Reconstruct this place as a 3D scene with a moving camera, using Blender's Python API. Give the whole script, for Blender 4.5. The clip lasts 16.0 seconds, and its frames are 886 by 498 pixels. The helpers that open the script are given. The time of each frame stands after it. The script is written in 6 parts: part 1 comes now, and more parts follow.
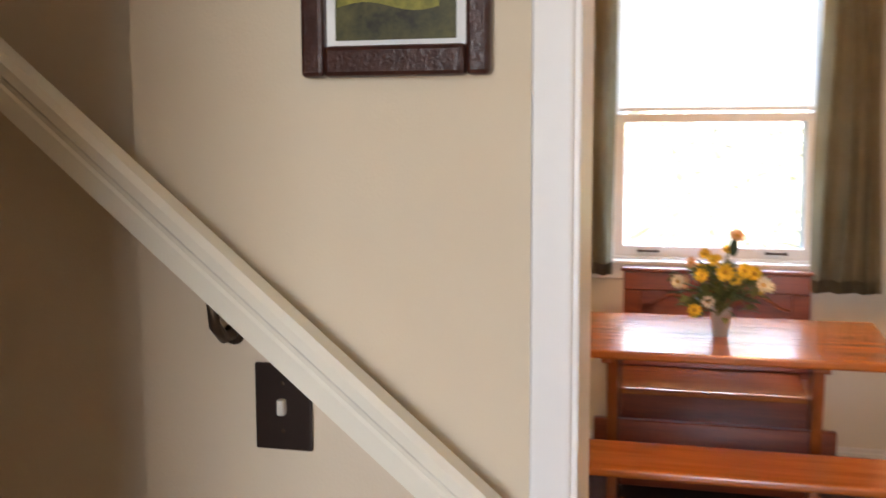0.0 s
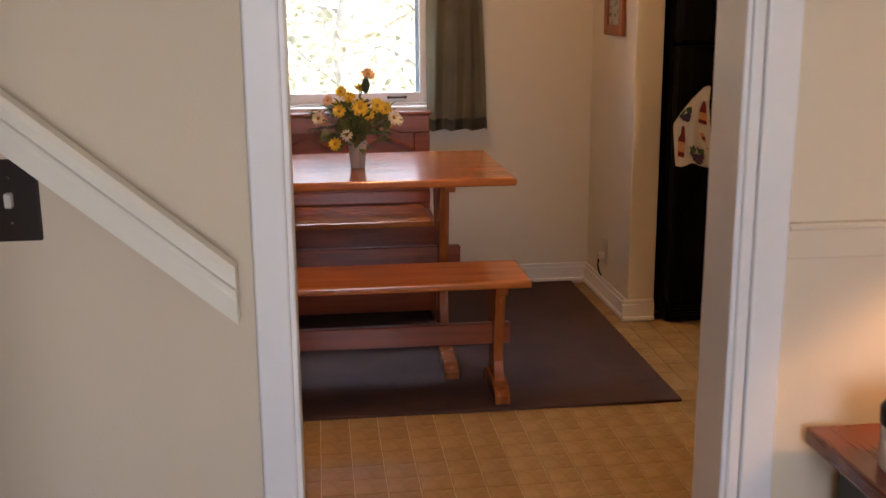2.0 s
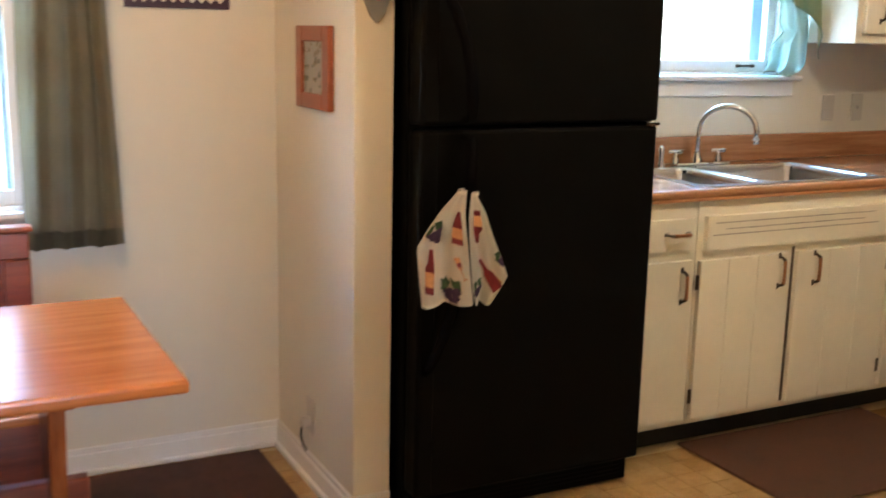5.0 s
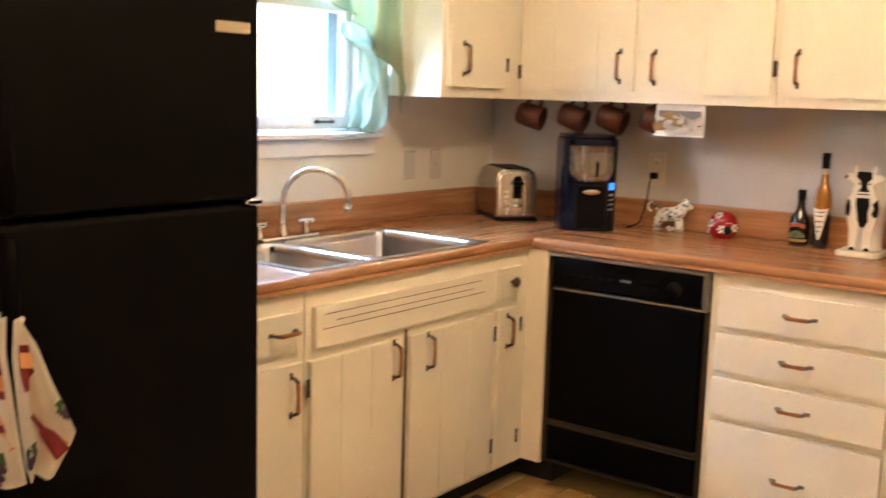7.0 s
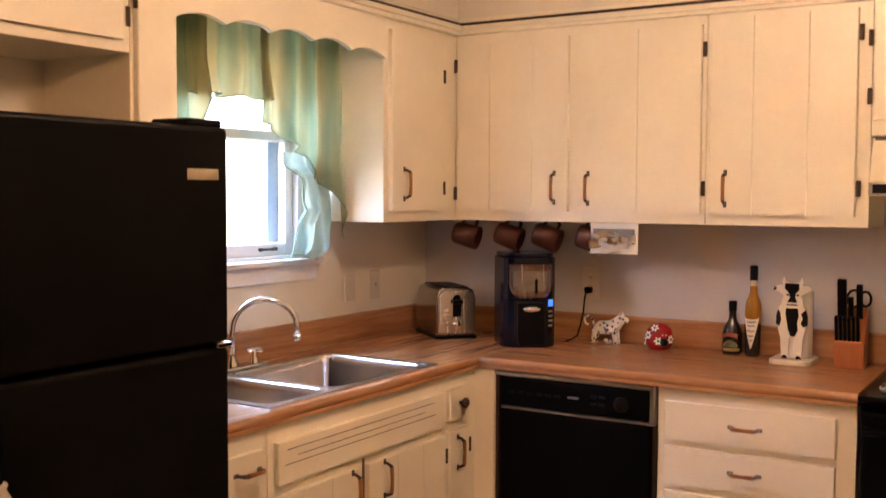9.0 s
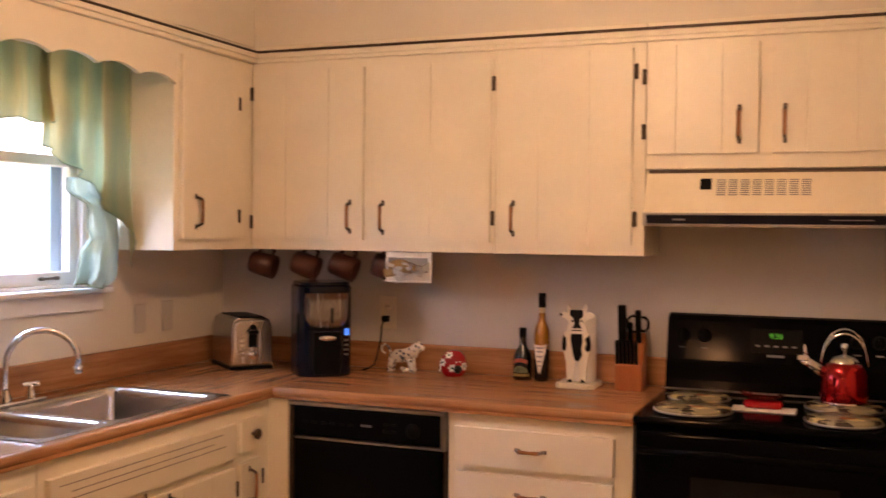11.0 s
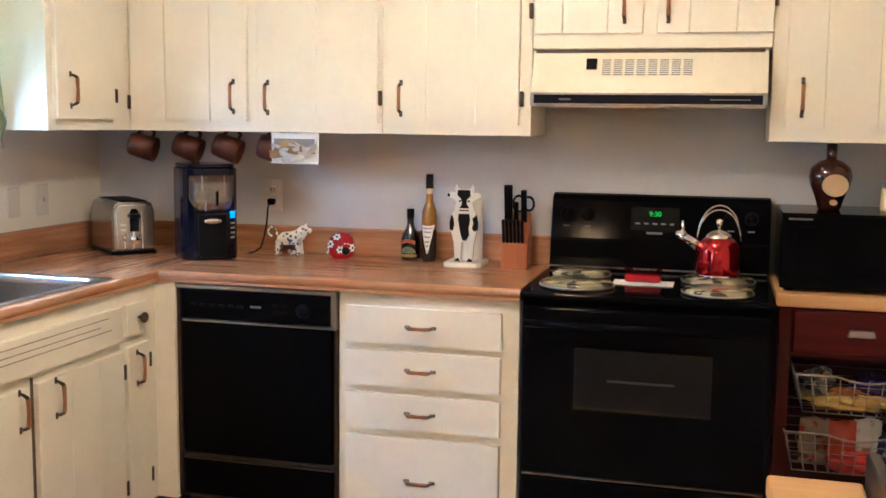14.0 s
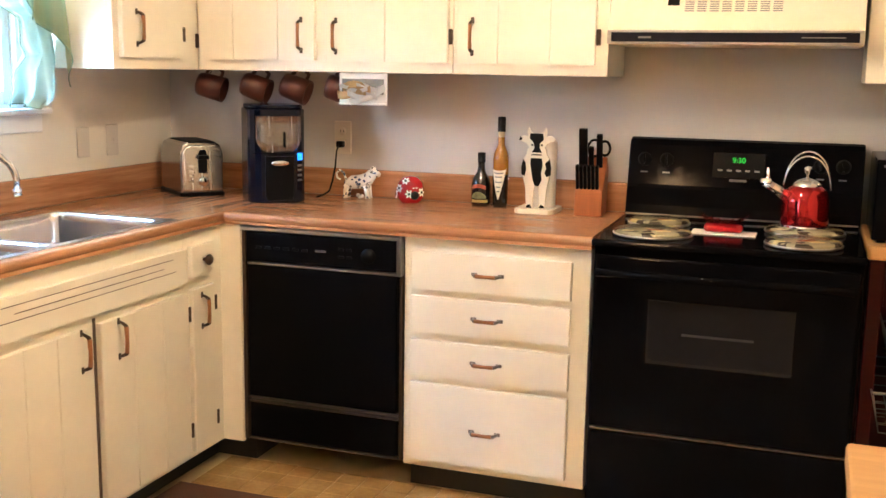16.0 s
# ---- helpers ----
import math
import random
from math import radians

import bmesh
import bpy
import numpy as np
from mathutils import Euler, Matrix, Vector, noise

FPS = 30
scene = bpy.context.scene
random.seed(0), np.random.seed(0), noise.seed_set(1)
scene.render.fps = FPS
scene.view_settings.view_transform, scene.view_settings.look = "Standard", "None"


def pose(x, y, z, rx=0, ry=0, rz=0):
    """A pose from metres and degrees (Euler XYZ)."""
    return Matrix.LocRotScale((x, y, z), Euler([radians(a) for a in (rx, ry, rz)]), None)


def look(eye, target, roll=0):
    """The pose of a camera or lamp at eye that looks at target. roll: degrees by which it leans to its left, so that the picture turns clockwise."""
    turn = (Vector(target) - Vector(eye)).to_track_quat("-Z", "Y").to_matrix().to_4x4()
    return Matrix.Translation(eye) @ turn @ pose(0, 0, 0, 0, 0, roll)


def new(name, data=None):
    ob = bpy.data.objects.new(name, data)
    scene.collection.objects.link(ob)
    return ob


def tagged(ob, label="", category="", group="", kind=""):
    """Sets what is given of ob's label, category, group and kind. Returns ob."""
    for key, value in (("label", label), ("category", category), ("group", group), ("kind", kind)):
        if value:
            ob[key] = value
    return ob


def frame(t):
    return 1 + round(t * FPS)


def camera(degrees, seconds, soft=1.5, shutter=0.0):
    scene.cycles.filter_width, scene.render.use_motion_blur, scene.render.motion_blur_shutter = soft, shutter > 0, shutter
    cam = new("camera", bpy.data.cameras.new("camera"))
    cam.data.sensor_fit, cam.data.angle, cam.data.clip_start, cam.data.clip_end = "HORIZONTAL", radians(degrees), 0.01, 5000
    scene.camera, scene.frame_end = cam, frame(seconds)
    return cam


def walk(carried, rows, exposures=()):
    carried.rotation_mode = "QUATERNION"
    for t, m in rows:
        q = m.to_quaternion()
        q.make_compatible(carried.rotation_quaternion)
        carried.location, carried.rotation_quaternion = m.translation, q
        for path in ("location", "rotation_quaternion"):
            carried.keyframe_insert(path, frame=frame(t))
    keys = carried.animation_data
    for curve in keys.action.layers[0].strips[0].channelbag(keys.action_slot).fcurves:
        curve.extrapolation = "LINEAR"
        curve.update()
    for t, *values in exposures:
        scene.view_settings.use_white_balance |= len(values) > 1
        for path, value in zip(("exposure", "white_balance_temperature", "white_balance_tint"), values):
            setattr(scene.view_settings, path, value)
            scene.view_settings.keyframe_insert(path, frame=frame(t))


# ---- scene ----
cam = camera(46.1, 16.0, shutter=0.5)
# seconds, eye, a place looked at, roll
PATH = [
    (0, (4.547, -4.166, 1.399), (2.625, -4.673, 1.181), -0.2),
    (0.5, (4.723, -4.222, 1.38), (2.753, -4.456, 1.126), -1.5),
    (1, (4.839, -4.245, 1.36), (2.87, -4.229, 1.011), 0.5),
    (1.5, (4.912, -4.224, 1.337), (2.969, -4.042, 0.896), -0.2),
    (2, (4.793, -4.281, 1.304), (2.859, -4.052, 0.849), -0.4),
    (2.5, (4.631, -4.334, 1.309), (2.71, -3.987, 0.871), -0.1),
    (3, (4.359, -4.331, 1.278), (2.463, -3.825, 0.89), 0.8),
    (3.2, (4.286, -4.319, 1.281), (2.385, -3.838, 0.885), 0.5),
    (5.3, (3.131, -4.006, 1.398), (1.42, -3.039, 1.026), 1.8),
    (5.5, (3.05, -3.978, 1.4), (1.367, -2.954, 1.051), 2.2),
    (6, (2.83, -3.898, 1.423), (1.319, -2.64, 1.06), 2.1),
    (6.5, (2.691, -3.836, 1.408), (1.308, -2.429, 1.081), 2.6),
    (7, (2.577, -3.749, 1.411), (1.388, -2.169, 1.114), 1.7),
    (7.5, (2.516, -3.761, 1.43), (1.434, -2.097, 1.184), 0.1),
    (8, (2.499, -3.83, 1.441), (1.44, -2.149, 1.215), -1.5),
    (8.2, (2.445, -3.865, 1.456), (1.386, -2.181, 1.246), -1.0),
    (10.3, (2.538, -3.877, 1.517), (1.572, -2.125, 1.516), 0.8),
    (10.5, (2.547, -3.866, 1.515), (1.633, -2.087, 1.501), 0.9),
    (11, (2.557, -3.837, 1.481), (1.816, -1.98, 1.442), 0.6),
    (11.5, (2.546, -3.855, 1.52), (1.885, -1.969, 1.438), 0.2),
    (12, (2.545, -3.856, 1.502), (1.908, -1.962, 1.407), 0.2),
    (12.5, (2.541, -3.852, 1.49), (1.937, -1.949, 1.36), 0.1),
    (13, (2.526, -3.862, 1.476), (1.962, -1.948, 1.329), 0.4),
    (13.5, (2.525, -3.86, 1.454), (1.978, -1.946, 1.256), 0.7),
    (14, (2.518, -3.86, 1.437), (2.009, -1.941, 1.196), 0.7),
    (14.5, (2.52, -3.856, 1.439), (2.045, -1.931, 1.175), 1.1),
    (15, (2.488, -3.858, 1.428), (2.027, -1.931, 1.154), 1.2),
    (15.5, (2.474, -3.834, 1.421), (1.891, -1.948, 1.101), 1.1),
    (16, (2.534, -3.734, 1.412), (1.877, -1.877, 1.071), 0.9),
]
walk(cam, [(t, look(eye, target, roll)) for t, eye, target, roll in PATH],
     exposures=[(0.0, 3.35, 7200, 22), (0.5, 2.55, 7300, 30), (1.0, 2.0, 7300, 31), (1.5, 2.3, 7300, 29), (2.0, 2.7, 7200, 27), (2.5, 2.85, 7150, 24), (3.0, 3.2, 7100, 21),
                (5.5, 4.0, 5400, 8), (6.5, 4.3, 6500, 19), (7.0, 4.2, 6500, 17), (8.0, 3.9, 6900, 29), (10.3, 3.4, 7600, 41), (11.0, 3.35, 7900, 44), (11.5, 3.55, 6200, 22), (12.5, 3.92, 5650, 18), (13.5, 4.1, 5150, 13), (14.5, 4.4, 5000, 12), (15.0, 4.5, 5100, 11), (15.5, 4.5, 5250, 11), (16.0, 4.6, 5800, 14)])

# ---- daylight, lamps ----
world = bpy.data.worlds.new("world")
scene.world = world
world.use_nodes = True
wn = world.node_tree
sky = wn.nodes.new("ShaderNodeTexSky")
sky.sky_type, sky.sun_disc = "NISHITA", False
sky.sun_elevation, sky.sun_rotation = radians(45), radians(30)
wn.links.new(sky.outputs[0], wn.nodes["Background"].inputs[0])
wn.nodes["Background"].inputs[1].default_value = 0.15


def lamp(name, kind, energy, color, m, **more):
    d = bpy.data.lights.new(name, kind)
    d.energy, d.color = energy, color
    if kind == "AREA":
        d.shape = "RECTANGLE"
        d.size, d.size_y = more["size"]
    elif kind == "SUN":
        d.angle = radians(0.5)
    else:
        d.shadow_soft_size = more["size"]
    ob = new(name, d)
    ob.matrix_world = m
    return ob


lamp("sun", "SUN", 5.0, (1.0, 0.95, 0.86), look((1, 9, 14), (-6, -3, 0)))
# the open sky above the dining and the kitchen window
lamp("sky_dining", "AREA", 21, (0.54, 0.75, 1.0), look((-1.3, -4.2, 2.95), (0.6, -4.2, 1.0)), size=(1.8, 1.2))
lamp("sky_kitchen", "AREA", 19, (0.32, 0.64, 1.0), look((-1.1, -1.3, 2.9), (0.5, -1.3, 1.2)), size=(1.4, 1.0))
# added fill lamp at an unseen opening, brightens the hall and dining walls
lamp("hall_fill", "AREA", 6.2, (0.68, 0.83, 1.0), look((6.95, -4.15, 1.5), (3.4, -4.0, 1.1)), size=(1.0, 1.15))
# the lit ceiling fixture of the kitchen
lamp("ceiling_bulb", "POINT", 3.2, (1.0, 0.77, 0.48), pose(1.74, -1.72, 2.27), size=0.07)
# added warm fill lamp over the dining table, its source unseen
lamp("dining_fill", "POINT", 4.0, (1.0, 0.58, 0.25), pose(1.6, -4.0, 2.135), size=0.06)
# the lit table lamp
lamp("table_lamp_bulb", "POINT", 2.2, (1.0, 0.60, 0.28), pose(3.56, -3.06, 1.12), size=0.03)

# ---- materials ----
MATS = {}


def mat(name, col, rough=0.5, metal=0.0, vary=0.08, scale=6.0, bump=0.0, bscale=60.0, grain=None, col2=None,
        coat=0.0, emit=None, trans=0.0, island=0.0, ior=1.45):
    """A surface with colour variation at two scales, fine relief and uneven gloss."""
    if name in MATS:
        return MATS[name]
    m = bpy.data.materials.new(name)
    m.use_nodes = True
    nt = m.node_tree
    p = nt.nodes["Principled BSDF"]
    N, L = nt.nodes.new, nt.links.new
    tc = N("ShaderNodeTexCoord")
    mp = N("ShaderNodeMapping")
    L(tc.outputs["Object"], mp.inputs[0])
    if grain:
        mp.inputs["Scale"].default_value = grain
    n1 = N("ShaderNodeTexNoise")
    n1.inputs["Scale"].default_value, n1.inputs["Detail"].default_value = scale, 5
    L(mp.outputs[0], n1.inputs["Vector"])
    n2 = N("ShaderNodeTexNoise")
    n2.inputs["Scale"].default_value, n2.inputs["Detail"].default_value = scale * 7, 3
    L(mp.outputs[0], n2.inputs["Vector"])
    add = N("ShaderNodeMath")
    add.operation = "MULTIPLY_ADD"
    add.inputs[1].default_value = 0.35
    L(n2.outputs[0], add.inputs[0])
    L(n1.outputs[0], add.inputs[2])
    ramp = N("ShaderNodeMapRange")
    ramp.inputs[1].default_value, ramp.inputs[2].default_value = 0.45, 0.9
    L(add.outputs[0], ramp.inputs[0])
    mix = N("ShaderNodeMix")
    mix.data_type = "RGBA"
    a = tuple(c * (1 - vary) for c in col)
    b = col2 or tuple(min(1, c * (1 + vary)) for c in col)
    mix.inputs[6].default_value, mix.inputs[7].default_value = (*a, 1), (*b, 1)
    L(ramp.outputs[0], mix.inputs[0])
    out = mix.outputs[2]
    if island:
        info = N("ShaderNodeObjectInfo")
        geo = N("ShaderNodeNewGeometry")
        sm = N("ShaderNodeMath")
        L(info.outputs["Random"], sm.inputs[0])
        L(geo.outputs["Random Per Island"], sm.inputs[1])
        hsv = N("ShaderNodeHueSaturation")
        mr = N("ShaderNodeMapRange")
        mr.inputs[2].default_value = 2.0
        mr.inputs[3].default_value, mr.inputs[4].default_value = 1 - island, 1 + island
        L(sm.outputs[0], mr.inputs[0])
        L(mr.outputs[0], hsv.inputs["Value"])
        L(out, hsv.inputs["Color"])
        out = hsv.outputs[0]
    L(out, p.inputs["Base Color"])
    rr = N("ShaderNodeMapRange")
    rr.inputs[3].default_value, rr.inputs[4].default_value = max(0.02, rough * 0.82), min(1, rough * 1.18)
    L(n1.outputs[0], rr.inputs[0])
    L(rr.outputs[0], p.inputs["Roughness"])
    p.inputs["Metallic"].default_value = metal
    p.inputs["IOR"].default_value = ior
    p.inputs["Coat Weight"].default_value = coat
    p.inputs["Coat Roughness"].default_value = 0.12
    p.inputs["Transmission Weight"].default_value = trans
    if bump:
        n3 = N("ShaderNodeTexNoise")
        n3.inputs["Scale"].default_value, n3.inputs["Detail"].default_value = bscale, 4
        L(mp.outputs[0], n3.inputs["Vector"])
        bp = N("ShaderNodeBump")
        bp.inputs["Strength"].default_value, bp.inputs["Distance"].default_value = bump, 0.004
        L(n3.outputs[0], bp.inputs["Height"])
        L(bp.outputs[0], p.inputs["Normal"])
    if emit:
        p.inputs["Emission Color"].default_value = (*emit[0], 1)
        p.inputs["Emission Strength"].default_value = emit[1]
    MATS[name] = m
    return m


def cloth(name, cols, glow=0.5, stripes=0.0):
    """Woven cloth that lets some light through; stripes: bands of two colours across y."""
    m = bpy.data.materials.new(name)
    m.use_nodes = True
    nt = m.node_tree
    nt.nodes.clear()
    N, L = nt.nodes.new, nt.links.new
    out = N("ShaderNodeOutputMaterial")
    d, t, mx = N("ShaderNodeBsdfDiffuse"), N("ShaderNodeBsdfTranslucent"), N("ShaderNodeMixShader")
    tc, mp, n = N("ShaderNodeTexCoord"), N("ShaderNodeMapping"), N("ShaderNodeTexNoise")
    mp.inputs["Scale"].default_value = (1, stripes or 1, 0.15 if stripes else 1)
    n.inputs["Scale"].default_value, n.inputs["Detail"].default_value = 5, 4
    L(tc.outputs["Object"], mp.inputs[0])
    L(mp.outputs[0], n.inputs["Vector"])
    cr = N("ShaderNodeValToRGB")
    cr.color_ramp.elements[0].position, cr.color_ramp.elements[1].position = 0.38, 0.62
    cr.color_ramp.elements[0].color, cr.color_ramp.elements[1].color = (*cols[0], 1), (*cols[1], 1)
    L(n.outputs[0], cr.inputs[0])
    weave = N("ShaderNodeTexNoise")
    weave.inputs["Scale"].default_value = 400
    L(tc.outputs["Object"], weave.inputs["Vector"])
    bp = N("ShaderNodeBump")
    bp.inputs["Strength"].default_value, bp.inputs["Distance"].default_value = 0.4, 0.001
    L(weave.outputs[0], bp.inputs["Height"])
    for s in (d, t):
        L(cr.outputs[0], s.inputs[0])
        L(bp.outputs[0], s.inputs["Normal"])
    mx.inputs[0].default_value = glow
    L(d.outputs[0], mx.inputs[1])
    L(t.outputs[0], mx.inputs[2])
    L(mx.outputs[0], out.inputs[0])
    return m


def spotted(name, base, spots, scale, cut=0.42, rough=0.6):
    """A ground colour with scattered patches of other colours."""
    m = mat(name, base, rough, vary=0.04)
    nt = m.node_tree
    N, L = nt.nodes.new, nt.links.new
    p = nt.nodes["Principled BSDF"]
    was = p.inputs["Base Color"].links[0].from_socket
    tc = N("ShaderNodeTexCoord")
    wob = N("ShaderNodeTexNoise")
    wob.inputs["Scale"].default_value = scale * 2.2
    L(tc.outputs["Object"], wob.inputs["Vector"])
    mixv = N("ShaderNodeVectorMath")
    mixv.operation = "MULTIPLY_ADD"
    mixv.inputs[1].default_value = (0.7 / scale,) * 3
    L(wob.outputs["Color"], mixv.inputs[0])
    L(tc.outputs["Object"], mixv.inputs[2])
    v = N("ShaderNodeTexVoronoi")
    v.inputs["Scale"].default_value = scale
    L(mixv.outputs[0], v.inputs["Vector"])
    less = N("ShaderNodeMath")
    less.operation = "LESS_THAN"
    less.inputs[1].default_value = cut
    L(v.outputs["Distance"], less.inputs[0])
    cr = N("ShaderNodeValToRGB")
    cr.color_ramp.interpolation = "CONSTANT"
    el = cr.color_ramp.elements
    el[0].color = (*spots[0], 1)
    el[1].position, el[1].color = 1 / len(spots), (*spots[1 % len(spots)], 1)
    for i, c in enumerate(spots[2:], 2):
        e = el.new(i / len(spots))
        e.color = (*c, 1)
    sep = N("ShaderNodeSeparateColor")
    L(v.outputs["Color"], sep.inputs[0])
    L(sep.outputs[0], cr.inputs[0])
    mix = N("ShaderNodeMix")
    mix.data_type = "RGBA"
    L(less.outputs[0], mix.inputs[0])
    L(was, mix.inputs[6])
    L(cr.outputs[0], mix.inputs[7])
    L(mix.outputs[2], p.inputs["Base Color"])
    return m


WALL = mat("wall_paint", (0.72, 0.68, 0.58), 0.75, vary=0.03, scale=1.5, bump=0.12, bscale=220)
HALL = mat("hall_paint", (0.69, 0.575, 0.425), 0.75, vary=0.03, scale=1.3, bump=0.12, bscale=220)
# north wall: greyer and darker than the west wall
GREYW = mat("grey_north_wall", (0.50, 0.485, 0.47), 0.7, vary=0.04, scale=1.8, bump=0.12, bscale=220)
CEIL = mat("ceiling_paint", (0.78, 0.74, 0.66), 0.9, vary=0.03, scale=2, bump=0.25, bscale=120)
TRIM = mat("white_trim_paint", (0.78, 0.77, 0.75), 0.38, vary=0.03, scale=4, bump=0.05, bscale=90)
CAB = mat("cream_cabinet_paint", (0.80, 0.755, 0.63), 0.36, vary=0.035, scale=5, bump=0.08, bscale=70)
# dark colour standing for the shade in narrow gaps
GAPSHADE = mat("gap_shade_dark", (0.10, 0.07, 0.05), 0.8)
TOE = mat("toe_kick", (0.02, 0.018, 0.016), 0.7)
LAMX = mat("laminate_along_x", (0.31, 0.135, 0.058), 0.20, vary=0.05, scale=3, grain=(0.8, 20, 16), bump=0.04, col2=(0.50, 0.26, 0.13))
LAMY = mat("laminate_along_y", (0.31, 0.135, 0.058), 0.20, vary=0.05, scale=3, grain=(20, 0.8, 16), bump=0.04, col2=(0.50, 0.26, 0.13))
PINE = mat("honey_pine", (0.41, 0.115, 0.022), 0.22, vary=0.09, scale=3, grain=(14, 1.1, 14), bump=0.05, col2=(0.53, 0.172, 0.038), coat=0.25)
# uprights darker than the tops; stretchers and settle darker still
PINEV = mat("darker_pine_upright", (0.28, 0.070, 0.015), 0.26, vary=0.2, scale=3, grain=(14, 14, 1.1), bump=0.05, col2=(0.38, 0.11, 0.027), coat=0.2)
PINED = mat("dark_red_pine", (0.20, 0.040, 0.014), 0.3, vary=0.2, scale=3, grain=(14, 1.1, 14), col2=(0.28, 0.066, 0.022), coat=0.2)
BLACK = mat("black_enamel", (0.0030, 0.0031, 0.0040), 0.10, vary=0.2, bump=0.015, bscale=300, ior=1.10)
# black plastic with the window's blue sheen mixed into its colour
BLUESHEEN = mat("blue_sheen_plastic", (0.0025, 0.004, 0.012), 0.14, vary=0.2, ior=1.4)
BLACKM = mat("black_fridge_skin", (0.004, 0.004, 0.004), 0.30, vary=0.2, bump=0.15, bscale=500, ior=1.12)
BLACKP = mat("black_plastic", (0.0045, 0.0045, 0.005), 0.4, vary=0.2, ior=1.15)
DARKG = mat("smoked_glass", (0.012, 0.012, 0.013), 0.08, vary=0.1, ior=1.17)
STEEL = mat("brushed_steel", (0.42, 0.41, 0.40), 0.30, 1.0, vary=0.08, scale=3, grain=(1, 1, 30), bump=0.05, bscale=60)
STEELB = mat("bright_steel", (0.62, 0.61, 0.60), 0.26, 1.0, vary=0.08, scale=3, grain=(30, 30, 1), bump=0.05, bscale=60)
SINK = mat("sink_steel", (0.64, 0.62, 0.60), 0.22, 1.0, vary=0.08, scale=4)
CHROME = mat("chrome", (0.80, 0.80, 0.80), 0.06, 1.0, vary=0.02)
BRONZE = mat("dark_bronze", (0.075, 0.050, 0.032), 0.42, 0.7, vary=0.25, scale=30)
NICKEL = mat("worn_nickel", (0.24, 0.21, 0.18), 0.34, 0.9, vary=0.25, scale=30)
DULL = mat("dulled_trim", (0.13, 0.10, 0.08), 0.40, 0.9, vary=0.2, scale=20)
COPPER = mat("orange_grip", (0.36, 0.15, 0.055), 0.3, 0.3, vary=0.2, scale=30)
HOODM = mat("aged_almond_enamel", (0.76, 0.69, 0.52), 0.4, vary=0.06, scale=4, col2=(0.79, 0.73, 0.58))
DKBROWN = mat("dark_brown_plastic", (0.022, 0.012, 0.009), 0.35, vary=0.2)
RUGM = mat("brown_rug_pile", (0.066, 0.033, 0.027), 0.95, vary=0.25, scale=5, bump=0.9, bscale=260, col2=(0.092, 0.047, 0.037))
MATM = mat("brown_floor_mat", (0.085, 0.038, 0.022), 0.9, vary=0.2, scale=6, bump=0.7, bscale=220)
TILE = mat("vinyl_tile", (0.40, 0.245, 0.098), 0.24, vary=0.14, scale=9, bump=0.1, bscale=90, col2=(0.50, 0.335, 0.150), island=0.10)
GROUT = mat("vinyl_joint", (0.55, 0.40, 0.20), 0.4, vary=0.1, scale=20)
FRAMED = mat("dark_carved_frame", (0.045, 0.014, 0.009), 0.3, vary=0.3, scale=40, bump=0.3, bscale=150)
REDWOOD = mat("small_red_frame", (0.30, 0.085, 0.035), 0.35, vary=0.15, scale=20)
GLASS = mat("window_glass", (1, 1, 1), 0.0, vary=0.0, trans=1.0, ior=1.01)
BLIND = cloth("white_blind", ((0.85, 0.85, 0.82), (0.9, 0.9, 0.88)), 0.55)
OLIVE = cloth("olive_curtain", ((0.33, 0.30, 0.215), (0.39, 0.36, 0.26)), 0.3)
GREENC = cloth("green_yellow_curtain", ((0.28, 0.38, 0.24), (0.55, 0.47, 0.25)), 0.5, stripes=3.0)
HEMC = mat("green_hem", (0.20, 0.26, 0.16), 0.8, vary=0.15, scale=30)
# lining paled and blued: window glow through the cloth put into its colour
LINING = cloth("glow_pale_lining", ((0.42, 0.54, 0.48), (0.62, 0.68, 0.58)), 0.5, stripes=4.0)
CREAM = mat("cream_ceramic", (0.76, 0.72, 0.62), 0.25, vary=0.04)
WHITE = mat("white_gloss", (0.82, 0.82, 0.80), 0.3, vary=0.03)
BLACKPT = mat("black_paint", (0.006, 0.006, 0.006), 0.4, ior=1.2)
RED = mat("red_metal", (0.44, 0.007, 0.010), 0.12, 0.8, vary=0.08, coat=0.6)
REDG = mat("red_ceramic", (0.36, 0.010, 0.014), 0.15, vary=0.06, coat=0.5)
MUG = mat("brown_stoneware", (0.060, 0.016, 0.009), 0.34, vary=0.2, scale=20)
BLOCK = mat("knife_block_wood", (0.38, 0.125, 0.042), 0.4, vary=0.15, scale=4, grain=(14, 14, 1))
MAPLE = mat("maple_top", (0.52, 0.28, 0.095), 0.35, vary=0.1, scale=3, grain=(1, 14, 14), col2=(0.60, 0.35, 0.14))
# red cherry, darkened so the colour holds the dim light at the cart
CHERRY = mat("cherry_red_dimmed", (0.062, 0.006, 0.006), 0.32, vary=0.2, scale=4, grain=(1, 14, 14), ior=1.3)
CHERRYT = mat("cherry_table_top", (0.17, 0.034, 0.016), 0.28, vary=0.15, scale=4, grain=(1, 12, 12), coat=0.3)
PAPER = mat("paper", (0.80, 0.80, 0.78), 0.8, vary=0.04)
GREY = mat("grey_card", (0.22, 0.22, 0.22), 0.7)
TAN = mat("tan_paper", (0.52, 0.36, 0.18), 0.7, vary=0.1)
WHISKY = mat("amber_glass", (0.31, 0.135, 0.012), 0.08, vary=0.05, coat=0.5)
BROWNG = mat("brown_glass", (0.03, 0.008, 0.005), 0.08, vary=0.1, coat=0.5)
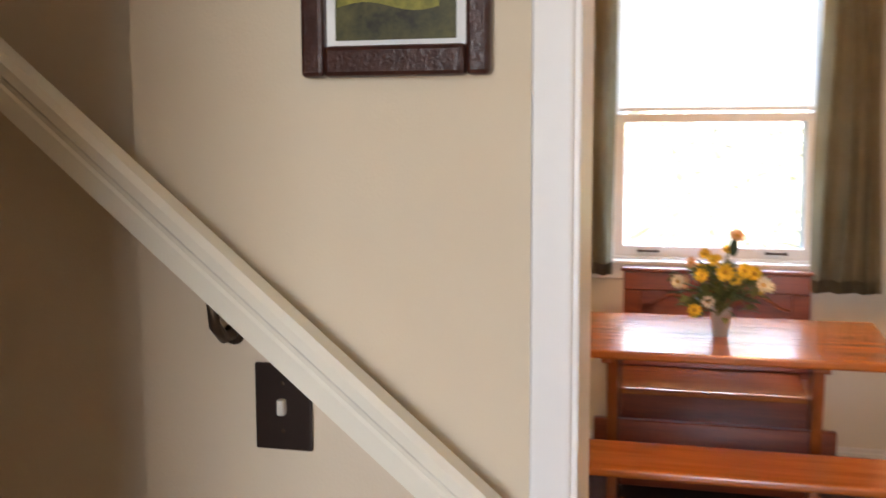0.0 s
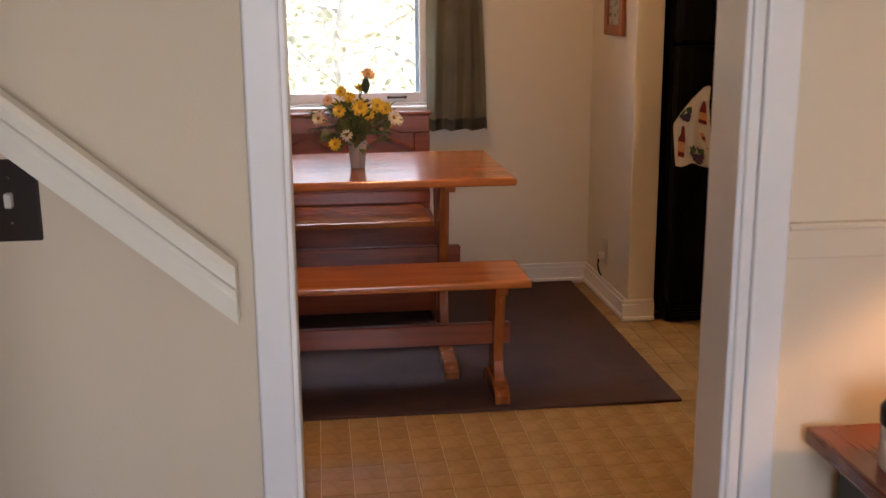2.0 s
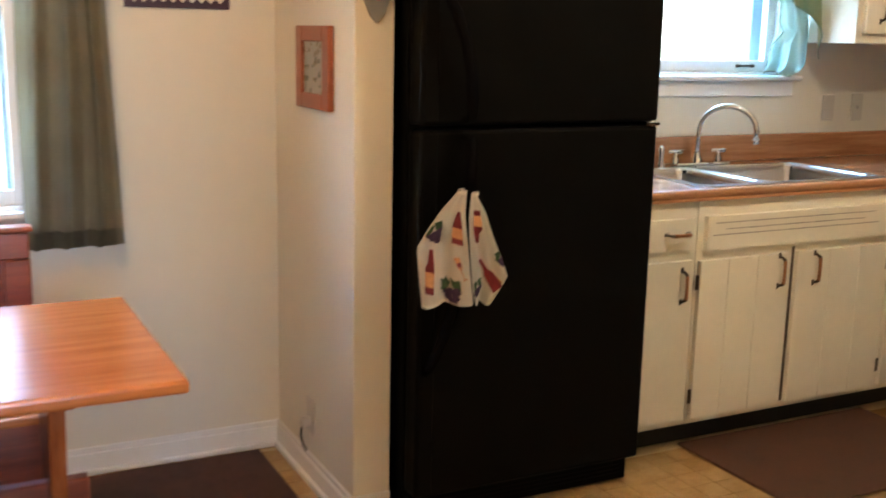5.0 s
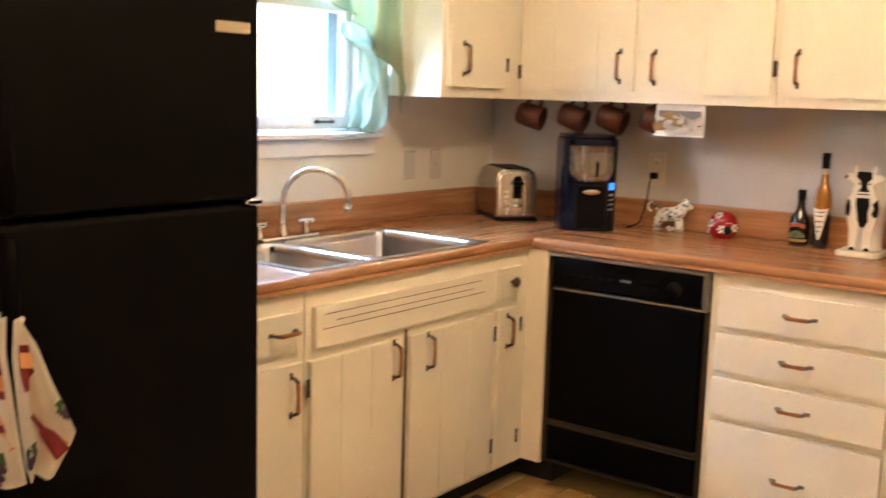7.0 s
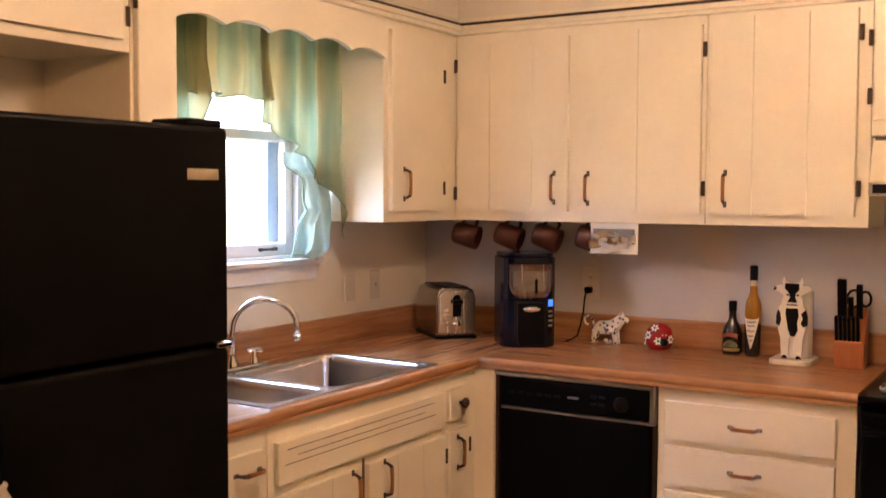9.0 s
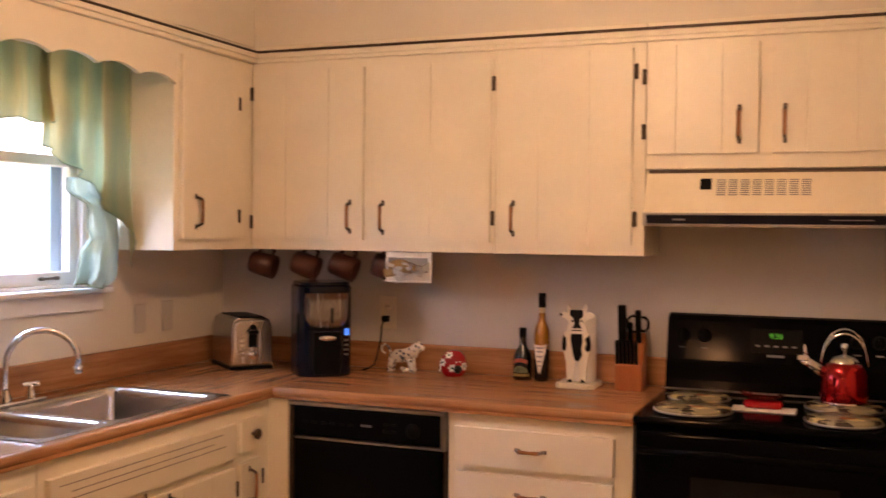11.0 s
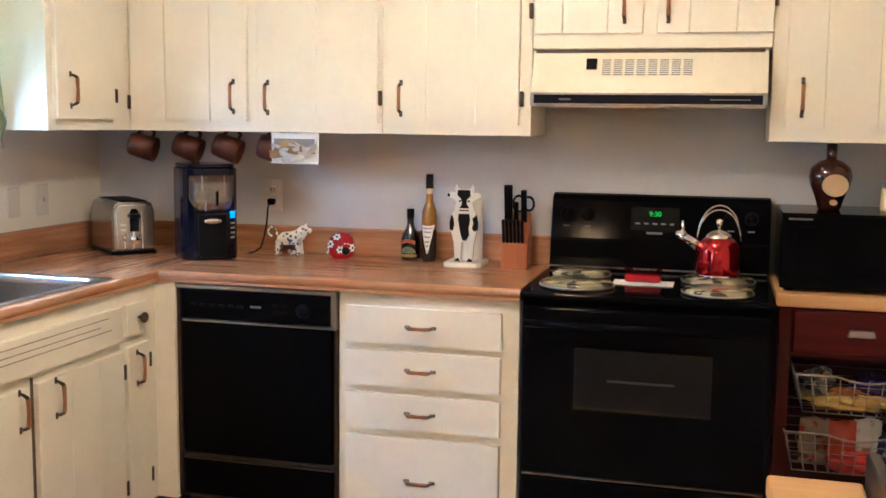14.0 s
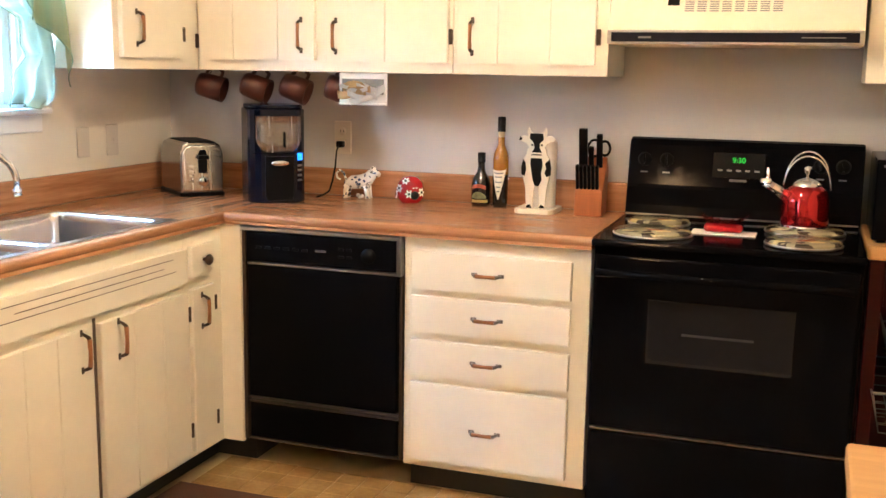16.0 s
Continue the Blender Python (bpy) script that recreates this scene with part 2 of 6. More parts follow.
DKGLASS = mat("near_black_bottle", (0.012, 0.008, 0.006), 0.08, coat=0.5)
WAX = mat("candle_wax", (0.78, 0.62, 0.36), 0.5, vary=0.05)
BLUEL = mat("blue_display", (0.02, 0.12, 0.5), 0.3, emit=((0.03, 0.25, 1.0), 0.10))
GREENL = mat("green_digits", (0.02, 0.4, 0.02), 0.3, emit=((0.02, 0.9, 0.06), 0.035))
PLATE = mat("ivory_plate", (0.58, 0.54, 0.47), 0.35, vary=0.02)
BLUEG = mat("blue_grey_channel", (0.30, 0.42, 0.50), 0.4)
BUTTON = mat("pale_print", (0.17, 0.17, 0.17), 0.5)
SHADE = cloth("lamp_shade_linen", ((0.45, 0.40, 0.30), (0.5, 0.44, 0.33)), 0.3)

# ---- shapes ----
ORG = {}


def box(x0, x1, y0, y1, z0, z1, bev=0.0, seg=1):
    bm = bmesh.new()
    bmesh.ops.create_cube(bm, size=1)
    for v in bm.verts:
        v.co = ((x0 + x1) / 2 + v.co.x * (x1 - x0), (y0 + y1) / 2 + v.co.y * (y1 - y0), (z0 + z1) / 2 + v.co.z * (z1 - z0))
    if bev:
        bmesh.ops.bevel(bm, geom=bm.edges[:], offset=bev, segments=seg, profile=0.5, affect="EDGES")
    return bm


def lathe(profile, at=(0, 0, 0), seg=24):
    """A turned body from (radius, height) pairs."""
    bm = bmesh.new()
    rings = []
    for r, z in profile:
        if r < 1e-5:
            rings.append([bm.verts.new((at[0], at[1], at[2] + z))])
        else:
            rings.append([bm.verts.new((at[0] + r * math.cos(2 * math.pi * i / seg), at[1] + r * math.sin(2 * math.pi * i / seg), at[2] + z)) for i in range(seg)])
    for a, b in zip(rings, rings[1:]):
        for i in range(seg):
            j = (i + 1) % seg
            q = [a[i % len(a)], a[j % len(a)], b[j % len(b)], b[i % len(b)]]
            q = [v for k, v in enumerate(q) if v not in q[:k]]
            if len(q) > 2:
                bm.faces.new(q)
    for f in bm.faces:
        f.smooth = True
    bmesh.ops.recalc_face_normals(bm, faces=bm.faces[:])
    return bm


def tube(points, r, seg=8, closed=False):
    """A round bar along points; r may be a list of radii."""
    bm = bmesh.new()
    pts = [Vector(p) for p in points]
    n = len(pts)
    rings, side = [], None
    for i, p in enumerate(pts):
        d = (pts[(i + 1) % n] if closed or i < n - 1 else p) - (pts[i - 1] if closed or i else p)
        d.normalize()
        if side is None:
            side = d.cross(Vector((0, 0, 1)))
            if side.length < 0.1:
                side = d.cross(Vector((1, 0, 0)))
        side = (side - d * side.dot(d)).normalized()
        up = d.cross(side)
        rad = r[i] if isinstance(r, (list, tuple)) else r
        rings.append([bm.verts.new(p + (side * math.cos(2 * math.pi * k / seg) + up * math.sin(2 * math.pi * k / seg)) * rad) for k in range(seg)])
    for a, b in zip(rings, rings[1:] + (rings[:1] if closed else [])):
        for k in range(seg):
            f = bm.faces.new((a[k], a[(k + 1) % seg], b[(k + 1) % seg], b[k]))
            f.smooth = True
    if not closed:
        bm.faces.new(rings[0])
        bm.faces.new(rings[-1])
    bmesh.ops.recalc_face_normals(bm, faces=bm.faces[:])
    return bm


def slab(outline, axis, a, b, bev=0.0):
    """An outline of (u, v) pairs pushed from a to b along axis x, y or z."""
    bm = bmesh.new()
    put = {"x": lambda u, v, w: (w, u, v), "y": lambda u, v, w: (u, w, v), "z": lambda u, v, w: (u, v, w)}[axis]
    lo = [bm.verts.new(put(u, v, a)) for u, v in outline]
    hi = [bm.verts.new(put(u, v, b)) for u, v in outline]
    k = len(lo)
    bm.faces.new(lo)
    bm.faces.new(hi)
    for i in range(k):
        bm.faces.new((lo[i], lo[(i + 1) % k], hi[(i + 1) % k], hi[i]))
    bmesh.ops.recalc_face_normals(bm, faces=bm.faces[:])
    if bev:
        bmesh.ops.bevel(bm, geom=[e for e in bm.edges if e.calc_face_angle(0) > 0.6], offset=bev, segments=2, profile=0.5, affect="EDGES")
    return bm


def sheet(f, nu, nv, thick=0.0):
    """A surface from f(u, v), u and v from 0 to 1, given a thickness."""
    bm = bmesh.new()
    g = [[bm.verts.new(f(i / nu, j / nv)) for j in range(nv + 1)] for i in range(nu + 1)]
    for i in range(nu):
        for j in range(nv):
            bm.faces.new((g[i][j], g[i + 1][j], g[i + 1][j + 1], g[i][j + 1])).smooth = True
    if thick:
        bmesh.ops.solidify(bm, geom=bm.faces[:], thickness=thick)
    return bm


def join(*bms):
    out = bmesh.new()
    for b in bms:
        me = bpy.data.meshes.new("tmp")
        b.to_mesh(me)
        b.free()
        out.from_mesh(me)
        bpy.data.meshes.remove(me)
    return out


def turned(bm, m):
    bmesh.ops.transform(bm, matrix=m, verts=bm.verts[:])
    return bm


def mesh_of(name, pieces, origin=Vector()):
    me = bpy.data.meshes.new(name)
    out = bmesh.new()
    for i, (b, m) in enumerate(pieces):
        for f in b.faces:
            f.material_index = i
        tmp = bpy.data.meshes.new("tmp")
        b.to_mesh(tmp)
        b.free()
        out.from_mesh(tmp)
        bpy.data.meshes.remove(tmp)
        me.materials.append(m)
    bmesh.ops.translate(out, vec=-Vector(origin), verts=out.verts[:])
    out.to_mesh(me)
    out.free()
    return me


def thing(name, at, label, category, group="", kind=""):
    ob = new(name)
    ob.location = at
    ob.empty_display_size = 0.05
    ORG[ob.name] = Vector(at)
    return tagged(ob, label, category, group, kind)


def part(name, bm, material, parent, label=""):
    """One mesh under a thing or a part; bm may be a list of (bmesh, material)."""
    pieces = bm if isinstance(bm, list) else [(bm, material)]
    o = ORG[parent.name]
    ob = new(name, mesh_of(name, pieces, o))
    ob.parent = parent
    ORG[ob.name] = o
    return tagged(ob, label)


def shared(name, me, parent, m, label=""):
    """A repeat of a mesh under a thing, at the pose m in the world."""
    ob = new(name, me)
    ob.parent = parent
    ob.matrix_basis = Matrix.Translation(-ORG[parent.name]) @ m
    ORG[ob.name] = ORG[parent.name]
    return tagged(ob, label)


def solid(name, bm, material, label="", category="", group="", kind=""):
    """A thing that is one mesh, in world places."""
    pieces = bm if isinstance(bm, list) else [(bm, material)]
    ob = new(name, mesh_of(name, pieces))
    ORG[ob.name] = Vector()
    return tagged(ob, label, category, group, kind)


def setting(name, bm, material):
    return solid(name, bm, material, kind="structure")


def written(text, size, material, m, depth=0.0006):
    """Letters of the built-in font as a mesh."""
    c = bpy.data.curves.new("letters", "FONT")
    c.body, c.size, c.extrude, c.align_x = text, size, depth, "CENTER"
    ob = bpy.data.objects.new("letters", c)
    scene.collection.objects.link(ob)
    bpy.context.view_layer.update()
    me = bpy.data.meshes.new_from_object(ob.evaluated_get(bpy.context.evaluated_depsgraph_get()))
    bpy.data.objects.remove(ob)
    bpy.data.curves.remove(c)
    bm = bmesh.new()
    bm.from_mesh(me)
    bpy.data.meshes.remove(me)
    return turned(bm, m)

# ---- the rooms ----
H = 2.44


def wall_with_hole(x0, x1, y0, y1, hy0, hy1, hz0, hz1):
    """A wall along y with one opening."""
    b = [box(x0, x1, y0, hy0, 0, H), box(x0, x1, hy1, y1, 0, H), box(x0, x1, hy0, hy1, hz1, H)]
    if hz0 > 0:
        b.append(box(x0, x1, hy0, hy1, 0, hz0))
    return b


# west wall with the dining and the kitchen window
setting("wall_west", join(*wall_with_hole(-0.14, 0, -5.7, -2.9, -4.62, -3.75, 0.845, 2.1),
                          *wall_with_hole(-0.14, 0, -2.9, 0.12, -1.74, -0.86, 1.245, 2.02)), WALL)
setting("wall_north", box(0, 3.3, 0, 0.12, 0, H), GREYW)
setting("wall_south", box(-0.14, 3.2, -5.8, -5.7, 0, H), WALL)
stub = setting("wall_stub", box(0, 0.68, -3.011, -2.896, 0, H, 0.004, 2), WALL)
# wall between the hall and the dining room, with the cased doorway
setting("wall_east", join(box(3.2, 3.3, -4.92, -4.343, 0, H), box(3.2, 3.3, -3.639, 0.0, 0, H), box(3.2, 3.3, -4.343, -3.639, 2.06, H)), HALL)
setting("wall_stair", box(3.14, 3.24, -7.2, -4.92, 0, H), HALL)
# unseen wall, added to cast shade on the left of the stair wall
setting("wall_stair_side", box(4.2, 4.3, -7.2, -4.66, 0, H), HALL)
setting("wall_hall_south", box(3.24, 7.1, -7.3, -7.2, 0, H), HALL)
setting("wall_hall_north", box(3.3, 7.1, -1.3, -1.2, 0, H), HALL)
# the opening is added, out of view, for the hall fill lamp
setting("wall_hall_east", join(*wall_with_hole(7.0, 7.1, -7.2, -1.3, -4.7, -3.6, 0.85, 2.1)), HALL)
setting("ceiling", box(-0.14, 7.1, -7.3, 0.12, H, H + 0.1), CEIL)
setting("hall_floor", box(3.25, 7.1, -7.3, -1.2, -0.1, 0.0), mat("hall_boards", (0.22, 0.12, 0.055), 0.35, vary=0.2, grain=(14, 1, 1), scale=3))
setting("floor", box(-0.14, 3.25, -5.8, 0.12, -0.1, -0.003), GROUT)
# the boxed-in space above the wall cabinets
setting("soffit", join(box(0, 0.335, -2.896, 0, 2.185, H), box(0.335, 3.2, -0.292, 0, 2.185, H)), WALL)


def baseboard(name, a, b, n, h=0.09):
    """A moulded board from a to b at the foot of a wall that faces n."""
    (ax, ay), (bx, by), (nx, ny) = a, b, n
    x0, x1, y0, y1 = min(ax, bx), max(ax, bx), min(ay, by), max(ay, by)
    t = 0.014
    lo = box(x0 + min(0, nx * t), x1 + max(0, nx * t), y0 + min(0, ny * t), y1 + max(0, ny * t), 0, h - 0.02, 0.002)
    t = 0.008
    hi = box(x0 + min(0, nx * t), x1 + max(0, nx * t), y0 + min(0, ny * t), y1 + max(0, ny * t), h - 0.022, h, 0.003)
    t = 0.026
    shoe = box(x0 + min(0, nx * t), x1 + max(0, nx * t), y0 + min(0, ny * t), y1 + max(0, ny * t), 0, 0.018, 0.005, 2)
    return setting(name, join(lo, hi, shoe), TRIM)


baseboard("baseboard_west", (0, -5.7), (0, -3.013), (1, 0))
baseboard("baseboard_stub", (0.002, -3.011), (0.68, -3.011), (0, -1))
baseboard("baseboard_stub_end", (0.68, -3.037), (0.68, -2.896), (1, 0))
baseboard("baseboard_east", (3.2, -3.55), (3.2, -0.7), (-1, 0))
baseboard("baseboard_hall", (3.3, -4.92), (3.3, -4.39), (1, 0))
baseboard("baseboard_hall_north", (3.3, -3.56), (3.3, -1.3), (1, 0))
setting("trim_chair_rail", join(box(3.3, 3.312, -3.574, -1.3, 0.920, 0.968, 0.003, 2), box(3.3, 3.318, -3.574, -1.3, 0.966, 0.977, 0.003, 2)), HALL)

# cased doorway
door_case = setting("door_1", join(box(3.19, 3.31, -4.343, -4.323, 0, 2.06, 0.002), box(3.19, 3.31, -3.659, -3.639, 0, 2.06, 0.002),
                                   box(3.19, 3.31, -4.323, -3.659, 2.03, 2.06, 0.002)), TRIM)
for sgn, x0 in ((1, 3.301), (-1, 3.181)):
    for y0, y1 in ((-4.382, -4.331), (-3.651, -3.575)):
        if y1 < -4:
            part("casing", box(x0, x0 + 0.018, y0, y1, 0, 2.12, 0.004, 2), TRIM, door_case)
        else:
            part("casing", join(box(x0, x0 + 0.016, y0, y0 + 0.020, 0, 2.12, 0.004, 2), box(x0, x0 + 0.018, y0 + 0.0215, y1, 0, 2.12, 0.004, 2)), TRIM, door_case)
    part("casing", box(x0, x0 + 0.018, -4.382, -3.575, 2.045, 2.122, 0.003, 2), TRIM, door_case)

# ---- windows ----


def sash_window(name, y0, y1, z0, z1, mid, depth=0.14):
    """A double-hung window in the west wall: jambs, two sashes with panes, stool and apron."""
    w = setting(name, join(box(-depth, 0.0, y0, y0 + 0.02, z0, z1), box(-depth, 0.0, y1 - 0.02, y1, z0, z1), box(-depth, 0.0, y0, y1, z1 - 0.02, z1), box(-depth, -0.001, y0, y1, z0, z0 + 0.012)), TRIM)

    def sash(lab, za, zb, x, rail_lo, rail_hi):
        a, b = y0 + 0.022, y1 - 0.022
        fr = part("window_frame", join(box(x, x + 0.032, a, a + 0.04, za, zb, 0.002), box(x, x + 0.032, b - 0.04, b, za, zb, 0.002),
                                       box(x, x + 0.032, a + 0.04, b - 0.04, za, za + rail_lo, 0.002), box(x, x + 0.032, a + 0.04, b - 0.04, zb - rail_hi, zb, 0.002)), TRIM, w, lab)
        g = part("pane", box(x + 0.013, x + 0.017, a + 0.036, b - 0.036, za + rail_lo - 0.004, zb - rail_hi + 0.004), GLASS, fr)
        g.visible_shadow = False
        return fr
    lower = sash("white lower sash", z0 + 0.012, mid + 0.02, -0.055, 0.045, 0.035)
    sash("white upper sash", mid - 0.015, z1 - 0.02, -0.095, 0.035, 0.04)
    for y in (y0 + 0.17, y1 - 0.17):
        part("sash_lift", join(box(-0.022, -0.004, y - 0.045, y - 0.03, z0 + 0.03, z0 + 0.043, 0.003), box(-0.022, -0.004, y + 0.03, y + 0.045, z0 + 0.03, z0 + 0.043, 0.003),
                               box(-0.012, -0.003, y - 0.045, y + 0.045, z0 + 0.032, z0 + 0.041, 0.003)), BRONZE, lower, "dark bronze sash lift")
    part("window_sill", box(-0.02, 0.045, y0 - 0.09, y1 + 0.095, z0 - 0.022, z0 - 0.001, 0.006, 2), TRIM, w)
    part("apron", box(0.001, 0.016, y0 - 0.07, y1 + 0.075, z0 - 0.085, z0 - 0.022, 0.004), TRIM, w)
    part("sash_channel", join(box(-0.12, -0.056, y1 - 0.05, y1 - 0.02, mid + 0.04, z1 - 0.02), box(-0.115, -0.096, y1 - 0.075, y1 - 0.022, z0 + 0.012, mid)), BLUEG, w, "blue-grey metal sash channel")
    return w


win1 = sash_window("window_1", -4.62, -3.75, 0.86, 2.1, 1.465)
win2 = sash_window("window_2", -1.74, -0.86, 1.26, 2.02, 1.70)
for y0, y1 in ((-4.70, -4.621), (-3.749, -3.67)):
    part("window_frame", box(0.001, 0.019, y0, y1, 0.86, 2.18, 0.004, 2), TRIM, win1, "white flat casing")
part("window_frame", box(0.001, 0.019, -4.62, -3.75, 2.1, 2.18, 0.004, 2), TRIM, win1, "white flat casing")

blind = thing("window_blind", (-0.02, -4.18, 1.5), "white slatted blind pulled half down in the dining window", "blind")
part("headrail", box(-0.035, -0.005, -4.59, -3.78, 2.05, 2.078, 0.003), WHITE, blind)
slat = mesh_of("slat", [(turned(box(-0.014, 0.014, -0.40, 0.40, -0.0006, 0.0006), pose(0, 0, 0, 0, 62, 0)), BLIND)])
for i in range(26):
    shared("slat", slat, blind, pose(-0.02, -4.185, 1.525 + i * 0.0203))
part("bottom_rail", box(-0.03, -0.01, -4.585, -3.785, 1.497, 1.512, 0.003), WHITE, blind)


def drape(name, y0, y1, z0, z1, x, folds, label, material, seed):
    """A gathered curtain panel."""
    rnd = random.Random(seed)
    ph = [rnd.uniform(0, 6.3) for _ in range(3)]

    def f(u, v):
        y = y0 + (y1 - y0) * u
        w = math.sin(u * folds * 6.283 + ph[0] + 0.5 * math.sin(v * 3 + ph[1])) * 0.024 + math.sin(u * folds * 13 + ph[2]) * 0.006
        return (x + w * (1.15 - 0.4 * v), y + 0.012 * math.sin(v * 4 + u * 5 + ph[1]) + (u - 0.5) * 0.03 * (1 - v), z0 + (z1 - z0) * v + 0.008 * math.sin(u * folds * 6.283 + ph[0]) * (1 - v))
    c = thing(name, (x, (y0 + y1) / 2, z0), label, "curtain", "dining curtains")
    part("panel", sheet(f, 60, 24, 0.002), material, c)
    part("hem", sheet(lambda u, v: (f(u, 0.035 * v)[0] + 0.002, f(u, 0.035 * v)[1], f(u, 0.035 * v)[2]), 60, 1, 0.003), material, c)
    return c


drape("curtain", -3.775, -3.545, 0.752, 2.22, 0.085, 3.2, "olive green curtain hanging beside the dining window", OLIVE, 3)
drape("curtain", -4.83, -4.595, 0.80, 2.22, 0.085, 3.0, "olive green curtain hanging beside the dining window", OLIVE, 8)
rod = thing("curtain_rod", (0.09, -4.19, 2.225), "dark metal curtain rod above the dining window", "curtain rod")
part("rod", tube([(0.085, -4.95, 2.225), (0.085, -3.43, 2.225)], 0.009), BRONZE, rod)
for y in (-4.88, -3.5):
    part("bracket", tube([(0.001, y, 2.225), (0.085, y, 2.225)], 0.007), BRONZE, rod)

# ---- outdoors ----
# lawn, bark and leaves are paled: outdoor glare is put into their colours
PALEGRASS = mat("lawn", (0.15, 0.17, 0.08), 0.95, vary=0.35, scale=0.8, bump=0.6, bscale=9)
PALEBARK = mat("glare_pale_bark", (0.44, 0.41, 0.35), 0.9, vary=0.3, scale=8, bump=0.8, bscale=30)
PALELEAF = cloth("leaves", ((0.30, 0.31, 0.22), (0.52, 0.51, 0.43)), 0.5)
bpy.data.objects["wall_west"]["label"] = "painted plaster wall with two windows"
solid("ground", box(-900, 900, -900, 900, -0.75, -0.6), PALEGRASS, kind="structure")


def tree(x, y, h, spread, seed, n):
    """A tapered trunk with limbs and a ragged crown of single leaves."""
    rnd = random.Random(seed)
    t = thing("tree", (x, y, -0.6), "sunlit green leafy tree standing on the lawn", "tree", "garden trees")
    limbs, tips = [], []
    trunk = [(x + 0.1 * math.sin(k), y + 0.1 * math.cos(1.7 * k), -0.62 + h * 0.75 * k / 5) for k in range(6)]
    limbs.append(tube(trunk, [0.15 * (1 - 0.13 * k) for k in range(6)], 9))
    for i in range(16):
        z = rnd.uniform(0.12, 0.9) * h * 0.75 - 0.5
        a, ln = rnd.uniform(0, 6.283), rnd.uniform(0.5, 1.0) * spread
        p0 = Vector((x, y, z))
        p1 = p0 + Vector((math.cos(a) * ln * 0.55, math.sin(a) * ln * 0.55, ln * rnd.uniform(0.1, 0.4)))
        p2 = p0 + Vector((math.cos(a) * ln, math.sin(a) * ln, ln * rnd.uniform(0.1, 0.75)))
        limbs.append(tube([p0, p1, p2], [0.028, 0.016, 0.006], 6))
        tips += [p1, p2, (p1 + p2) / 2]
    part("trunk", join(*limbs), PALEBARK, t)
    vs, fs = [], []
    o = ORG[t.name]
    for i in range(n):
        c = rnd.choice(tips) + Vector((rnd.gauss(0, 0.30), rnd.gauss(0, 0.30), rnd.gauss(0, 0.26))) * spread * 0.5 - o
        s = rnd.uniform(0.035, 0.07)
        e = Euler((rnd.uniform(0, 6.3), rnd.uniform(0, 6.3), rnd.uniform(0, 6.3))).to_matrix()
        k = len(vs)
        vs += [c + e @ Vector(q) * s for q in ((0, -1, 0), (0.5, -0.1, 0.08), (0.35, 0.6, 0), (0, 1, -0.1), (-0.35, 0.6, 0), (-0.5, -0.1, 0.08))]
        fs.append((k, k + 1, k + 2, k + 3, k + 4, k + 5))
    me = bpy.data.meshes.new("crown")
    me.from_pydata(vs, [], fs)
    me.materials.append(PALELEAF)
    crown = new("crown", me)
    crown.parent = t
    return t


for i, (x, y, h, s, n) in enumerate(((-4.6, -3.2, 3.4, 1.3, 480), (-5.6, -5.0, 3.8, 1.5, 520), (-7.5, -3.9, 5.0, 2.0, 900), (-8.5, -6.4, 5.5, 2.2, 900), (-9.5, -4.6, 5.5, 2.4, 900), (-6.5, -1.2, 4.2, 1.5, 1200), (-8.0, 0.8, 5.0, 1.9, 1200))):
    tree(x, y, h, s, 20 + i, n)

# ---- kitchen cabinets ----


def pull_mesh(ln, metal):
    """An arched bail pull: metal ends, orange grip; lies along z, stands out along -y."""
    ends = []
    for s in (-1, 1):
        ends.append(box(-0.006, 0.006, -0.003, 0.0, s * ln / 2 - 0.010, s * ln / 2 + 0.010, 0.0015))
        ends.append(tube([(0, -0.002, s * ln * 0.5), (0, -0.016, s * ln * 0.45), (0, -0.026, s * ln * 0.40), (0, -0.028, s * ln * 0.36)], [0.004, 0.005, 0.006, 0.0065]))
    grip = tube([(0, -0.028, -ln * 0.37), (0, -0.0295, -ln * 0.15), (0, -0.030, 0), (0, -0.0295, ln * 0.15), (0, -0.028, ln * 0.37)], [0.007, 0.0062, 0.0058, 0.0062, 0.007])
    return mesh_of("handle", [(join(*ends), metal), (grip, COPPER)])


PULL = pull_mesh(0.108, BRONZE)
DRAWER_PULL = pull_mesh(0.088, NICKEL)
HINGE = mesh_of("hinge", [(join(box(-0.008, 0.008, -0.004, 0, -0.026, 0.026, 0.002), tube([(0, -0.004, -0.024), (0, -0.004, 0.024)], 0.004, 6)), BRONZE)])


def front(parent, kind, run, a0, a1, z0, z1, at, grooves=(), pull=None, flat=False, hinges=(), t=0.020, hoff=0.0):
    """A door or drawer front on a run. a0..a1 along the wall, at: plane of the face frame."""
    edge = [(a0, 0.001), (a0, t - 0.003), (a0 + 0.003, t)]
    for g in grooves:
        edge += [(g - 0.0028, t), (g, t - 0.004), (g + 0.0028, t)]
    edge += [(a1 - 0.003, t), (a1, t - 0.003), (a1, 0.001)]
    d = part(kind, slab([(a, at - w) if run == "n" else (at + w, a) for a, w in edge], "z", z0, z1), CAB, parent)

    def place(me, name, a, z, turn=0, off=0.0):
        m = pose(a, at - t - off, z, 0, 0, 0) if run == "n" else pose(at + t + off, a, z, 0, 0, 90)
        shared(name, me, d, m @ pose(0, 0, 0, 0, turn, 0))
    if pull:
        place(DRAWER_PULL if flat else PULL, "handle", pull[0], pull[1], 90 if flat else 0)
    for a, z in hinges:
        place(HINGE, "hinge", a, z, 0, -0.006)
    return d


UZ = 1.394
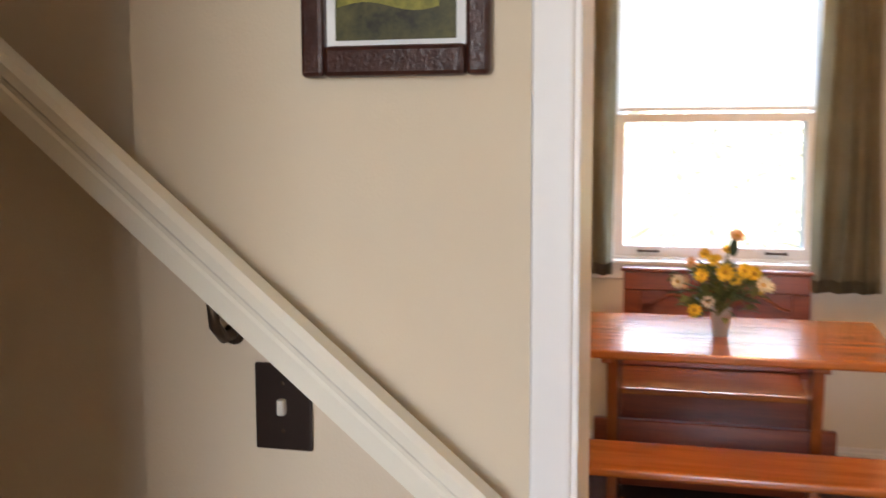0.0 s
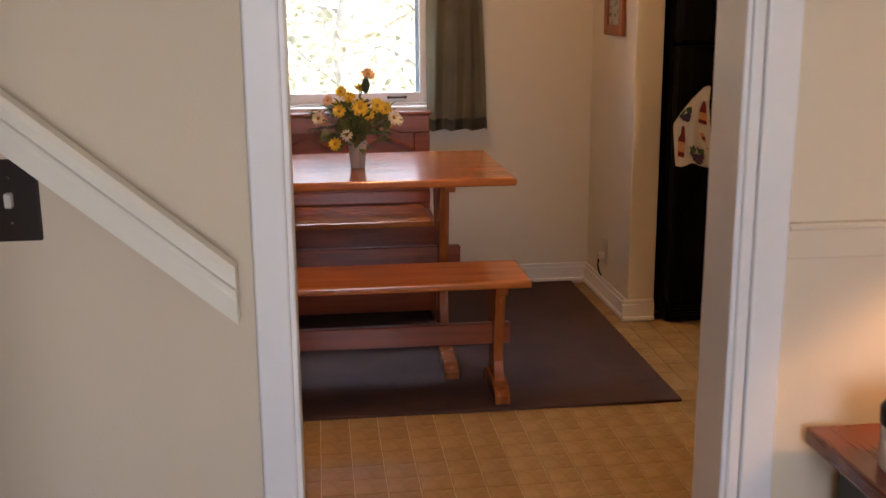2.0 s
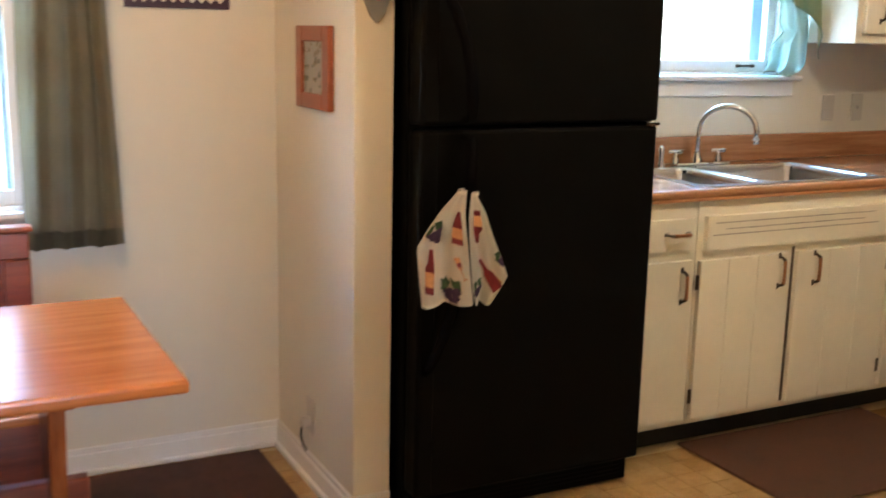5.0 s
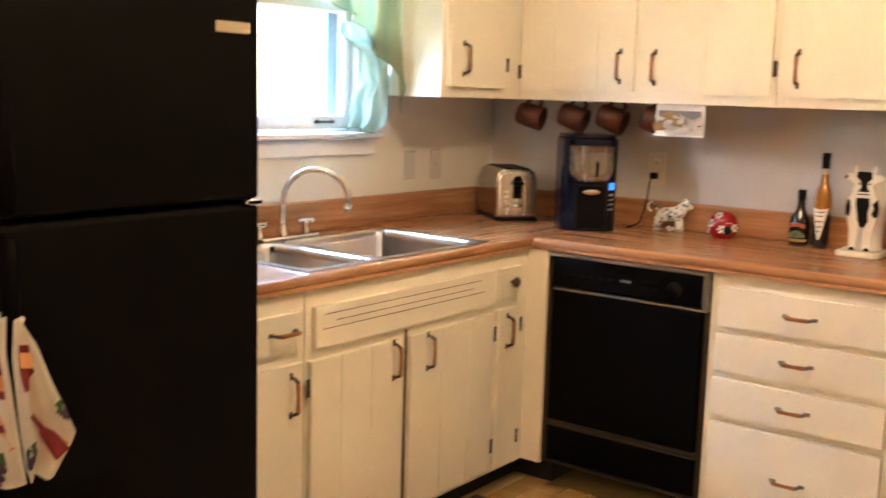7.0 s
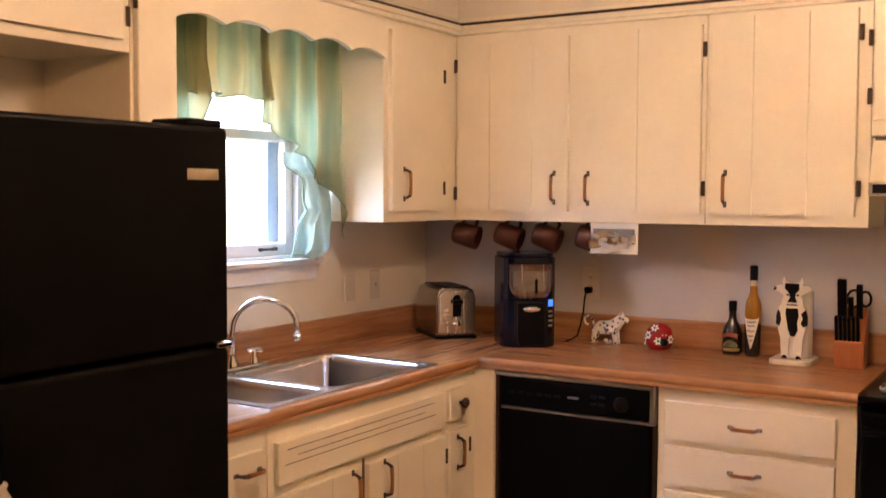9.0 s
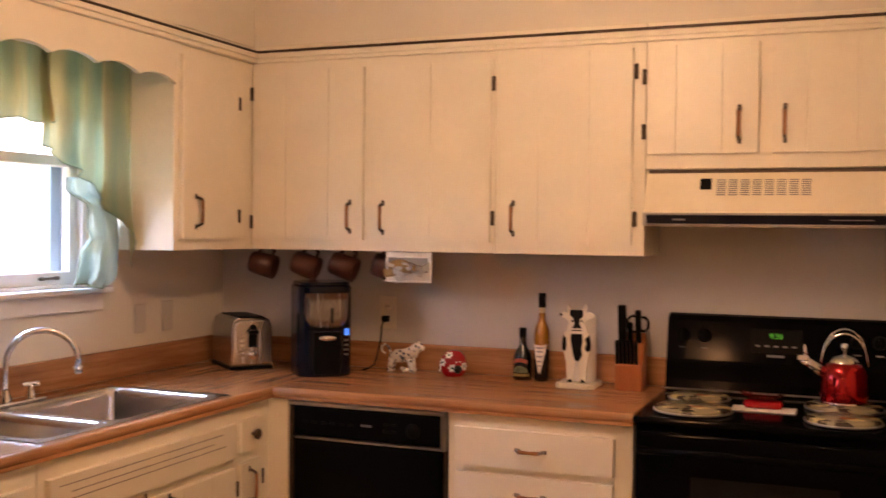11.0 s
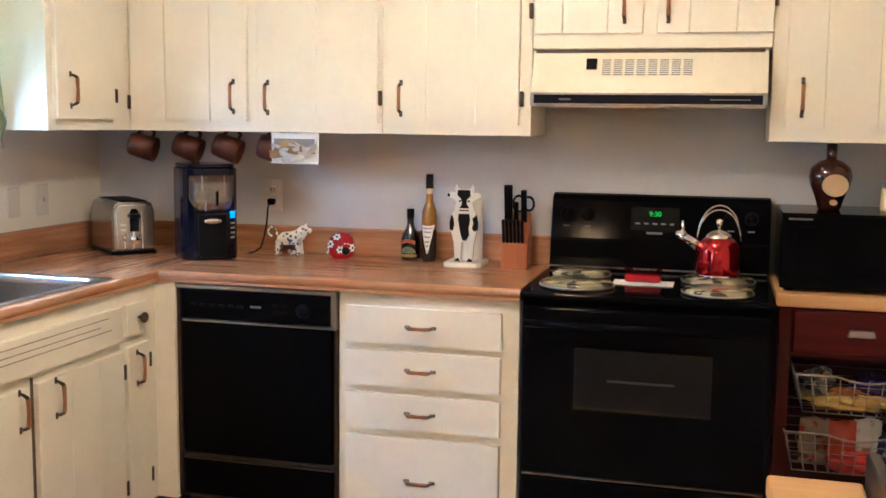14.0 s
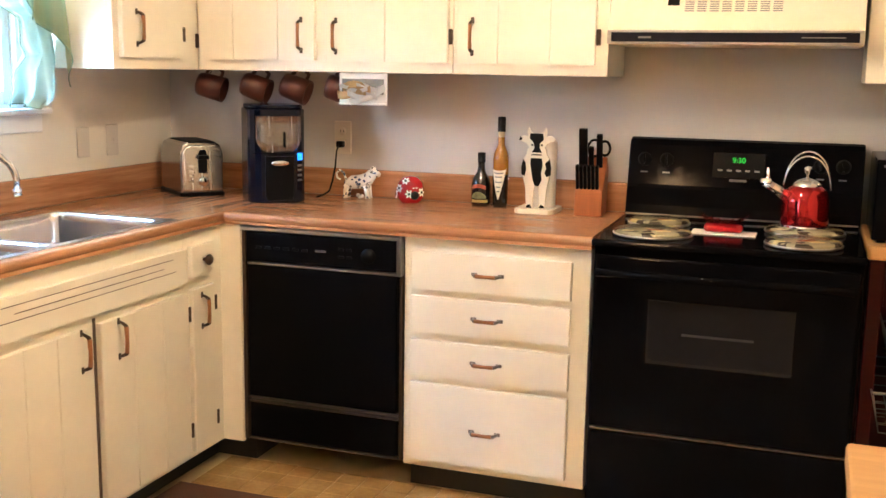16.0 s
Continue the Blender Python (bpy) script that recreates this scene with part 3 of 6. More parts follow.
# upper cabinets, north wall
u1 = thing("wall_cabinet", (0.85, -0.15, UZ), "cream painted two-door wall cabinet above the worktop", "cabinet", "wall cabinets")
part("body", box(0.3325, 1.345, -0.302, -0.001, UZ, 2.185, 0.002), CAB, u1)
front(u1, "door", "n", 0.350, 0.827, 1.434, 2.085, -0.302, (0.496, 0.68), (0.775, 1.523), hinges=((0.341, 1.50), (0.341, 2.0)))
front(u1, "door", "n", 0.868, 1.331, 1.432, 2.085, -0.302, (1.10,), (0.912, 1.52), hinges=((1.341, 1.52), (1.341, 2.0)))
u2 = thing("wall_cabinet", (1.61, -0.15, UZ), "cream painted wall cabinet with one plank door", "cabinet", "wall cabinets")
part("body", box(1.347, 1.881, -0.3025, -0.001, UZ, 2.185, 0.002), CAB, u2)
front(u2, "door", "n", 1.362, 1.840, 1.430, 2.10, -0.3025, (1.51, 1.69), (1.42, 1.52), hinges=((1.850, 1.52), (1.850, 2.02)))
u3 = thing("wall_cabinet", (2.26, -0.15, 1.69), "short cream two-door cabinet above the range hood", "cabinet", "wall cabinets")
part("body", box(1.883, 2.662, -0.302, -0.001, 1.69, 2.185, 0.002), CAB, u3)
front(u3, "door", "n", 1.890, 2.251, 1.739, 2.10, -0.302, (1.985, 2.135), (2.19, 1.832), hinges=((1.878, 2.0), (1.878, 1.815)))
front(u3, "door", "n", 2.296, 2.664, 1.739, 2.10, -0.302, (2.40, 2.55), (2.332, 1.832), hinges=((2.667, 2.02), (2.667, 1.845)))
u4 = thing("wall_cabinet", (2.92, -0.15, 1.388), "cream painted wall cabinet beside the range hood", "cabinet", "wall cabinets")
part("body", box(2.664, 3.195, -0.3025, -0.001, 1.388, 2.185, 0.002), CAB, u4)
front(u4, "door", "n", 2.709, 3.16, 1.434, 2.10, -0.3025, (2.829, 2.99), (2.760, 1.53), hinges=((3.16, 1.53), (3.16, 2.0)))
# upper cabinets, west wall
u5 = thing("wall_cabinet", (0.17, -0.55, UZ), "narrow cream wall cabinet beside the sink window", "cabinet", "wall cabinets")
part("body", box(0.001, 0.331, -0.803, -0.001, UZ, 2.185, 0.002), CAB, u5)
front(u5, "door", "w", -0.775, -0.424, 1.434, 2.085, 0.331, (), (-0.70, 1.533), hinges=((-0.412, 1.52), (-0.412, 1.95)))
u6 = thing("wall_cabinet", (0.17, -1.9, UZ), "narrow cream wall cabinet between window and refrigerator", "cabinet", "wall cabinets")
part("body", box(0.001, 0.344, -1.975, -1.815, UZ, 2.185, 0.002), CAB, u6)
front(u6, "door", "w", -1.964, -1.828, 1.430, 2.085, 0.344, (), (-1.855, 1.533), hinges=((-1.969, 1.52), (-1.969, 2.0)))
u7 = thing("wall_cabinet", (0.17, -2.4, 1.86), "short cream two-door cabinet above the refrigerator", "cabinet", "wall cabinets")
part("body", box(0.001, 0.345, -2.894, -1.977, 1.86, 2.185, 0.002), CAB, u7)
front(u7, "door", "w", -2.42, -2.01, 1.89, 2.11, 0.345, (), None, hinges=((-1.995, 1.95), (-1.995, 2.06)))
front(u7, "door", "w", -2.87, -2.46, 1.89, 2.11, 0.345, (), None)
# scalloped board above the sink window
wave = [(-1.815, 2.185)]
for i in range(61):
    s = i / 60
    y = -1.815 + s * 1.015
    k = 1.975 + 0.022 * abs(math.sin(s * 5 * math.pi)) ** 0.8 + 0.014 * math.sin(s * math.pi)
    wave.append((y, k))
wave.append((-0.80, 2.185))
solid("valance_board", slab(wave, "x", 0.322, 0.342, 0.002), CAB, "scalloped cream painted valance board above the sink window", "valance board")
# moulding along the top of the cabinets
for nm, b in (("trim_north", join(box(0.335, 3.2, -0.326, -0.285, 2.136, 2.156, 0.005, 2), box(0.335, 3.2, -0.318, -0.285, 2.120, 2.137, 0.004, 2))),
              ("trim_west", join(box(0.32, 0.371, -2.896, -0.30, 2.136, 2.1565, 0.005, 2), box(0.32, 0.362, -2.896, -0.30, 2.120, 2.137, 0.004, 2)))):
    setting(nm, b, CAB)
setting("trim_groove", join(box(0.33, 3.2, -0.322, -0.285, 2.157, 2.167, 0.003), box(0.32, 0.366, -2.896, -0.29, 2.157, 2.1672, 0.003)), BRONZE)

# base cabinets, west run
b1 = thing("base_cabinet", (0.3, -1.28, 0), "cream painted sink cabinet with two plank doors and a grooved panel", "cabinet", "base cabinets")
part("side_panel", box(0.02, 0.618, -1.76, -1.74, 0.095, 0.875), CAB, b1)
part("side_panel", box(0.02, 0.618, -0.885, -0.865, 0.095, 0.875), CAB, b1)
part("face_frame", box(0.60, 0.618, -1.74, -0.885, 0.095, 0.875), CAB, b1)
pan = front(b1, "false_front", "w", -1.735, -0.868, 0.706, 0.822, 0.618)
for a, b, z in ((-1.70, -0.95, 0.798), (-1.655, -1.0, 0.776), (-1.71, -0.935, 0.757)):
    part("groove", box(0.6375, 0.6392, a, b, z, z + 0.0018), MUG, pan)
front(b1, "door", "w", -1.752, -1.370, 0.118, 0.672, 0.618, (-1.63, -1.50), (-1.403, 0.612), hinges=((-1.760, 0.60), (-1.760, 0.2)))
front(b1, "door", "w", -1.315, -0.868, 0.118, 0.672, 0.618, (-1.16, -1.01), (-1.237, 0.610), hinges=((-0.858, 0.60), (-0.858, 0.2)))
# dark strip on the face frame draws the shade between the doors
part("gap", box(0.6182, 0.6200, -1.329, -1.317, 0.12, 0.69), GAPSHADE, b1, "dark strip for the shade between the doors")
b2 = thing("base_cabinet", (0.3, -0.74, 0), "narrow cream base cabinet with a drawer and a door", "cabinet", "base cabinets")
part("body", box(0.02, 0.6175, -0.863, -0.618, 0.095, 0.875), CAB, b2)
part("corner_filler", box(0.6178, 0.698, -0.638, -0.617, 0.095, 0.875, 0.002), CAB, b2)
dr = front(b2, "drawer", "w", -0.840, -0.708, 0.718, 0.822, 0.6175)
part("knob", turned(lathe([(0, 0), (0.006, 0), (0.006, 0.012), (0.017, 0.016), (0.019, 0.024), (0.012, 0.031), (0, 0.032)], seg=16), pose(0.6375, -0.772, 0.772, 0, 90, 0)), BRONZE, dr, "dark round knob")
front(b2, "door", "w", -0.840, -0.708, 0.118, 0.678, 0.6175, (), (-0.79, 0.60), hinges=((-0.698, 0.61), (-0.698, 0.2)))
b3 = thing("base_cabinet", (0.3, -1.9, 0), "narrow cream base cabinet beside the refrigerator", "cabinet", "base cabinets")
part("body", box(0.02, 0.6175, -2.05, -1.762, 0.095, 0.875, 0.001), CAB, b3)
front(b3, "drawer", "w", -2.03, -1.785, 0.718, 0.82, 0.6175, (), (-1.86, 0.772), True)
front(b3, "door", "w", -2.03, -1.785, 0.118, 0.678, 0.6175, (), (-1.83, 0.595))
solid("toe_board", join(box(0.02, 0.54, -2.05, -0.55, 0.0, 0.094), box(0.54, 0.70, -0.55, -0.02, 0.0, 0.094), box(1.302, 1.916, -0.55, -0.02, 0.0, 0.094)), TOE, "black recessed toe board under the base cabinets", "toe board", kind="structure")
# base cabinets, north run
b4 = thing("base_cabinet", (1.6, -0.3, 0), "cream painted base cabinet with four drawers", "cabinet", "base cabinets")
part("body", box(1.300, 1.916, -0.618, -0.02, 0.095, 0.875, 0.002), CAB, b4)
for z0, z1 in ((0.720, 0.842), (0.576, 0.695), (0.430, 0.548), (0.135, 0.402)):
    front(b4, "drawer", "n", 1.328, 1.859, z0 - 0.012, z1 - 0.012, -0.618, (), (1.590, (z0 + z1) / 2 - 0.012 + (0.0 if z0 > 0.2 else -0.01)), True)

# worktop
top = thing("worktop", (0.6, -0.6, 0.875), "wood-grain laminate worktop with rounded edge and upstand", "worktop")


def nosed(run, a0, a1, back, frontp):
    """A worktop strip with a rolled front edge."""
    z0, z1, r = 0.876, 0.915, 0.016
    s = 1 if frontp > back else -1
    pr = [(back, z0), (frontp - s * 0.004, z0)]
    for i in range(7):
        a = -0.9 + i * (0.9 + 1.5708) / 6
        pr.append((frontp - s * r + s * r * math.cos(a), z1 - r + r * math.sin(a)))
    pr.append((back, z1))
    return slab(pr, "y" if run == "w" else "x", a0, a1)


part("top", join(nosed("w", -2.062, -0.02, 0.600, 0.642), box(0.02, 0.095, -2.062, -0.02, 0.876, 0.915), box(0.095, 0.60, -2.062, -1.735, 0.876, 0.915), box(0.095, 0.60, -0.882, -0.02, 0.876, 0.915)), LAMY, top)
part("top", nosed("n", 0.6425, 1.920, -0.02, -0.650), LAMX, top)
part("upstand", box(0.001, 0.022, -2.062, -0.001, 0.9155, 1.020, 0.004, 2), LAMY, top)
part("upstand", box(0.0225, 1.920, -0.022, -0.001, 0.9155, 1.020, 0.004, 2), LAMX, top)

# sink
sk = thing("kitchen_sink", (0.34, -1.3, 0.9), "stainless steel double bowl sink set in the worktop", "sink")


def bowl(y0, y1, x0, x1, d):
    """A pressed bowl: rolled lip, sloping sides, rounded foot."""
    bm = bmesh.new()
    rings = []
    for out, z in ((0.009, 0.9197), (0.004, 0.9203), (0.0, 0.9190), (-0.004, 0.9150), (-0.007, 0.908), (-0.010, 0.89), (-0.020, 0.93 - d), (-0.028, 0.918 - d), (-0.045, 0.910 - d), (-0.09, 0.907 - d)):
        r = max(0.02, 0.045 + out)
        ring = []
        for cx, cy, a0 in ((x1 + out - r, y1 + out - r, 0), (x0 - out + r, y1 + out - r, 90), (x0 - out + r, y0 - out + r, 180), (x1 + out - r, y0 - out + r, 270)):
            for k in range(7):
                a = radians(a0 + k * 15)
                ring.append(bm.verts.new((cx + r * math.cos(a), cy + r * math.sin(a), z)))
        rings.append(ring)
    for a, b in zip(rings, rings[1:]):
        for k in range(len(a)):
            bm.faces.new((a[k], a[(k + 1) % len(a)], b[(k + 1) % len(a)], b[k]))
    bm.faces.new(rings[-1])
    for f in bm.faces:
        f.smooth = True
    bmesh.ops.recalc_face_normals(bm, faces=bm.faces[:])
    return bm


part("rim", join(box(0.09, 0.155, -1.742, -0.876, 0.9155, 0.9195, 0.0015), box(0.582, 0.612, -1.742, -0.876, 0.9155, 0.9195, 0.0015), box(0.155, 0.582, -1.742, -1.712, 0.9155, 0.9195, 0.0015),
                 box(0.155, 0.582, -0.912, -0.876, 0.9155, 0.9195, 0.0015), box(0.155, 0.582, -1.452, -1.418, 0.9155, 0.9195, 0.0015)), SINK, sk)
part("bowl", bowl(-1.712, -1.452, 0.155, 0.582, 0.16), SINK, sk)
part("bowl", bowl(-1.418, -0.912, 0.155, 0.582, 0.18), SINK, sk)
for y in (-1.58, -1.165):
    part("drain", lathe([(0, 0.002), (0.02, 0.003), (0.04, 0.006), (0.043, 0.003)], (0.36, y, 0.747 if y < -1.4 else 0.727), 20), CHROME, sk)
fc = thing("faucet", (0.12, -1.29, 0.919), "chrome gooseneck faucet with two cross handles", "faucet")
part("deck_plate", box(0.095, 0.15, -1.475, -1.215, 0.9197, 0.932, 0.005, 2), CHROME, fc)
FY = -1.362
arc = [(0.12, FY, 0.93), (0.12, FY, 1.04)]
for i in range(13):
    a = math.pi * (1 - i / 12 * 1.06)
    u = 0.094 * (1 + math.cos(a))
    arc.append((0.12 + u * 0.72, FY + u * 0.9, 1.05 + 0.100 * math.sin(a)))
part("spout", tube(arc, 0.0105, 12), CHROME, fc)
part("aerator", tube([arc[-1], (arc[-1][0] + 0.002, arc[-1][1] + 0.002, arc[-1][2] - 0.022)], 0.0135, 12), CHROME, fc)
part("base", lathe([(0.022, 0), (0.022, 0.012), (0.013, 0.03), (0.012, 0.04)], (0.12, FY, 0.93)), CHROME, fc)
for y in (FY - 0.105, FY + 0.105):
    h = part("handle", lathe([(0.017, 0), (0.016, 0.012), (0.010, 0.03), (0.012, 0.045), (0, 0.05)], (0.12, y, 0.93), 16), CHROME, fc)
    part("lever", join(tube([(0.085, y, 0.975), (0.155, y, 0.975)], 0.006), tube([(0.12, y - 0.035, 0.975), (0.12, y + 0.035, 0.975)], 0.006)), CHROME, h)
spr = solid("side_sprayer", lathe([(0.018, 0), (0.018, 0.01), (0.011, 0.02), (0.013, 0.07), (0.0, 0.085)], (0.12, -1.535, 0.9197), 16), CHROME, "chrome side sprayer on the sink deck", "sprayer")

# sink curtain
def along(line, s):
    for a, b in zip(line, line[1:]):
        if s <= b[0]:
            return a[1] + (b[1] - a[1]) * (s - a[0]) / (b[0] - a[0])
    return line[-1][1]


def gathered(line, x, seed):
    """A pleated panel from the rod down to a hem line of (y, z)."""
    y0, y1 = line[0][0], line[-1][0]

    def f(u, v):
        y = y0 + (y1 - y0) * u
        zb = along(line, y) + 0.005 * math.sin(y * 42 + seed)
        fold = math.sin(y * 51 + seed) * 0.020 + math.sin(y * 24 + 2 * seed) * 0.014 + math.sin(y * 117) * 0.004
        return (x + fold * (0.55 + 0.6 * (1 - v)), y + 0.014 * math.sin(v * 5 + y * 20) * (1 - v), zb + (2.06 - zb) * v)
    return f


VALANCE = ((-1.765, 1.800), (-1.59, 1.806), (-1.37, 1.808), (-1.20, 1.812))
SWEEP = ((-1.245, 1.735), (-1.12, 1.672), (-1.00, 1.622), (-0.935, 1.555), (-0.878, 1.487), (-0.83, 1.40), (-0.795, 1.335))
MIRROR = ((-1.785, 1.42), (-1.68, 1.54), (-1.60, 1.62), (-1.525, 1.690), (-1.505, 1.79))
INNER = ((0.0, -1.075), (0.12, -1.085), (0.24, -0.985), (0.46, -0.99), (0.56, -0.965), (0.70, -1.018), (1.0, -1.035))
OUTER = ((0.0, -0.90), (0.4, -0.82), (0.85, -0.795), (0.93, -0.805), (1.0, -0.87))


def tail(u, v):
    a, b = along(INNER, v), along(OUTER, v)
    sway = math.sin(u * 15 + v * 3) * 0.016 + math.sin(u * 31) * 0.006
    return (0.10 + sway, a + (b - a) * u, 1.64 - 0.37 * v + 0.010 * math.sin(u * 6) * v)


sc = thing("kitchen_curtain", (0.11, -1.25, 1.3), "green and yellow swag curtain with ruffled edge at the sink window", "curtain")
for nm, line, x, seed, n in (("valance", VALANCE, 0.125, 0.0, 80), ("swag", SWEEP, 0.150, 1.3, 70), ("swag", MIRROR, 0.155, 2.2, 40)):
    f = gathered(line, x, seed)
    panel = part(nm, sheet(f, n, 26, 0.0015), GREENC, sc)
    part("hem", tube([tuple(a + b for a, b in zip(f(k / n, 0), (0.002, 0, 0.0))) for k in range(n + 1)], 0.0024, 5), HEMC, panel, "darker rolled hem")
part("tail", sheet(tail, 40, 30, 0.0015), LINING, sc, "pale bluish hanging tail")
part("hem", tube([tail(1 - k / 40, 1.0) for k in range(41)] + [tail(0, 1 - k / 30) for k in range(1, 31)], 0.002, 5), HEMC, sc)
part("rod", tube([(0.135, -1.812, 2.055), (0.135, -0.803, 2.055)], 0.008), WHITE, sc)

# ---- refrigerator ----
fr = thing("refrigerator", (0.42, -2.47, 0), "black top-freezer refrigerator with a towel on its handle", "refrigerator")
part("body", box(0.04, 0.70, -2.865, -2.083, 0.02, 1.64, 0.006, 2), BLACKM, fr)
fd = part("freezer_door", box(0.708, 0.787, -2.865, -2.083, 1.155, 1.648, 0.012, 3), BLACKM, fr)
rd = part("refrigerator_door", box(0.708, 0.787, -2.865, -2.083, 0.095, 1.143, 0.012, 3), BLACKM, fr)
part("kick_grille", join(box(0.69, 0.735, -2.86, -2.09, 0.005, 0.085, 0.003), *[box(0.735, 0.739, -2.83, -2.12, 0.022 + i * 0.014, 0.029 + i * 0.014) for i in range(4)]), BLACKP, fr)
part("handle", join(tube([(0.785, -2.842, 1.625), (0.812, -2.838, 1.60), (0.828, -2.826, 1.53), (0.832, -2.792, 1.46), (0.834, -2.760, 1.385), (0.834, -2.741, 1.30), (0.832, -2.734, 1.22), (0.826, -2.734, 1.175)], [0.012, 0.015, 0.017, 0.017, 0.017, 0.017, 0.016, 0.013], 12), box(0.785, 0.832, -2.746, -2.722, 1.163, 1.182, 0.004, 2)), BLACK, fd)
part("handle", join(tube([(0.826, -2.734, 1.125), (0.832, -2.734, 1.08), (0.834, -2.736, 1.0), (0.834, -2.745, 0.86), (0.834, -2.770, 0.70), (0.828, -2.805, 0.58), (0.812, -2.836, 0.50), (0.785, -2.842, 0.47)], [0.013, 0.016, 0.017, 0.017, 0.017, 0.017, 0.015, 0.012], 12), box(0.785, 0.832, -2.746, -2.722, 1.118, 1.136, 0.004, 2)), BLACK, rd)
part("edge_panel", box(0.787, 0.7905, -2.858, -2.815, 1.165, 1.645, 0.002), BLACKM, fd)
part("edge_panel", box(0.787, 0.7905, -2.858, -2.815, 0.105, 1.135, 0.002), BLACKM, rd)
part("badge", box(0.787, 0.7895, -2.215, -2.118, 1.527, 1.553, 0.002), mat("brushed_badge", (0.62, 0.55, 0.44), 0.25, 0.9), fd, "brushed metal badge")
part("hinge", join(box(0.71, 0.795, -2.13, -2.082, 1.1435, 1.1545, 0.002), tube([(0.775, -2.10, 1.13), (0.775, -2.10, 1.165)], 0.008)), CHROME, fr, "bright metal middle hinge")
part("top_hinge", box(0.66, 0.775, -2.20, -2.09, 1.6485, 1.665, 0.004), BLACKP, fr)


TOWEL = mat("towel_cotton", (0.76, 0.71, 0.62), 0.95, vary=0.05, scale=20, bump=0.5, bscale=500)
WINE = mat("wine_print", (0.16, 0.018, 0.022), 0.9, vary=0.2, scale=60)
PEACH = mat("peach_label_print", (0.60, 0.30, 0.13), 0.9, vary=0.15, scale=60)
GRAPE = mat("grape_print", (0.055, 0.030, 0.075), 0.9, vary=0.3, scale=90)
VINE = mat("vine_leaf_print", (0.035, 0.075, 0.030), 0.9, vary=0.3, scale=90)


def flap(left, right, x, seed):
    """A hanging flap between two edge lines of (y, z), top to bottom."""
    def between(line, s):
        k = min(max(int(s * (len(line) - 1)), 0), len(line) - 2)
        w = s * (len(line) - 1) - k
        return [line[k][i] + (line[k + 1][i] - line[k][i]) * w for i in (0, 1)]

    def f(u, v):
        a, b = between(left, v), between(right, v)
        fold = 0.012 * math.sin(u * 8 + seed) + 0.004 * math.sin(u * 19 + 2 * seed)
        return (x + 0.012 * v + fold * v, a[0] + (b[0] - a[0]) * u, a[1] + (b[1] - a[1]) * u - 0.006 * math.sin(u * 9 + seed) * v)
    return f


def printed(f, u, v, shapes, turn, size):
    """Flat printed shapes on a flap, drawn in metres about the place u, v."""
    c, s = math.cos(radians(turn)), math.sin(radians(turn))
    wide = max(0.02, (Vector(f(1, v)) - Vector(f(0, v))).length)
    tall = (Vector(f(u, 1)) - Vector(f(u, 0))).length
    out = []
    for k, (outline, material) in enumerate(shapes):
        bm = bmesh.new()
        ring = []
        for a, b in outline:
            p, q = (a * c - b * s) * size, (a * s + b * c) * size
            uu, vv = min(0.99, max(0.01, u + p / wide)), min(0.99, max(0.01, v - q / tall))
            y = f(uu, vv)
            ring.append(bm.verts.new((y[0] + 0.0032 + 0.0006 * k, y[1], y[2])))
        face = bm.faces.new(ring)
        bmesh.ops.triangulate(bm, faces=[face])
        out.append((bm, material))
    return out


def ring_of(cx, cy, r, n=9):
    return [(cx + r * math.cos(6.2832 * k / n), cy + r * math.sin(6.2832 * k / n)) for k in range(n)]


BOTTLE = (([(-0.14, -0.5), (0.14, -0.5), (0.15, 0.05), (0.06, 0.2), (0.06, 0.5), (-0.06, 0.5), (-0.06, 0.2), (-0.15, 0.05)], WINE), ([(-0.145, -0.34), (0.145, -0.34), (0.145, -0.02), (-0.145, -0.02)], PEACH))
GRAPES = tuple((ring_of(a, b, 0.13), GRAPE) for a, b in ((0, -0.38), (-0.12, -0.2), (0.12, -0.2), (-0.2, 0.0), (0.02, -0.02), (0.22, 0.02))) + (
    ([(-0.42, 0.1), (-0.25, 0.02), (-0.05, 0.12), (0.05, 0.3), (-0.06, 0.46), (-0.16, 0.36), (-0.34, 0.42), (-0.3, 0.24)], VINE), ([(0.08, 0.12), (0.36, 0.1), (0.3, 0.26), (0.38, 0.4), (0.18, 0.36), (0.06, 0.44)], VINE))
GOBLET = (([(-0.16, 0.4), (0.16, 0.4), (0.12, 0.0), (0.02, -0.12), (0.02, -0.42), (0.14, -0.5), (-0.14, -0.5), (-0.02, -0.42), (-0.02, -0.12), (-0.12, 0.0)], PEACH), ([(-0.14, 0.2), (0.14, 0.2), (0.1, 0.02), (-0.1, 0.02)], WINE))
tw = thing("kitchen_towel", (0.85, -2.77, 0.65), "white printed towel with bottles and grapes hung over the handle", "towel")
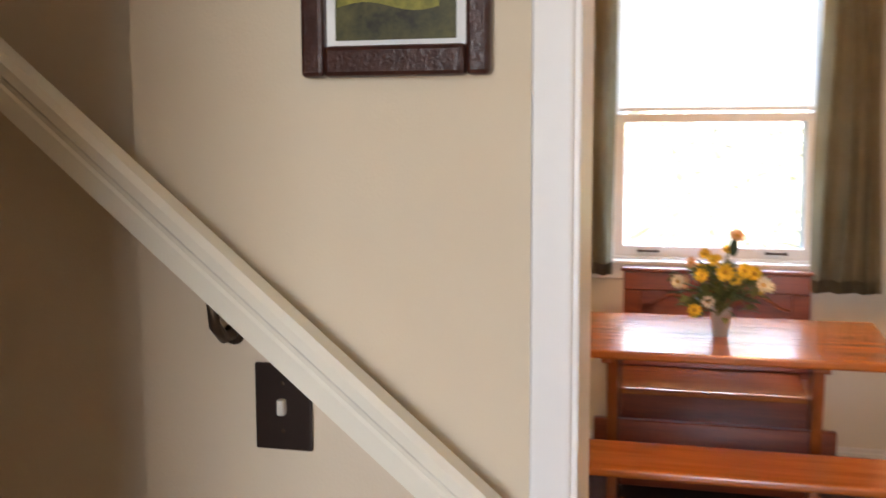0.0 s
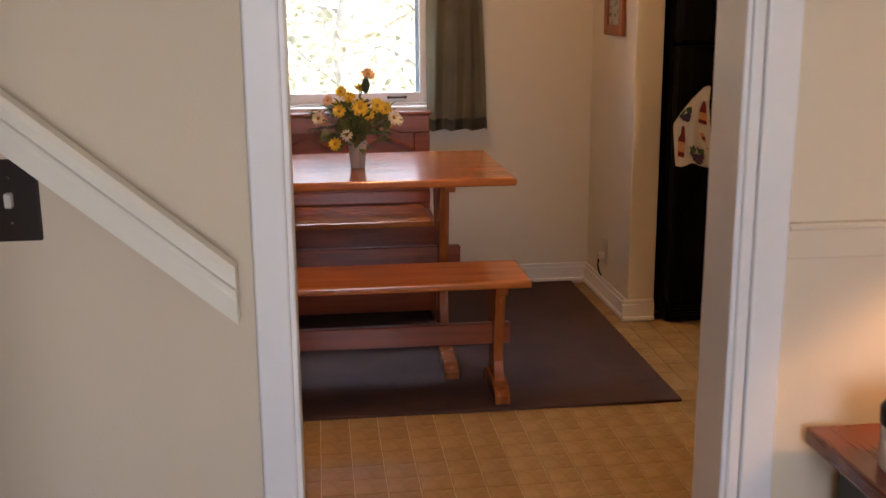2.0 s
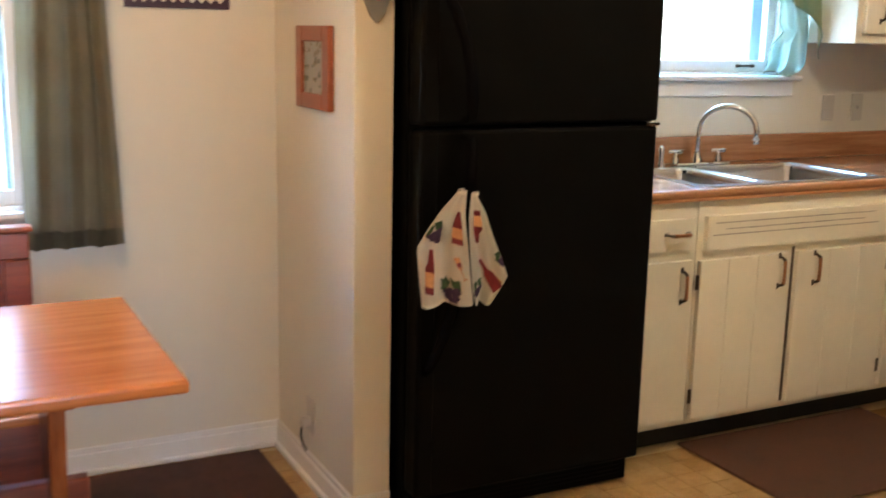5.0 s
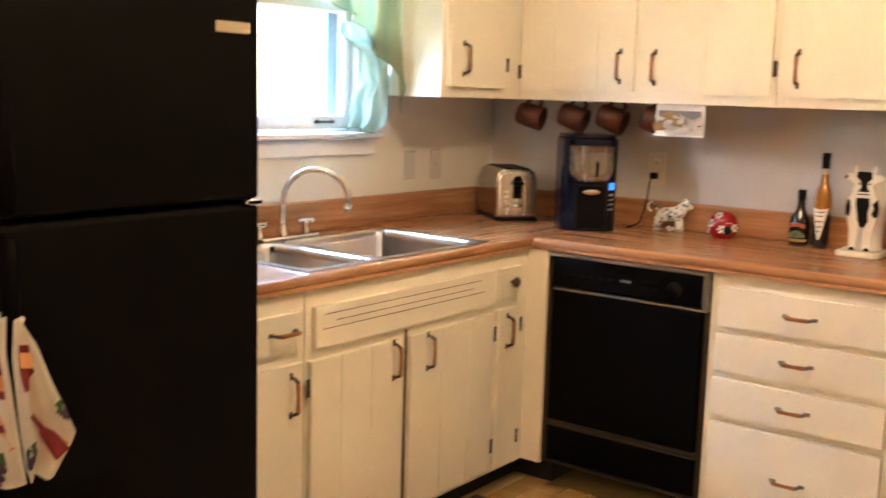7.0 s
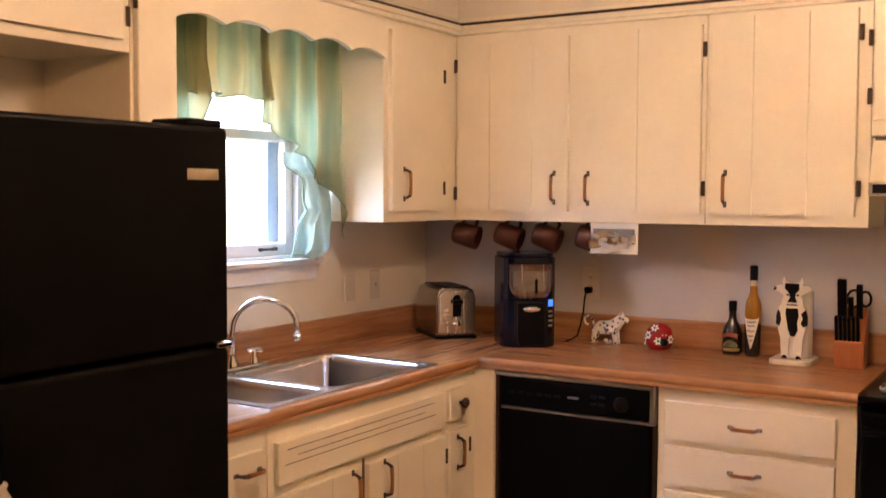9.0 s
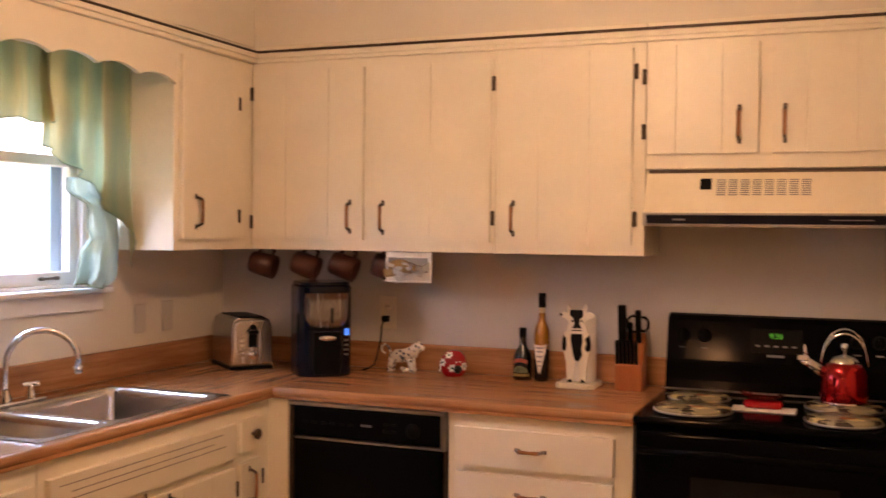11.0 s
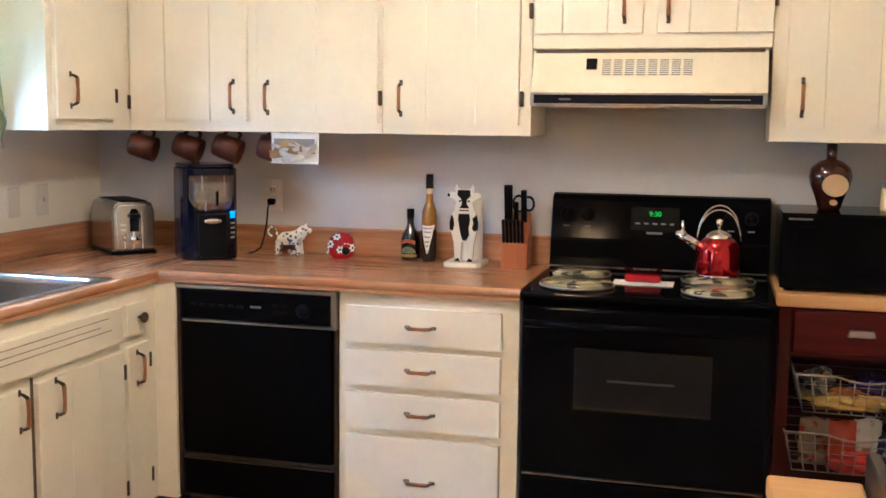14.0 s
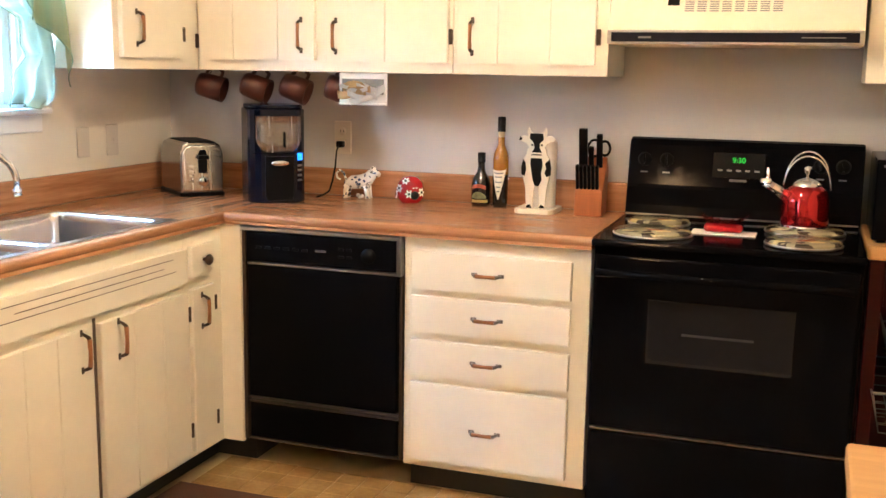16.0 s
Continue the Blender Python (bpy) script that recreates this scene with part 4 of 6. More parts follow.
for left, right, x, seed, prints in (
        ([(-2.790, 0.990), (-2.838, 0.945), (-2.880, 0.895), (-2.912, 0.850), (-2.906, 0.770), (-2.898, 0.690)], [(-2.762, 0.992), (-2.768, 0.93), (-2.764, 0.87), (-2.758, 0.80), (-2.752, 0.73), (-2.748, 0.682)], 0.862, 0.3,
         ((0.16, 0.42, GRAPES, 40, 0.075), (0.20, 0.74, BOTTLE, -8, 0.105), (0.62, 0.88, GRAPES, 10, 0.080), (0.74, 0.34, BOTTLE, 4, 0.090), (0.82, 0.66, GOBLET, 25, 0.060))),
        ([(-2.752, 0.985), (-2.760, 0.92), (-2.758, 0.86), (-2.754, 0.79), (-2.748, 0.72), (-2.738, 0.682)], [(-2.742, 0.988), (-2.708, 0.93), (-2.682, 0.86), (-2.656, 0.80), (-2.632, 0.742), (-2.686, 0.682)], 0.868, 2.0,
         ((0.40, 0.30, BOTTLE, 172, 0.085), (0.52, 0.72, BOTTLE, 28, 0.095), (0.93, 0.60, GRAPES, 0, 0.05), (0.10, 0.80, GRAPES, 0, 0.055)))):
    f = flap(left, right, x, seed)
    fold = part("fold", sheet(f, 26, 24, 0.003), TOWEL, tw)
    for u, v, shapes, turn, size in prints:
        part("printed_motif", printed(f, u, v, shapes, turn, size), None, fold)
part("loop", tube([(0.862, -2.772, 0.972), (0.850, -2.766, 0.982), (0.815, -2.760, 0.984), (0.812, -2.724, 0.984), (0.848, -2.724, 0.978), (0.866, -2.746, 0.966)], 0.006, 8), TOWEL, tw)

# ---- dishwasher ----
dw = thing("dishwasher", (1.0, -0.32, 0), "black built-in dishwasher with silver trim", "dishwasher")
part("body", box(0.700, 1.297, -0.605, -0.03, 0.10, 0.872), BLACKP, dw)
part("door", box(0.722, 1.277, -0.632, -0.606, 0.268, 0.738, 0.004, 2), BLACK, dw)
cp = part("control_panel", box(0.722, 1.277, -0.640, -0.606, 0.752, 0.855, 0.006, 2), BLACK, dw)
for i in range(6):
    part("button", box(0.76 + i * 0.035, 0.783 + i * 0.035, -0.6425, -0.6395, 0.797, 0.807, 0.001), BLACKP, cp)
part("print_bar", box(0.985, 1.025, -0.6412, -0.6396, 0.80, 0.808), BUTTON, cp, "pale printed mark")
part("dial", turned(lathe([(0.026, 0), (0.024, 0.012), (0, 0.014)], seg=24), pose(1.18, -0.6395, 0.80, 90, 0, 0)), BLACKP, cp)
for i in range(4):
    part("button", box(1.07 + i % 2 * 0.03, 1.09 + i % 2 * 0.03, -0.6425, -0.6395, 0.785 + i // 2 * 0.025, 0.795 + i // 2 * 0.025, 0.001), BLACKP, cp)
part("trim", join(box(0.699, 1.295, -0.640, -0.606, 0.857, 0.871, 0.002), box(0.722, 1.277, -0.6345, -0.606, 0.739, 0.748, 0.002), box(1.278, 1.295, -0.640, -0.606, 0.74, 0.857, 0.002)), STEEL, dw, "silver trim strip")
part("side_trim", box(0.699, 0.712, -0.628, -0.606, 0.105, 0.857, 0.001), BRONZE, dw)
part("side_trim", box(1.287, 1.295, -0.628, -0.606, 0.105, 0.74, 0.001), BRONZE, dw)
part("kick_panel", box(0.722, 1.277, -0.626, -0.606, 0.115, 0.240, 0.004, 2), BLACK, dw)
part("trim", join(box(0.716, 1.285, -0.630, -0.606, 0.244, 0.250, 0.001), box(0.716, 1.285, -0.632, -0.606, 0.259, 0.265, 0.001), box(0.716, 1.285, -0.628, -0.606, 0.106, 0.111, 0.001)), DULL, dw, "thin dulled metal trim strip")

# ---- range and hood ----
rg = thing("kitchen_range", (2.31, -0.35, 0), "black electric coil range with a green clock", "range")
part("body", box(1.929, 2.694, -0.645, -0.03, 0.03, 0.895, 0.003), BLACK, rg)
part("cooktop", box(1.926, 2.697, -0.690, -0.03, 0.8955, 0.918, 0.008, 3), BLACK, rg)
bgp = [(-0.03, 0.919), (-0.135, 0.919), (-0.125, 0.96), (-0.118, 1.02), (-0.112, 1.03), (-0.085, 1.165), (-0.07, 1.183), (-0.05, 1.189), (-0.03, 1.186)]
bg = part("backguard", slab(bgp, "x", 1.929, 2.694, 0.006), BLACK, rg)
GUARD_TILT = math.degrees(math.atan2(0.027, 0.135))


def on_guard(x, z):
    """A pose on the sloping face of the backguard, its z axis outwards."""
    y = -0.112 + (z - 1.03) * 0.2
    return pose(x, y - 0.0005, z, 90 - GUARD_TILT, 0, 0)


knob = mesh_of("knob", [(join(lathe([(0.024, 0), (0.024, 0.006), (0.019, 0.01), (0.017, 0.024), (0, 0.026)], seg=20), box(-0.004, 0.004, -0.018, 0.018, 0.02, 0.031, 0.002)), BLACKP)])
for x in (1.985, 2.06, 2.56, 2.63):
    shared("knob", knob, bg, on_guard(x, 1.115))
    part("print_bar", turned(box(-0.012, 0.012, -0.0025, 0.0025, 0, 0.0015), on_guard(x, 1.072)), BUTTON, bg)
part("clock_panel", turned(box(-0.085, 0.085, -0.042, 0.042, 0.0, 0.002, 0.0008), on_guard(2.30, 1.105)), BLACKP, bg)
part("clock_digits", written("9:30", 0.025, GREENL, on_guard(2.30, 1.122) @ pose(0, -0.008, 0.003)), GREENL, bg, "lit green digits 9:30")
for i in range(5):
    part("button", turned(box(-0.008, 0.008, -0.003, 0.003, 0, 0.002), on_guard(2.24 + i * 0.03, 1.088) @ pose(0, 0, 0.002)), BUTTON, bg)
part("print_bar", turned(box(-0.028, 0.028, -0.004, 0.004, 0, 0.0015), on_guard(2.30, 1.055)), BUTTON, bg, "pale printed mark")
od = part("oven_door", box(1.937, 2.686, -0.682, -0.6455, 0.335, 0.872, 0.008, 3), BLACK, rg)
part("door_window", box(2.103, 2.520, -0.6845, -0.6815, 0.553, 0.747, 0.001), DARKG, od, "smoked glass window")
part("window_lip", join(box(2.103, 2.520, -0.6862, -0.6848, 0.553, 0.563), box(2.103, 2.109, -0.6862, -0.6848, 0.5635, 0.747)), mat("dim_lip", (0.018, 0.017, 0.017), 0.25), od, "grey lip along the window")
part("oven_rack", box(2.205, 2.41, -0.6858, -0.6843, 0.645, 0.652), mat("dim_rack", (0.032, 0.030, 0.029), 0.4), od)
part("handle", join(tube([(1.95, -0.735, 0.826), (2.667, -0.735, 0.826)], 0.013, 12), box(1.955, 1.985, -0.735, -0.682, 0.815, 0.837, 0.004), box(2.632, 2.662, -0.735, -0.682, 0.815, 0.837, 0.004)), BLACK, od)
part("drawer", box(1.937, 2.686, -0.678, -0.6455, 0.06, 0.322, 0.008, 3), BLACK, rg)
part("trim", box(1.941, 2.682, -0.680, -0.6455, 0.3255, 0.3305, 0.001), DULL, rg, "thin silver line")
part("trim", box(1.932, 2.688, -0.137, -0.134, 0.925, 0.931, 0.001), STEEL, rg, "thin silver line")
for x in (1.95, 2.655):
    part("foot", box(x - 0.015, x + 0.015, -0.6, -0.57, 0.0, 0.03), BLACKP, rg)
COVER = spotted("burner_cover_print", (0.29, 0.27, 0.18), ((0.58, 0.50, 0.26), (0.05, 0.04, 0.03), (0.30, 0.13, 0.06), (0.16, 0.16, 0.09)), 19, 0.47, 0.22)
for x, y, r in ((2.085, -0.535, 0.118), (2.07, -0.29, 0.098), (2.525, -0.555, 0.108), (2.525, -0.305, 0.118)):
    c = thing("burner_cover", (x, y, 0.9185), "round cream metal burner cover with dark print lying on the range", "burner cover", "burner covers")
    part("disc", lathe([(r, 0.001), (r * 1.005, 0.006), (r * 0.985, 0.014), (r * 0.93, 0.018), (0, 0.019)], (x, y, 0.9185), 40), COVER, c)
    part("rim", tube([(x + r * math.cos(a * 0.1571), y + r * math.sin(a * 0.1571), 0.924) for a in range(40)], 0.004, 6, True), STEEL, c, "silver rim")

# spoon rest on a folded paper
solid("recipe_card", box(2.19, 2.385, -0.46, -0.36, 0.9185, 0.9215, 0.0005), PAPER, "white printed card lying on the range", "card")
sr = thing("butter_dish", (2.285, -0.39, 0.922), "glossy red glass dish with a wavy rim", "dish")
part("dish", box(2.225, 2.345, -0.425, -0.355, 0.922, 0.950, 0.012, 3), REDG, sr)
part("rim", sheet(lambda u, v: (2.215 + 0.14 * u, -0.43 + 0.08 * v, 0.953 + 0.018 * (2 * u - 1) ** 2 + 0.004 * math.sin(u * 40)), 40, 6, 0.007), REDG, sr)

# kettle
kx, ky = 2.522, -0.305
kt = thing("kettle", (kx, ky, 0.938), "shiny red metal kettle with a steel spout and arched handle", "kettle")
part("body", lathe([(0, 0), (0.069, 0), (0.072, 0.012), (0.0725, 0.05), (0.071, 0.085), (0.065, 0.112), (0.052, 0.129), (0.044, 0.132)], (kx, ky, 0.9385), 36), RED, kt)
part("base_ring", lathe([(0.072, 0), (0.074, 0.004), (0.072, 0.010)], (kx, ky, 0.9383), 36), CHROME, kt)
ld = part("lid", lathe([(0.046, 0), (0.043, 0.010), (0.030, 0.020), (0.010, 0.027), (0, 0.027)], (kx, ky, 1.068), 28), CHROME, kt)
part("lid_knob", lathe([(0.006, 0), (0.006, 0.010), (0.013, 0.02), (0.011, 0.034), (0, 0.038)], (kx, ky, 1.094), 16), CHROME, ld)
part("spout", tube([(kx - 0.056, ky - 0.02, 1.035), (kx - 0.095, ky - 0.03, 1.06), (kx - 0.125, ky - 0.036, 1.078)], [0.019, 0.016, 0.014], 14), CHROME, kt)
part("whistle", join(lathe([(0.020, 0), (0.017, 0.012), (0, 0.014)], (kx - 0.122, ky - 0.036, 1.078), 14), tube([(kx - 0.115, ky - 0.034, 1.085), (kx - 0.118, ky - 0.035, 1.125)], [0.009, 0.003])), CHROME, kt)
for dy in (-0.010, 0.012):
    part("handle", tube([(kx + 0.070 * math.cos(math.pi * i / 16), ky + dy, 1.06 + (0.108 + dy * 0.6) * math.sin(math.pi * i / 16)) for i in range(17)], 0.0027, 8), CHROME, kt)

# hood
hd = thing("range_hood", (2.27, -0.2, 1.49), "aged almond range hood with louvres and a dark front band", "range hood")
hp = [(-0.001, 1.497), (-0.385, 1.497), (-0.392, 1.505), (-0.392, 1.542), (-0.385, 1.545), (-0.33, 1.682), (-0.001, 1.684)]
part("shell", slab(hp, "x", 1.893, 2.652, 0.003), HOODM, hd)
part("band", box(1.905, 2.638, -0.3955, -0.3918, 1.505, 1.534, 0.001), mat("navy_band", (0.006, 0.006, 0.012), 0.4, ior=1.2), hd, "dark band")
part("trim", join(box(1.893, 2.652, -0.398, -0.3915, 1.534, 1.541, 0.001), box(1.893, 2.652, -0.398, -0.3915, 1.498, 1.505, 0.001), box(2.638, 2.652, -0.398, -0.3915, 1.505, 1.534, 0.001), box(1.893, 1.905, -0.398, -0.3915, 1.505, 1.534, 0.001)), STEEL, hd, "silver trim")
part("print_bar", box(1.99, 2.03, -0.3966, -0.395, 1.516, 1.522), BUTTON, hd, "pale printed mark")
part("print_bar", box(2.475, 2.60, -0.3966, -0.395, 1.518, 1.521), BUTTON, hd, "pale printed line")
hm = pose(0, -0.3575, 1.6135, math.degrees(math.atan2(0.137, 0.055)), 0, 0)
for g in range(8):
    x = 2.125 + g * 0.0375
    part("louvre", turned(join(*[box(x, x + 0.028, -0.016 + k * 0.0075, -0.0125 + k * 0.0075, 0, 0.0012) for k in range(8)]), hm), GREY, hd)
part("switch", turned(box(2.072, 2.108, 0.004, 0.043, 0, 0.004, 0.001), hm), BLACKP, hd, "black square switch")
# dark strip on the slope draws the shade where hood meets cabinet
part("gap", turned(box(1.90, 2.64, 0.064, 0.076, -0.004, 0.0008), hm), GAPSHADE, hd)

# ---- things on the worktop ----
ZC = 0.9155
# toaster
tm = pose(0.238, -0.215, ZC, 0, 0, 50) @ Matrix.Scale(1.06, 4)
ts = thing("toaster", (0.30, -0.235, ZC), "brushed steel two-slot toaster on the worktop", "toaster")
part("shell", turned(slab([(-0.078, 0.012), (0.078, 0.012), (0.080, 0.15), (0.070, 0.185), (0.045, 0.197), (-0.045, 0.197), (-0.070, 0.185), (-0.080, 0.15)], "y", -0.118, 0.13, 0.004), tm), mat("toaster_steel", (0.40, 0.39, 0.39), 0.20, 1.0, vary=0.06, scale=3, grain=(1, 30, 1)), ts)
part("front_panel", turned(slab([(-0.074, 0.022), (0.074, 0.022), (0.074, 0.15), (0.062, 0.176), (0.045, 0.184), (-0.045, 0.184), (-0.062, 0.176), (-0.074, 0.15)], "y", -0.128, -0.117, 0.004), tm), STEELB, ts)
part("base", turned(box(-0.083, 0.083, -0.125, 0.135, 0, 0.014, 0.004), tm), BLACKP, ts)
part("slots", turned(join(box(-0.045, -0.014, -0.09, 0.10, 0.1955, 0.199), box(0.014, 0.045, -0.09, 0.10, 0.1955, 0.199)), tm), BLACKP, ts)
part("top_frame", turned(box(-0.05, 0.05, -0.119, 0.12, 0.190, 0.1975, 0.003), tm), BLACKP, ts)
part("lever_slot", turned(slab([(-0.016, 0.085), (0.016, 0.085), (0.017, 0.15), (0.01, 0.168), (-0.01, 0.168), (-0.017, 0.15)], "y", -0.131, -0.127, 0.001), tm), BLACKP, ts)
part("lever", turned(box(-0.02, 0.02, -0.15, -0.13, 0.135, 0.15, 0.005, 2), tm), BLACKP, ts)
part("dial", turned(lathe([(0.017, 0), (0.016, 0.012), (0.0, 0.014)], seg=20), tm @ pose(0, -0.128, 0.055, 90, 0, 0)), CHROME, ts)
for i in range(4):
    part("button", turned(box(-0.052, -0.032, -0.130, -0.127, 0.05 + i * 0.018, 0.06 + i * 0.018, 0.001), tm), CHROME, ts)
# coffee maker
cm = pose(0.622, -0.262, ZC, 0, 0, 40) @ Matrix.Diagonal((1.14, 1.12, 1, 1))
co = thing("coffee_maker", (0.622, -0.262, ZC), "black coffee maker with a steel front and a lit blue display", "coffee maker")


def roundbox(w, y0, y1, z0, z1, r=0.03):
    pts = []
    for cx, cy, a0 in ((w - r, y1 - r, 0), (-w + r, y1 - r, 90), (-w + r, y0 + r, 180), (w - r, y0 + r, 270)):
        for k in range(5):
            a = radians(a0 + k * 22.5)
            pts.append((cx + r * math.cos(a), cy + r * math.sin(a)))
    return slab(pts, "z", z0, z1, 0.004)


def wrap(s, z, off=0.0):
    """A place on the rounded front, s along it from the middle."""
    if abs(s) < 0.037:
        return Vector((s, -0.11 - off, z))
    a = (abs(s) - 0.037) / 0.055
    return Vector((math.copysign(0.037 + (0.055 + off) * math.sin(a), s), -0.055 - (0.055 + off) * math.cos(a), z))


def facing(s):
    return math.degrees(math.copysign(max(0, abs(s) - 0.037) / 0.055, s))


part("body", turned(roundbox(0.092, -0.11, 0.11, 0, 0.343, 0.055), cm), BLUESHEEN, co)
part("lid", turned(roundbox(0.086, -0.104, 0.104, 0.3435, 0.358, 0.05), cm), BLUESHEEN, co)
part("steel_front", turned(sheet(lambda u, v: wrap(-0.075 + 0.15 * u, 0.186 + 0.05 * abs(2 * u - 1) ** 5 + (0.132 - 0.05 * abs(2 * u - 1) ** 5) * v, 0.002), 24, 4, 0.0015), cm), STEELB, co, "brushed steel front")
part("window_slot", turned(box(0.012, 0.020, -0.1145, -0.112, 0.205, 0.26), cm), BLACKP, co)
part("rib", turned(sheet(lambda u, v: wrap(-0.092 + 0.184 * u, 0.1815 + 0.003 * v, 0.002), 24, 1, 0.0015), cm), BLACKP, co)
part("dispenser", turned(slab([(-0.04, 0.012), (0.04, 0.012), (0.046, 0.03), (0.046, 0.172), (-0.046, 0.172), (-0.046, 0.03)], "y", -0.116, -0.108, 0.002), cm), BLACKP, co)
part("dispenser_lip", turned(lathe([(0.030, 0), (0.028, 0.008), (0, 0.010)], seg=20), cm @ pose(0.0, -0.115, 0.148, 90, 0, 0) @ Matrix.Diagonal((1, 0.35, 1, 1))), CHROME, co)
part("display", turned(box(-0.011, 0.011, -0.002, 0.001, -0.013, 0.013, 0.0008), cm @ Matrix.Translation(wrap(0.068, 0.170, 0.002)) @ pose(0, 0, 0, 0, 0, facing(0.068))), BLUEL, co, "lit blue display")
for i in range(4):
    part("button", turned(box(-0.009, 0.009, -0.002, 0.001, -0.004, 0.004, 0.0008), cm @ Matrix.Translation(wrap(0.068, 0.084 + i * 0.018, 0.001)) @ pose(0, 0, 0, 0, 0, facing(0.068))), BUTTON, co)
# socket, plug and lead
ol = setting("outlet_1", box(0.755, 0.828, -0.007, -0.001, 1.075, 1.205, 0.003), PLATE)
for z in (1.115, 1.165):
    part("socket", turned(lathe([(0.017, 0), (0.016, 0.003), (0, 0.003)], seg=18), pose(0.79, -0.0068, z, 90, 0, 0)), PLATE, ol)
    part("slots", join(box(0.783, 0.785, -0.0106, -0.0095, z - 0.004, z + 0.006), box(0.795, 0.797, -0.0106, -0.0095, z - 0.004, z + 0.006)), BLACKPT, ol)
pc = thing("power_lead", (0.79, -0.03, ZC), "black power lead plugged into the wall socket", "lead")
part("plug", box(0.776, 0.804, -0.04, -0.0102, 1.103, 1.128, 0.005, 2), BLACKP, pc)
part("cord", tube([(0.790, -0.036, 1.115), (0.785, -0.05, 1.09), (0.782, -0.055, 1.03), (0.772, -0.06, 0.975), (0.765, -0.075, 0.935), (0.752, -0.10, 0.9225), (0.745, -0.14, 0.9195)], 0.0035, 7), BLACKP, pc)
ol2 = setting("outlet_2", box(0.001, 0.007, -0.43, -0.36, 1.065, 1.185, 0.003), PLATE)
part("toggle", box(0.007, 0.017, -0.399, -0.391, 1.118, 1.134, 0.002), PLATE, ol2)
setting("outlet_3", box(0.001, 0.007, -0.60, -0.53, 1.07, 1.18, 0.003), PLATE)

# cat-shaped creamer
DELFT = spotted("blue_spotted_glaze", (0.74, 0.72, 0.66), ((0.05, 0.07, 0.13), (0.09, 0.11, 0.17), (0.16, 0.15, 0.12)), 55, 0.34, 0.2)
cx, cy = 0.885, -0.075
bm = join(tube([(cx - 0.05, cy, ZC + 0.053), (cx - 0.02, cy, ZC + 0.06), (cx + 0.02, cy, ZC + 0.064), (cx + 0.048, cy, ZC + 0.078), (cx + 0.062, cy, ZC + 0.094), (cx + 0.080, cy, ZC + 0.098), (cx + 0.094, cy, ZC + 0.092)], [0.012, 0.027, 0.028, 0.025, 0.021, 0.016, 0.008], 14),
          *[tube([(cx + dx, cy + dy, ZC + 0.05), (cx + dx * 1.15, cy + dy, ZC + 0.02), (cx + dx * 1.2, cy + dy, ZC)], [0.013, 0.009, 0.010], 8) for dx in (-0.038, 0.040) for dy in (-0.014, 0.014)],
          tube([(cx - 0.046, cy, ZC + 0.066), (cx - 0.058, cy, ZC + 0.095), (cx - 0.075, cy, ZC + 0.105), (cx - 0.088, cy, ZC + 0.092), (cx - 0.085, cy, ZC + 0.074), (cx - 0.072, cy, ZC + 0.068)], 0.0045, 8),
          *[lathe([(0.009, 0), (0.006, 0.012), (0, 0.02)], (cx + 0.066, cy + d, ZC + 0.108), 8) for d in (-0.010, 0.010)],
          tube([(cx + 0.005, cy - 0.01, ZC + 0.012), (cx + 0.03, cy - 0.02, ZC + 0.010), (cx + 0.018, cy - 0.03, ZC + 0.008)], 0.008, 8))
solid("creamer_figurine", bm, DELFT, "small white cow creamer with blue flower glaze", "figurine")
# red flowered pot
lx, ly = 1.115, -0.10
lb = thing("ladybird_timer", (lx, ly, ZC), "round red ceramic pot with white daisies", "ornament")
part("body", lathe([(0, 0), (0.040, 0), (0.050, 0.02), (0.052, 0.045), (0.045, 0.075), (0.028, 0.094), (0, 0.10)], (lx, ly, ZC), 30), REDG, lb)


def daisy(at, n, s):
    """One lobed flower and its round heart, laid on a surface."""
    z = Vector(n).normalized()
    m = Matrix.Translation(Vector(at)) @ z.to_track_quat("Z", "Y").to_matrix().to_4x4()
    edge = [(s * (0.72 + 0.26 * math.cos(6 * a)) * math.cos(a), s * (0.72 + 0.26 * math.cos(6 * a)) * math.sin(a)) for a in (k * math.pi / 24 for k in range(48))]
    return turned(slab(edge, "z", 0, 0.002), m), turned(lathe([(s * 0.32, 0.001), (s * 0.28, 0.004), (0, 0.005)], seg=12), m)


for ax, az in ((-120, 0.055), (-75, 0.035), (-95, 0.082), (-150, 0.03), (-48, 0.066), (-20, 0.04)):
    a = radians(ax)
    r = 0.052 if az < 0.06 else 0.040
    n = (math.cos(a), math.sin(a), 0.1 if az < 0.06 else 0.8)
    w, c = daisy((lx + r * math.cos(a), ly + r * math.sin(a), ZC + az), n, 0.017)
    part("heart", c, BLACKPT, part("daisy", w, WHITE, lb), "black flower heart")
part("snout", turned(lathe([(0.016, 0), (0.016, 0.006), (0.009, 0.014), (0, 0.016)], seg=16), pose(lx + 0.032, ly - 0.040, ZC + 0.03, 90, 0, 35)), BLACKPT, lb)
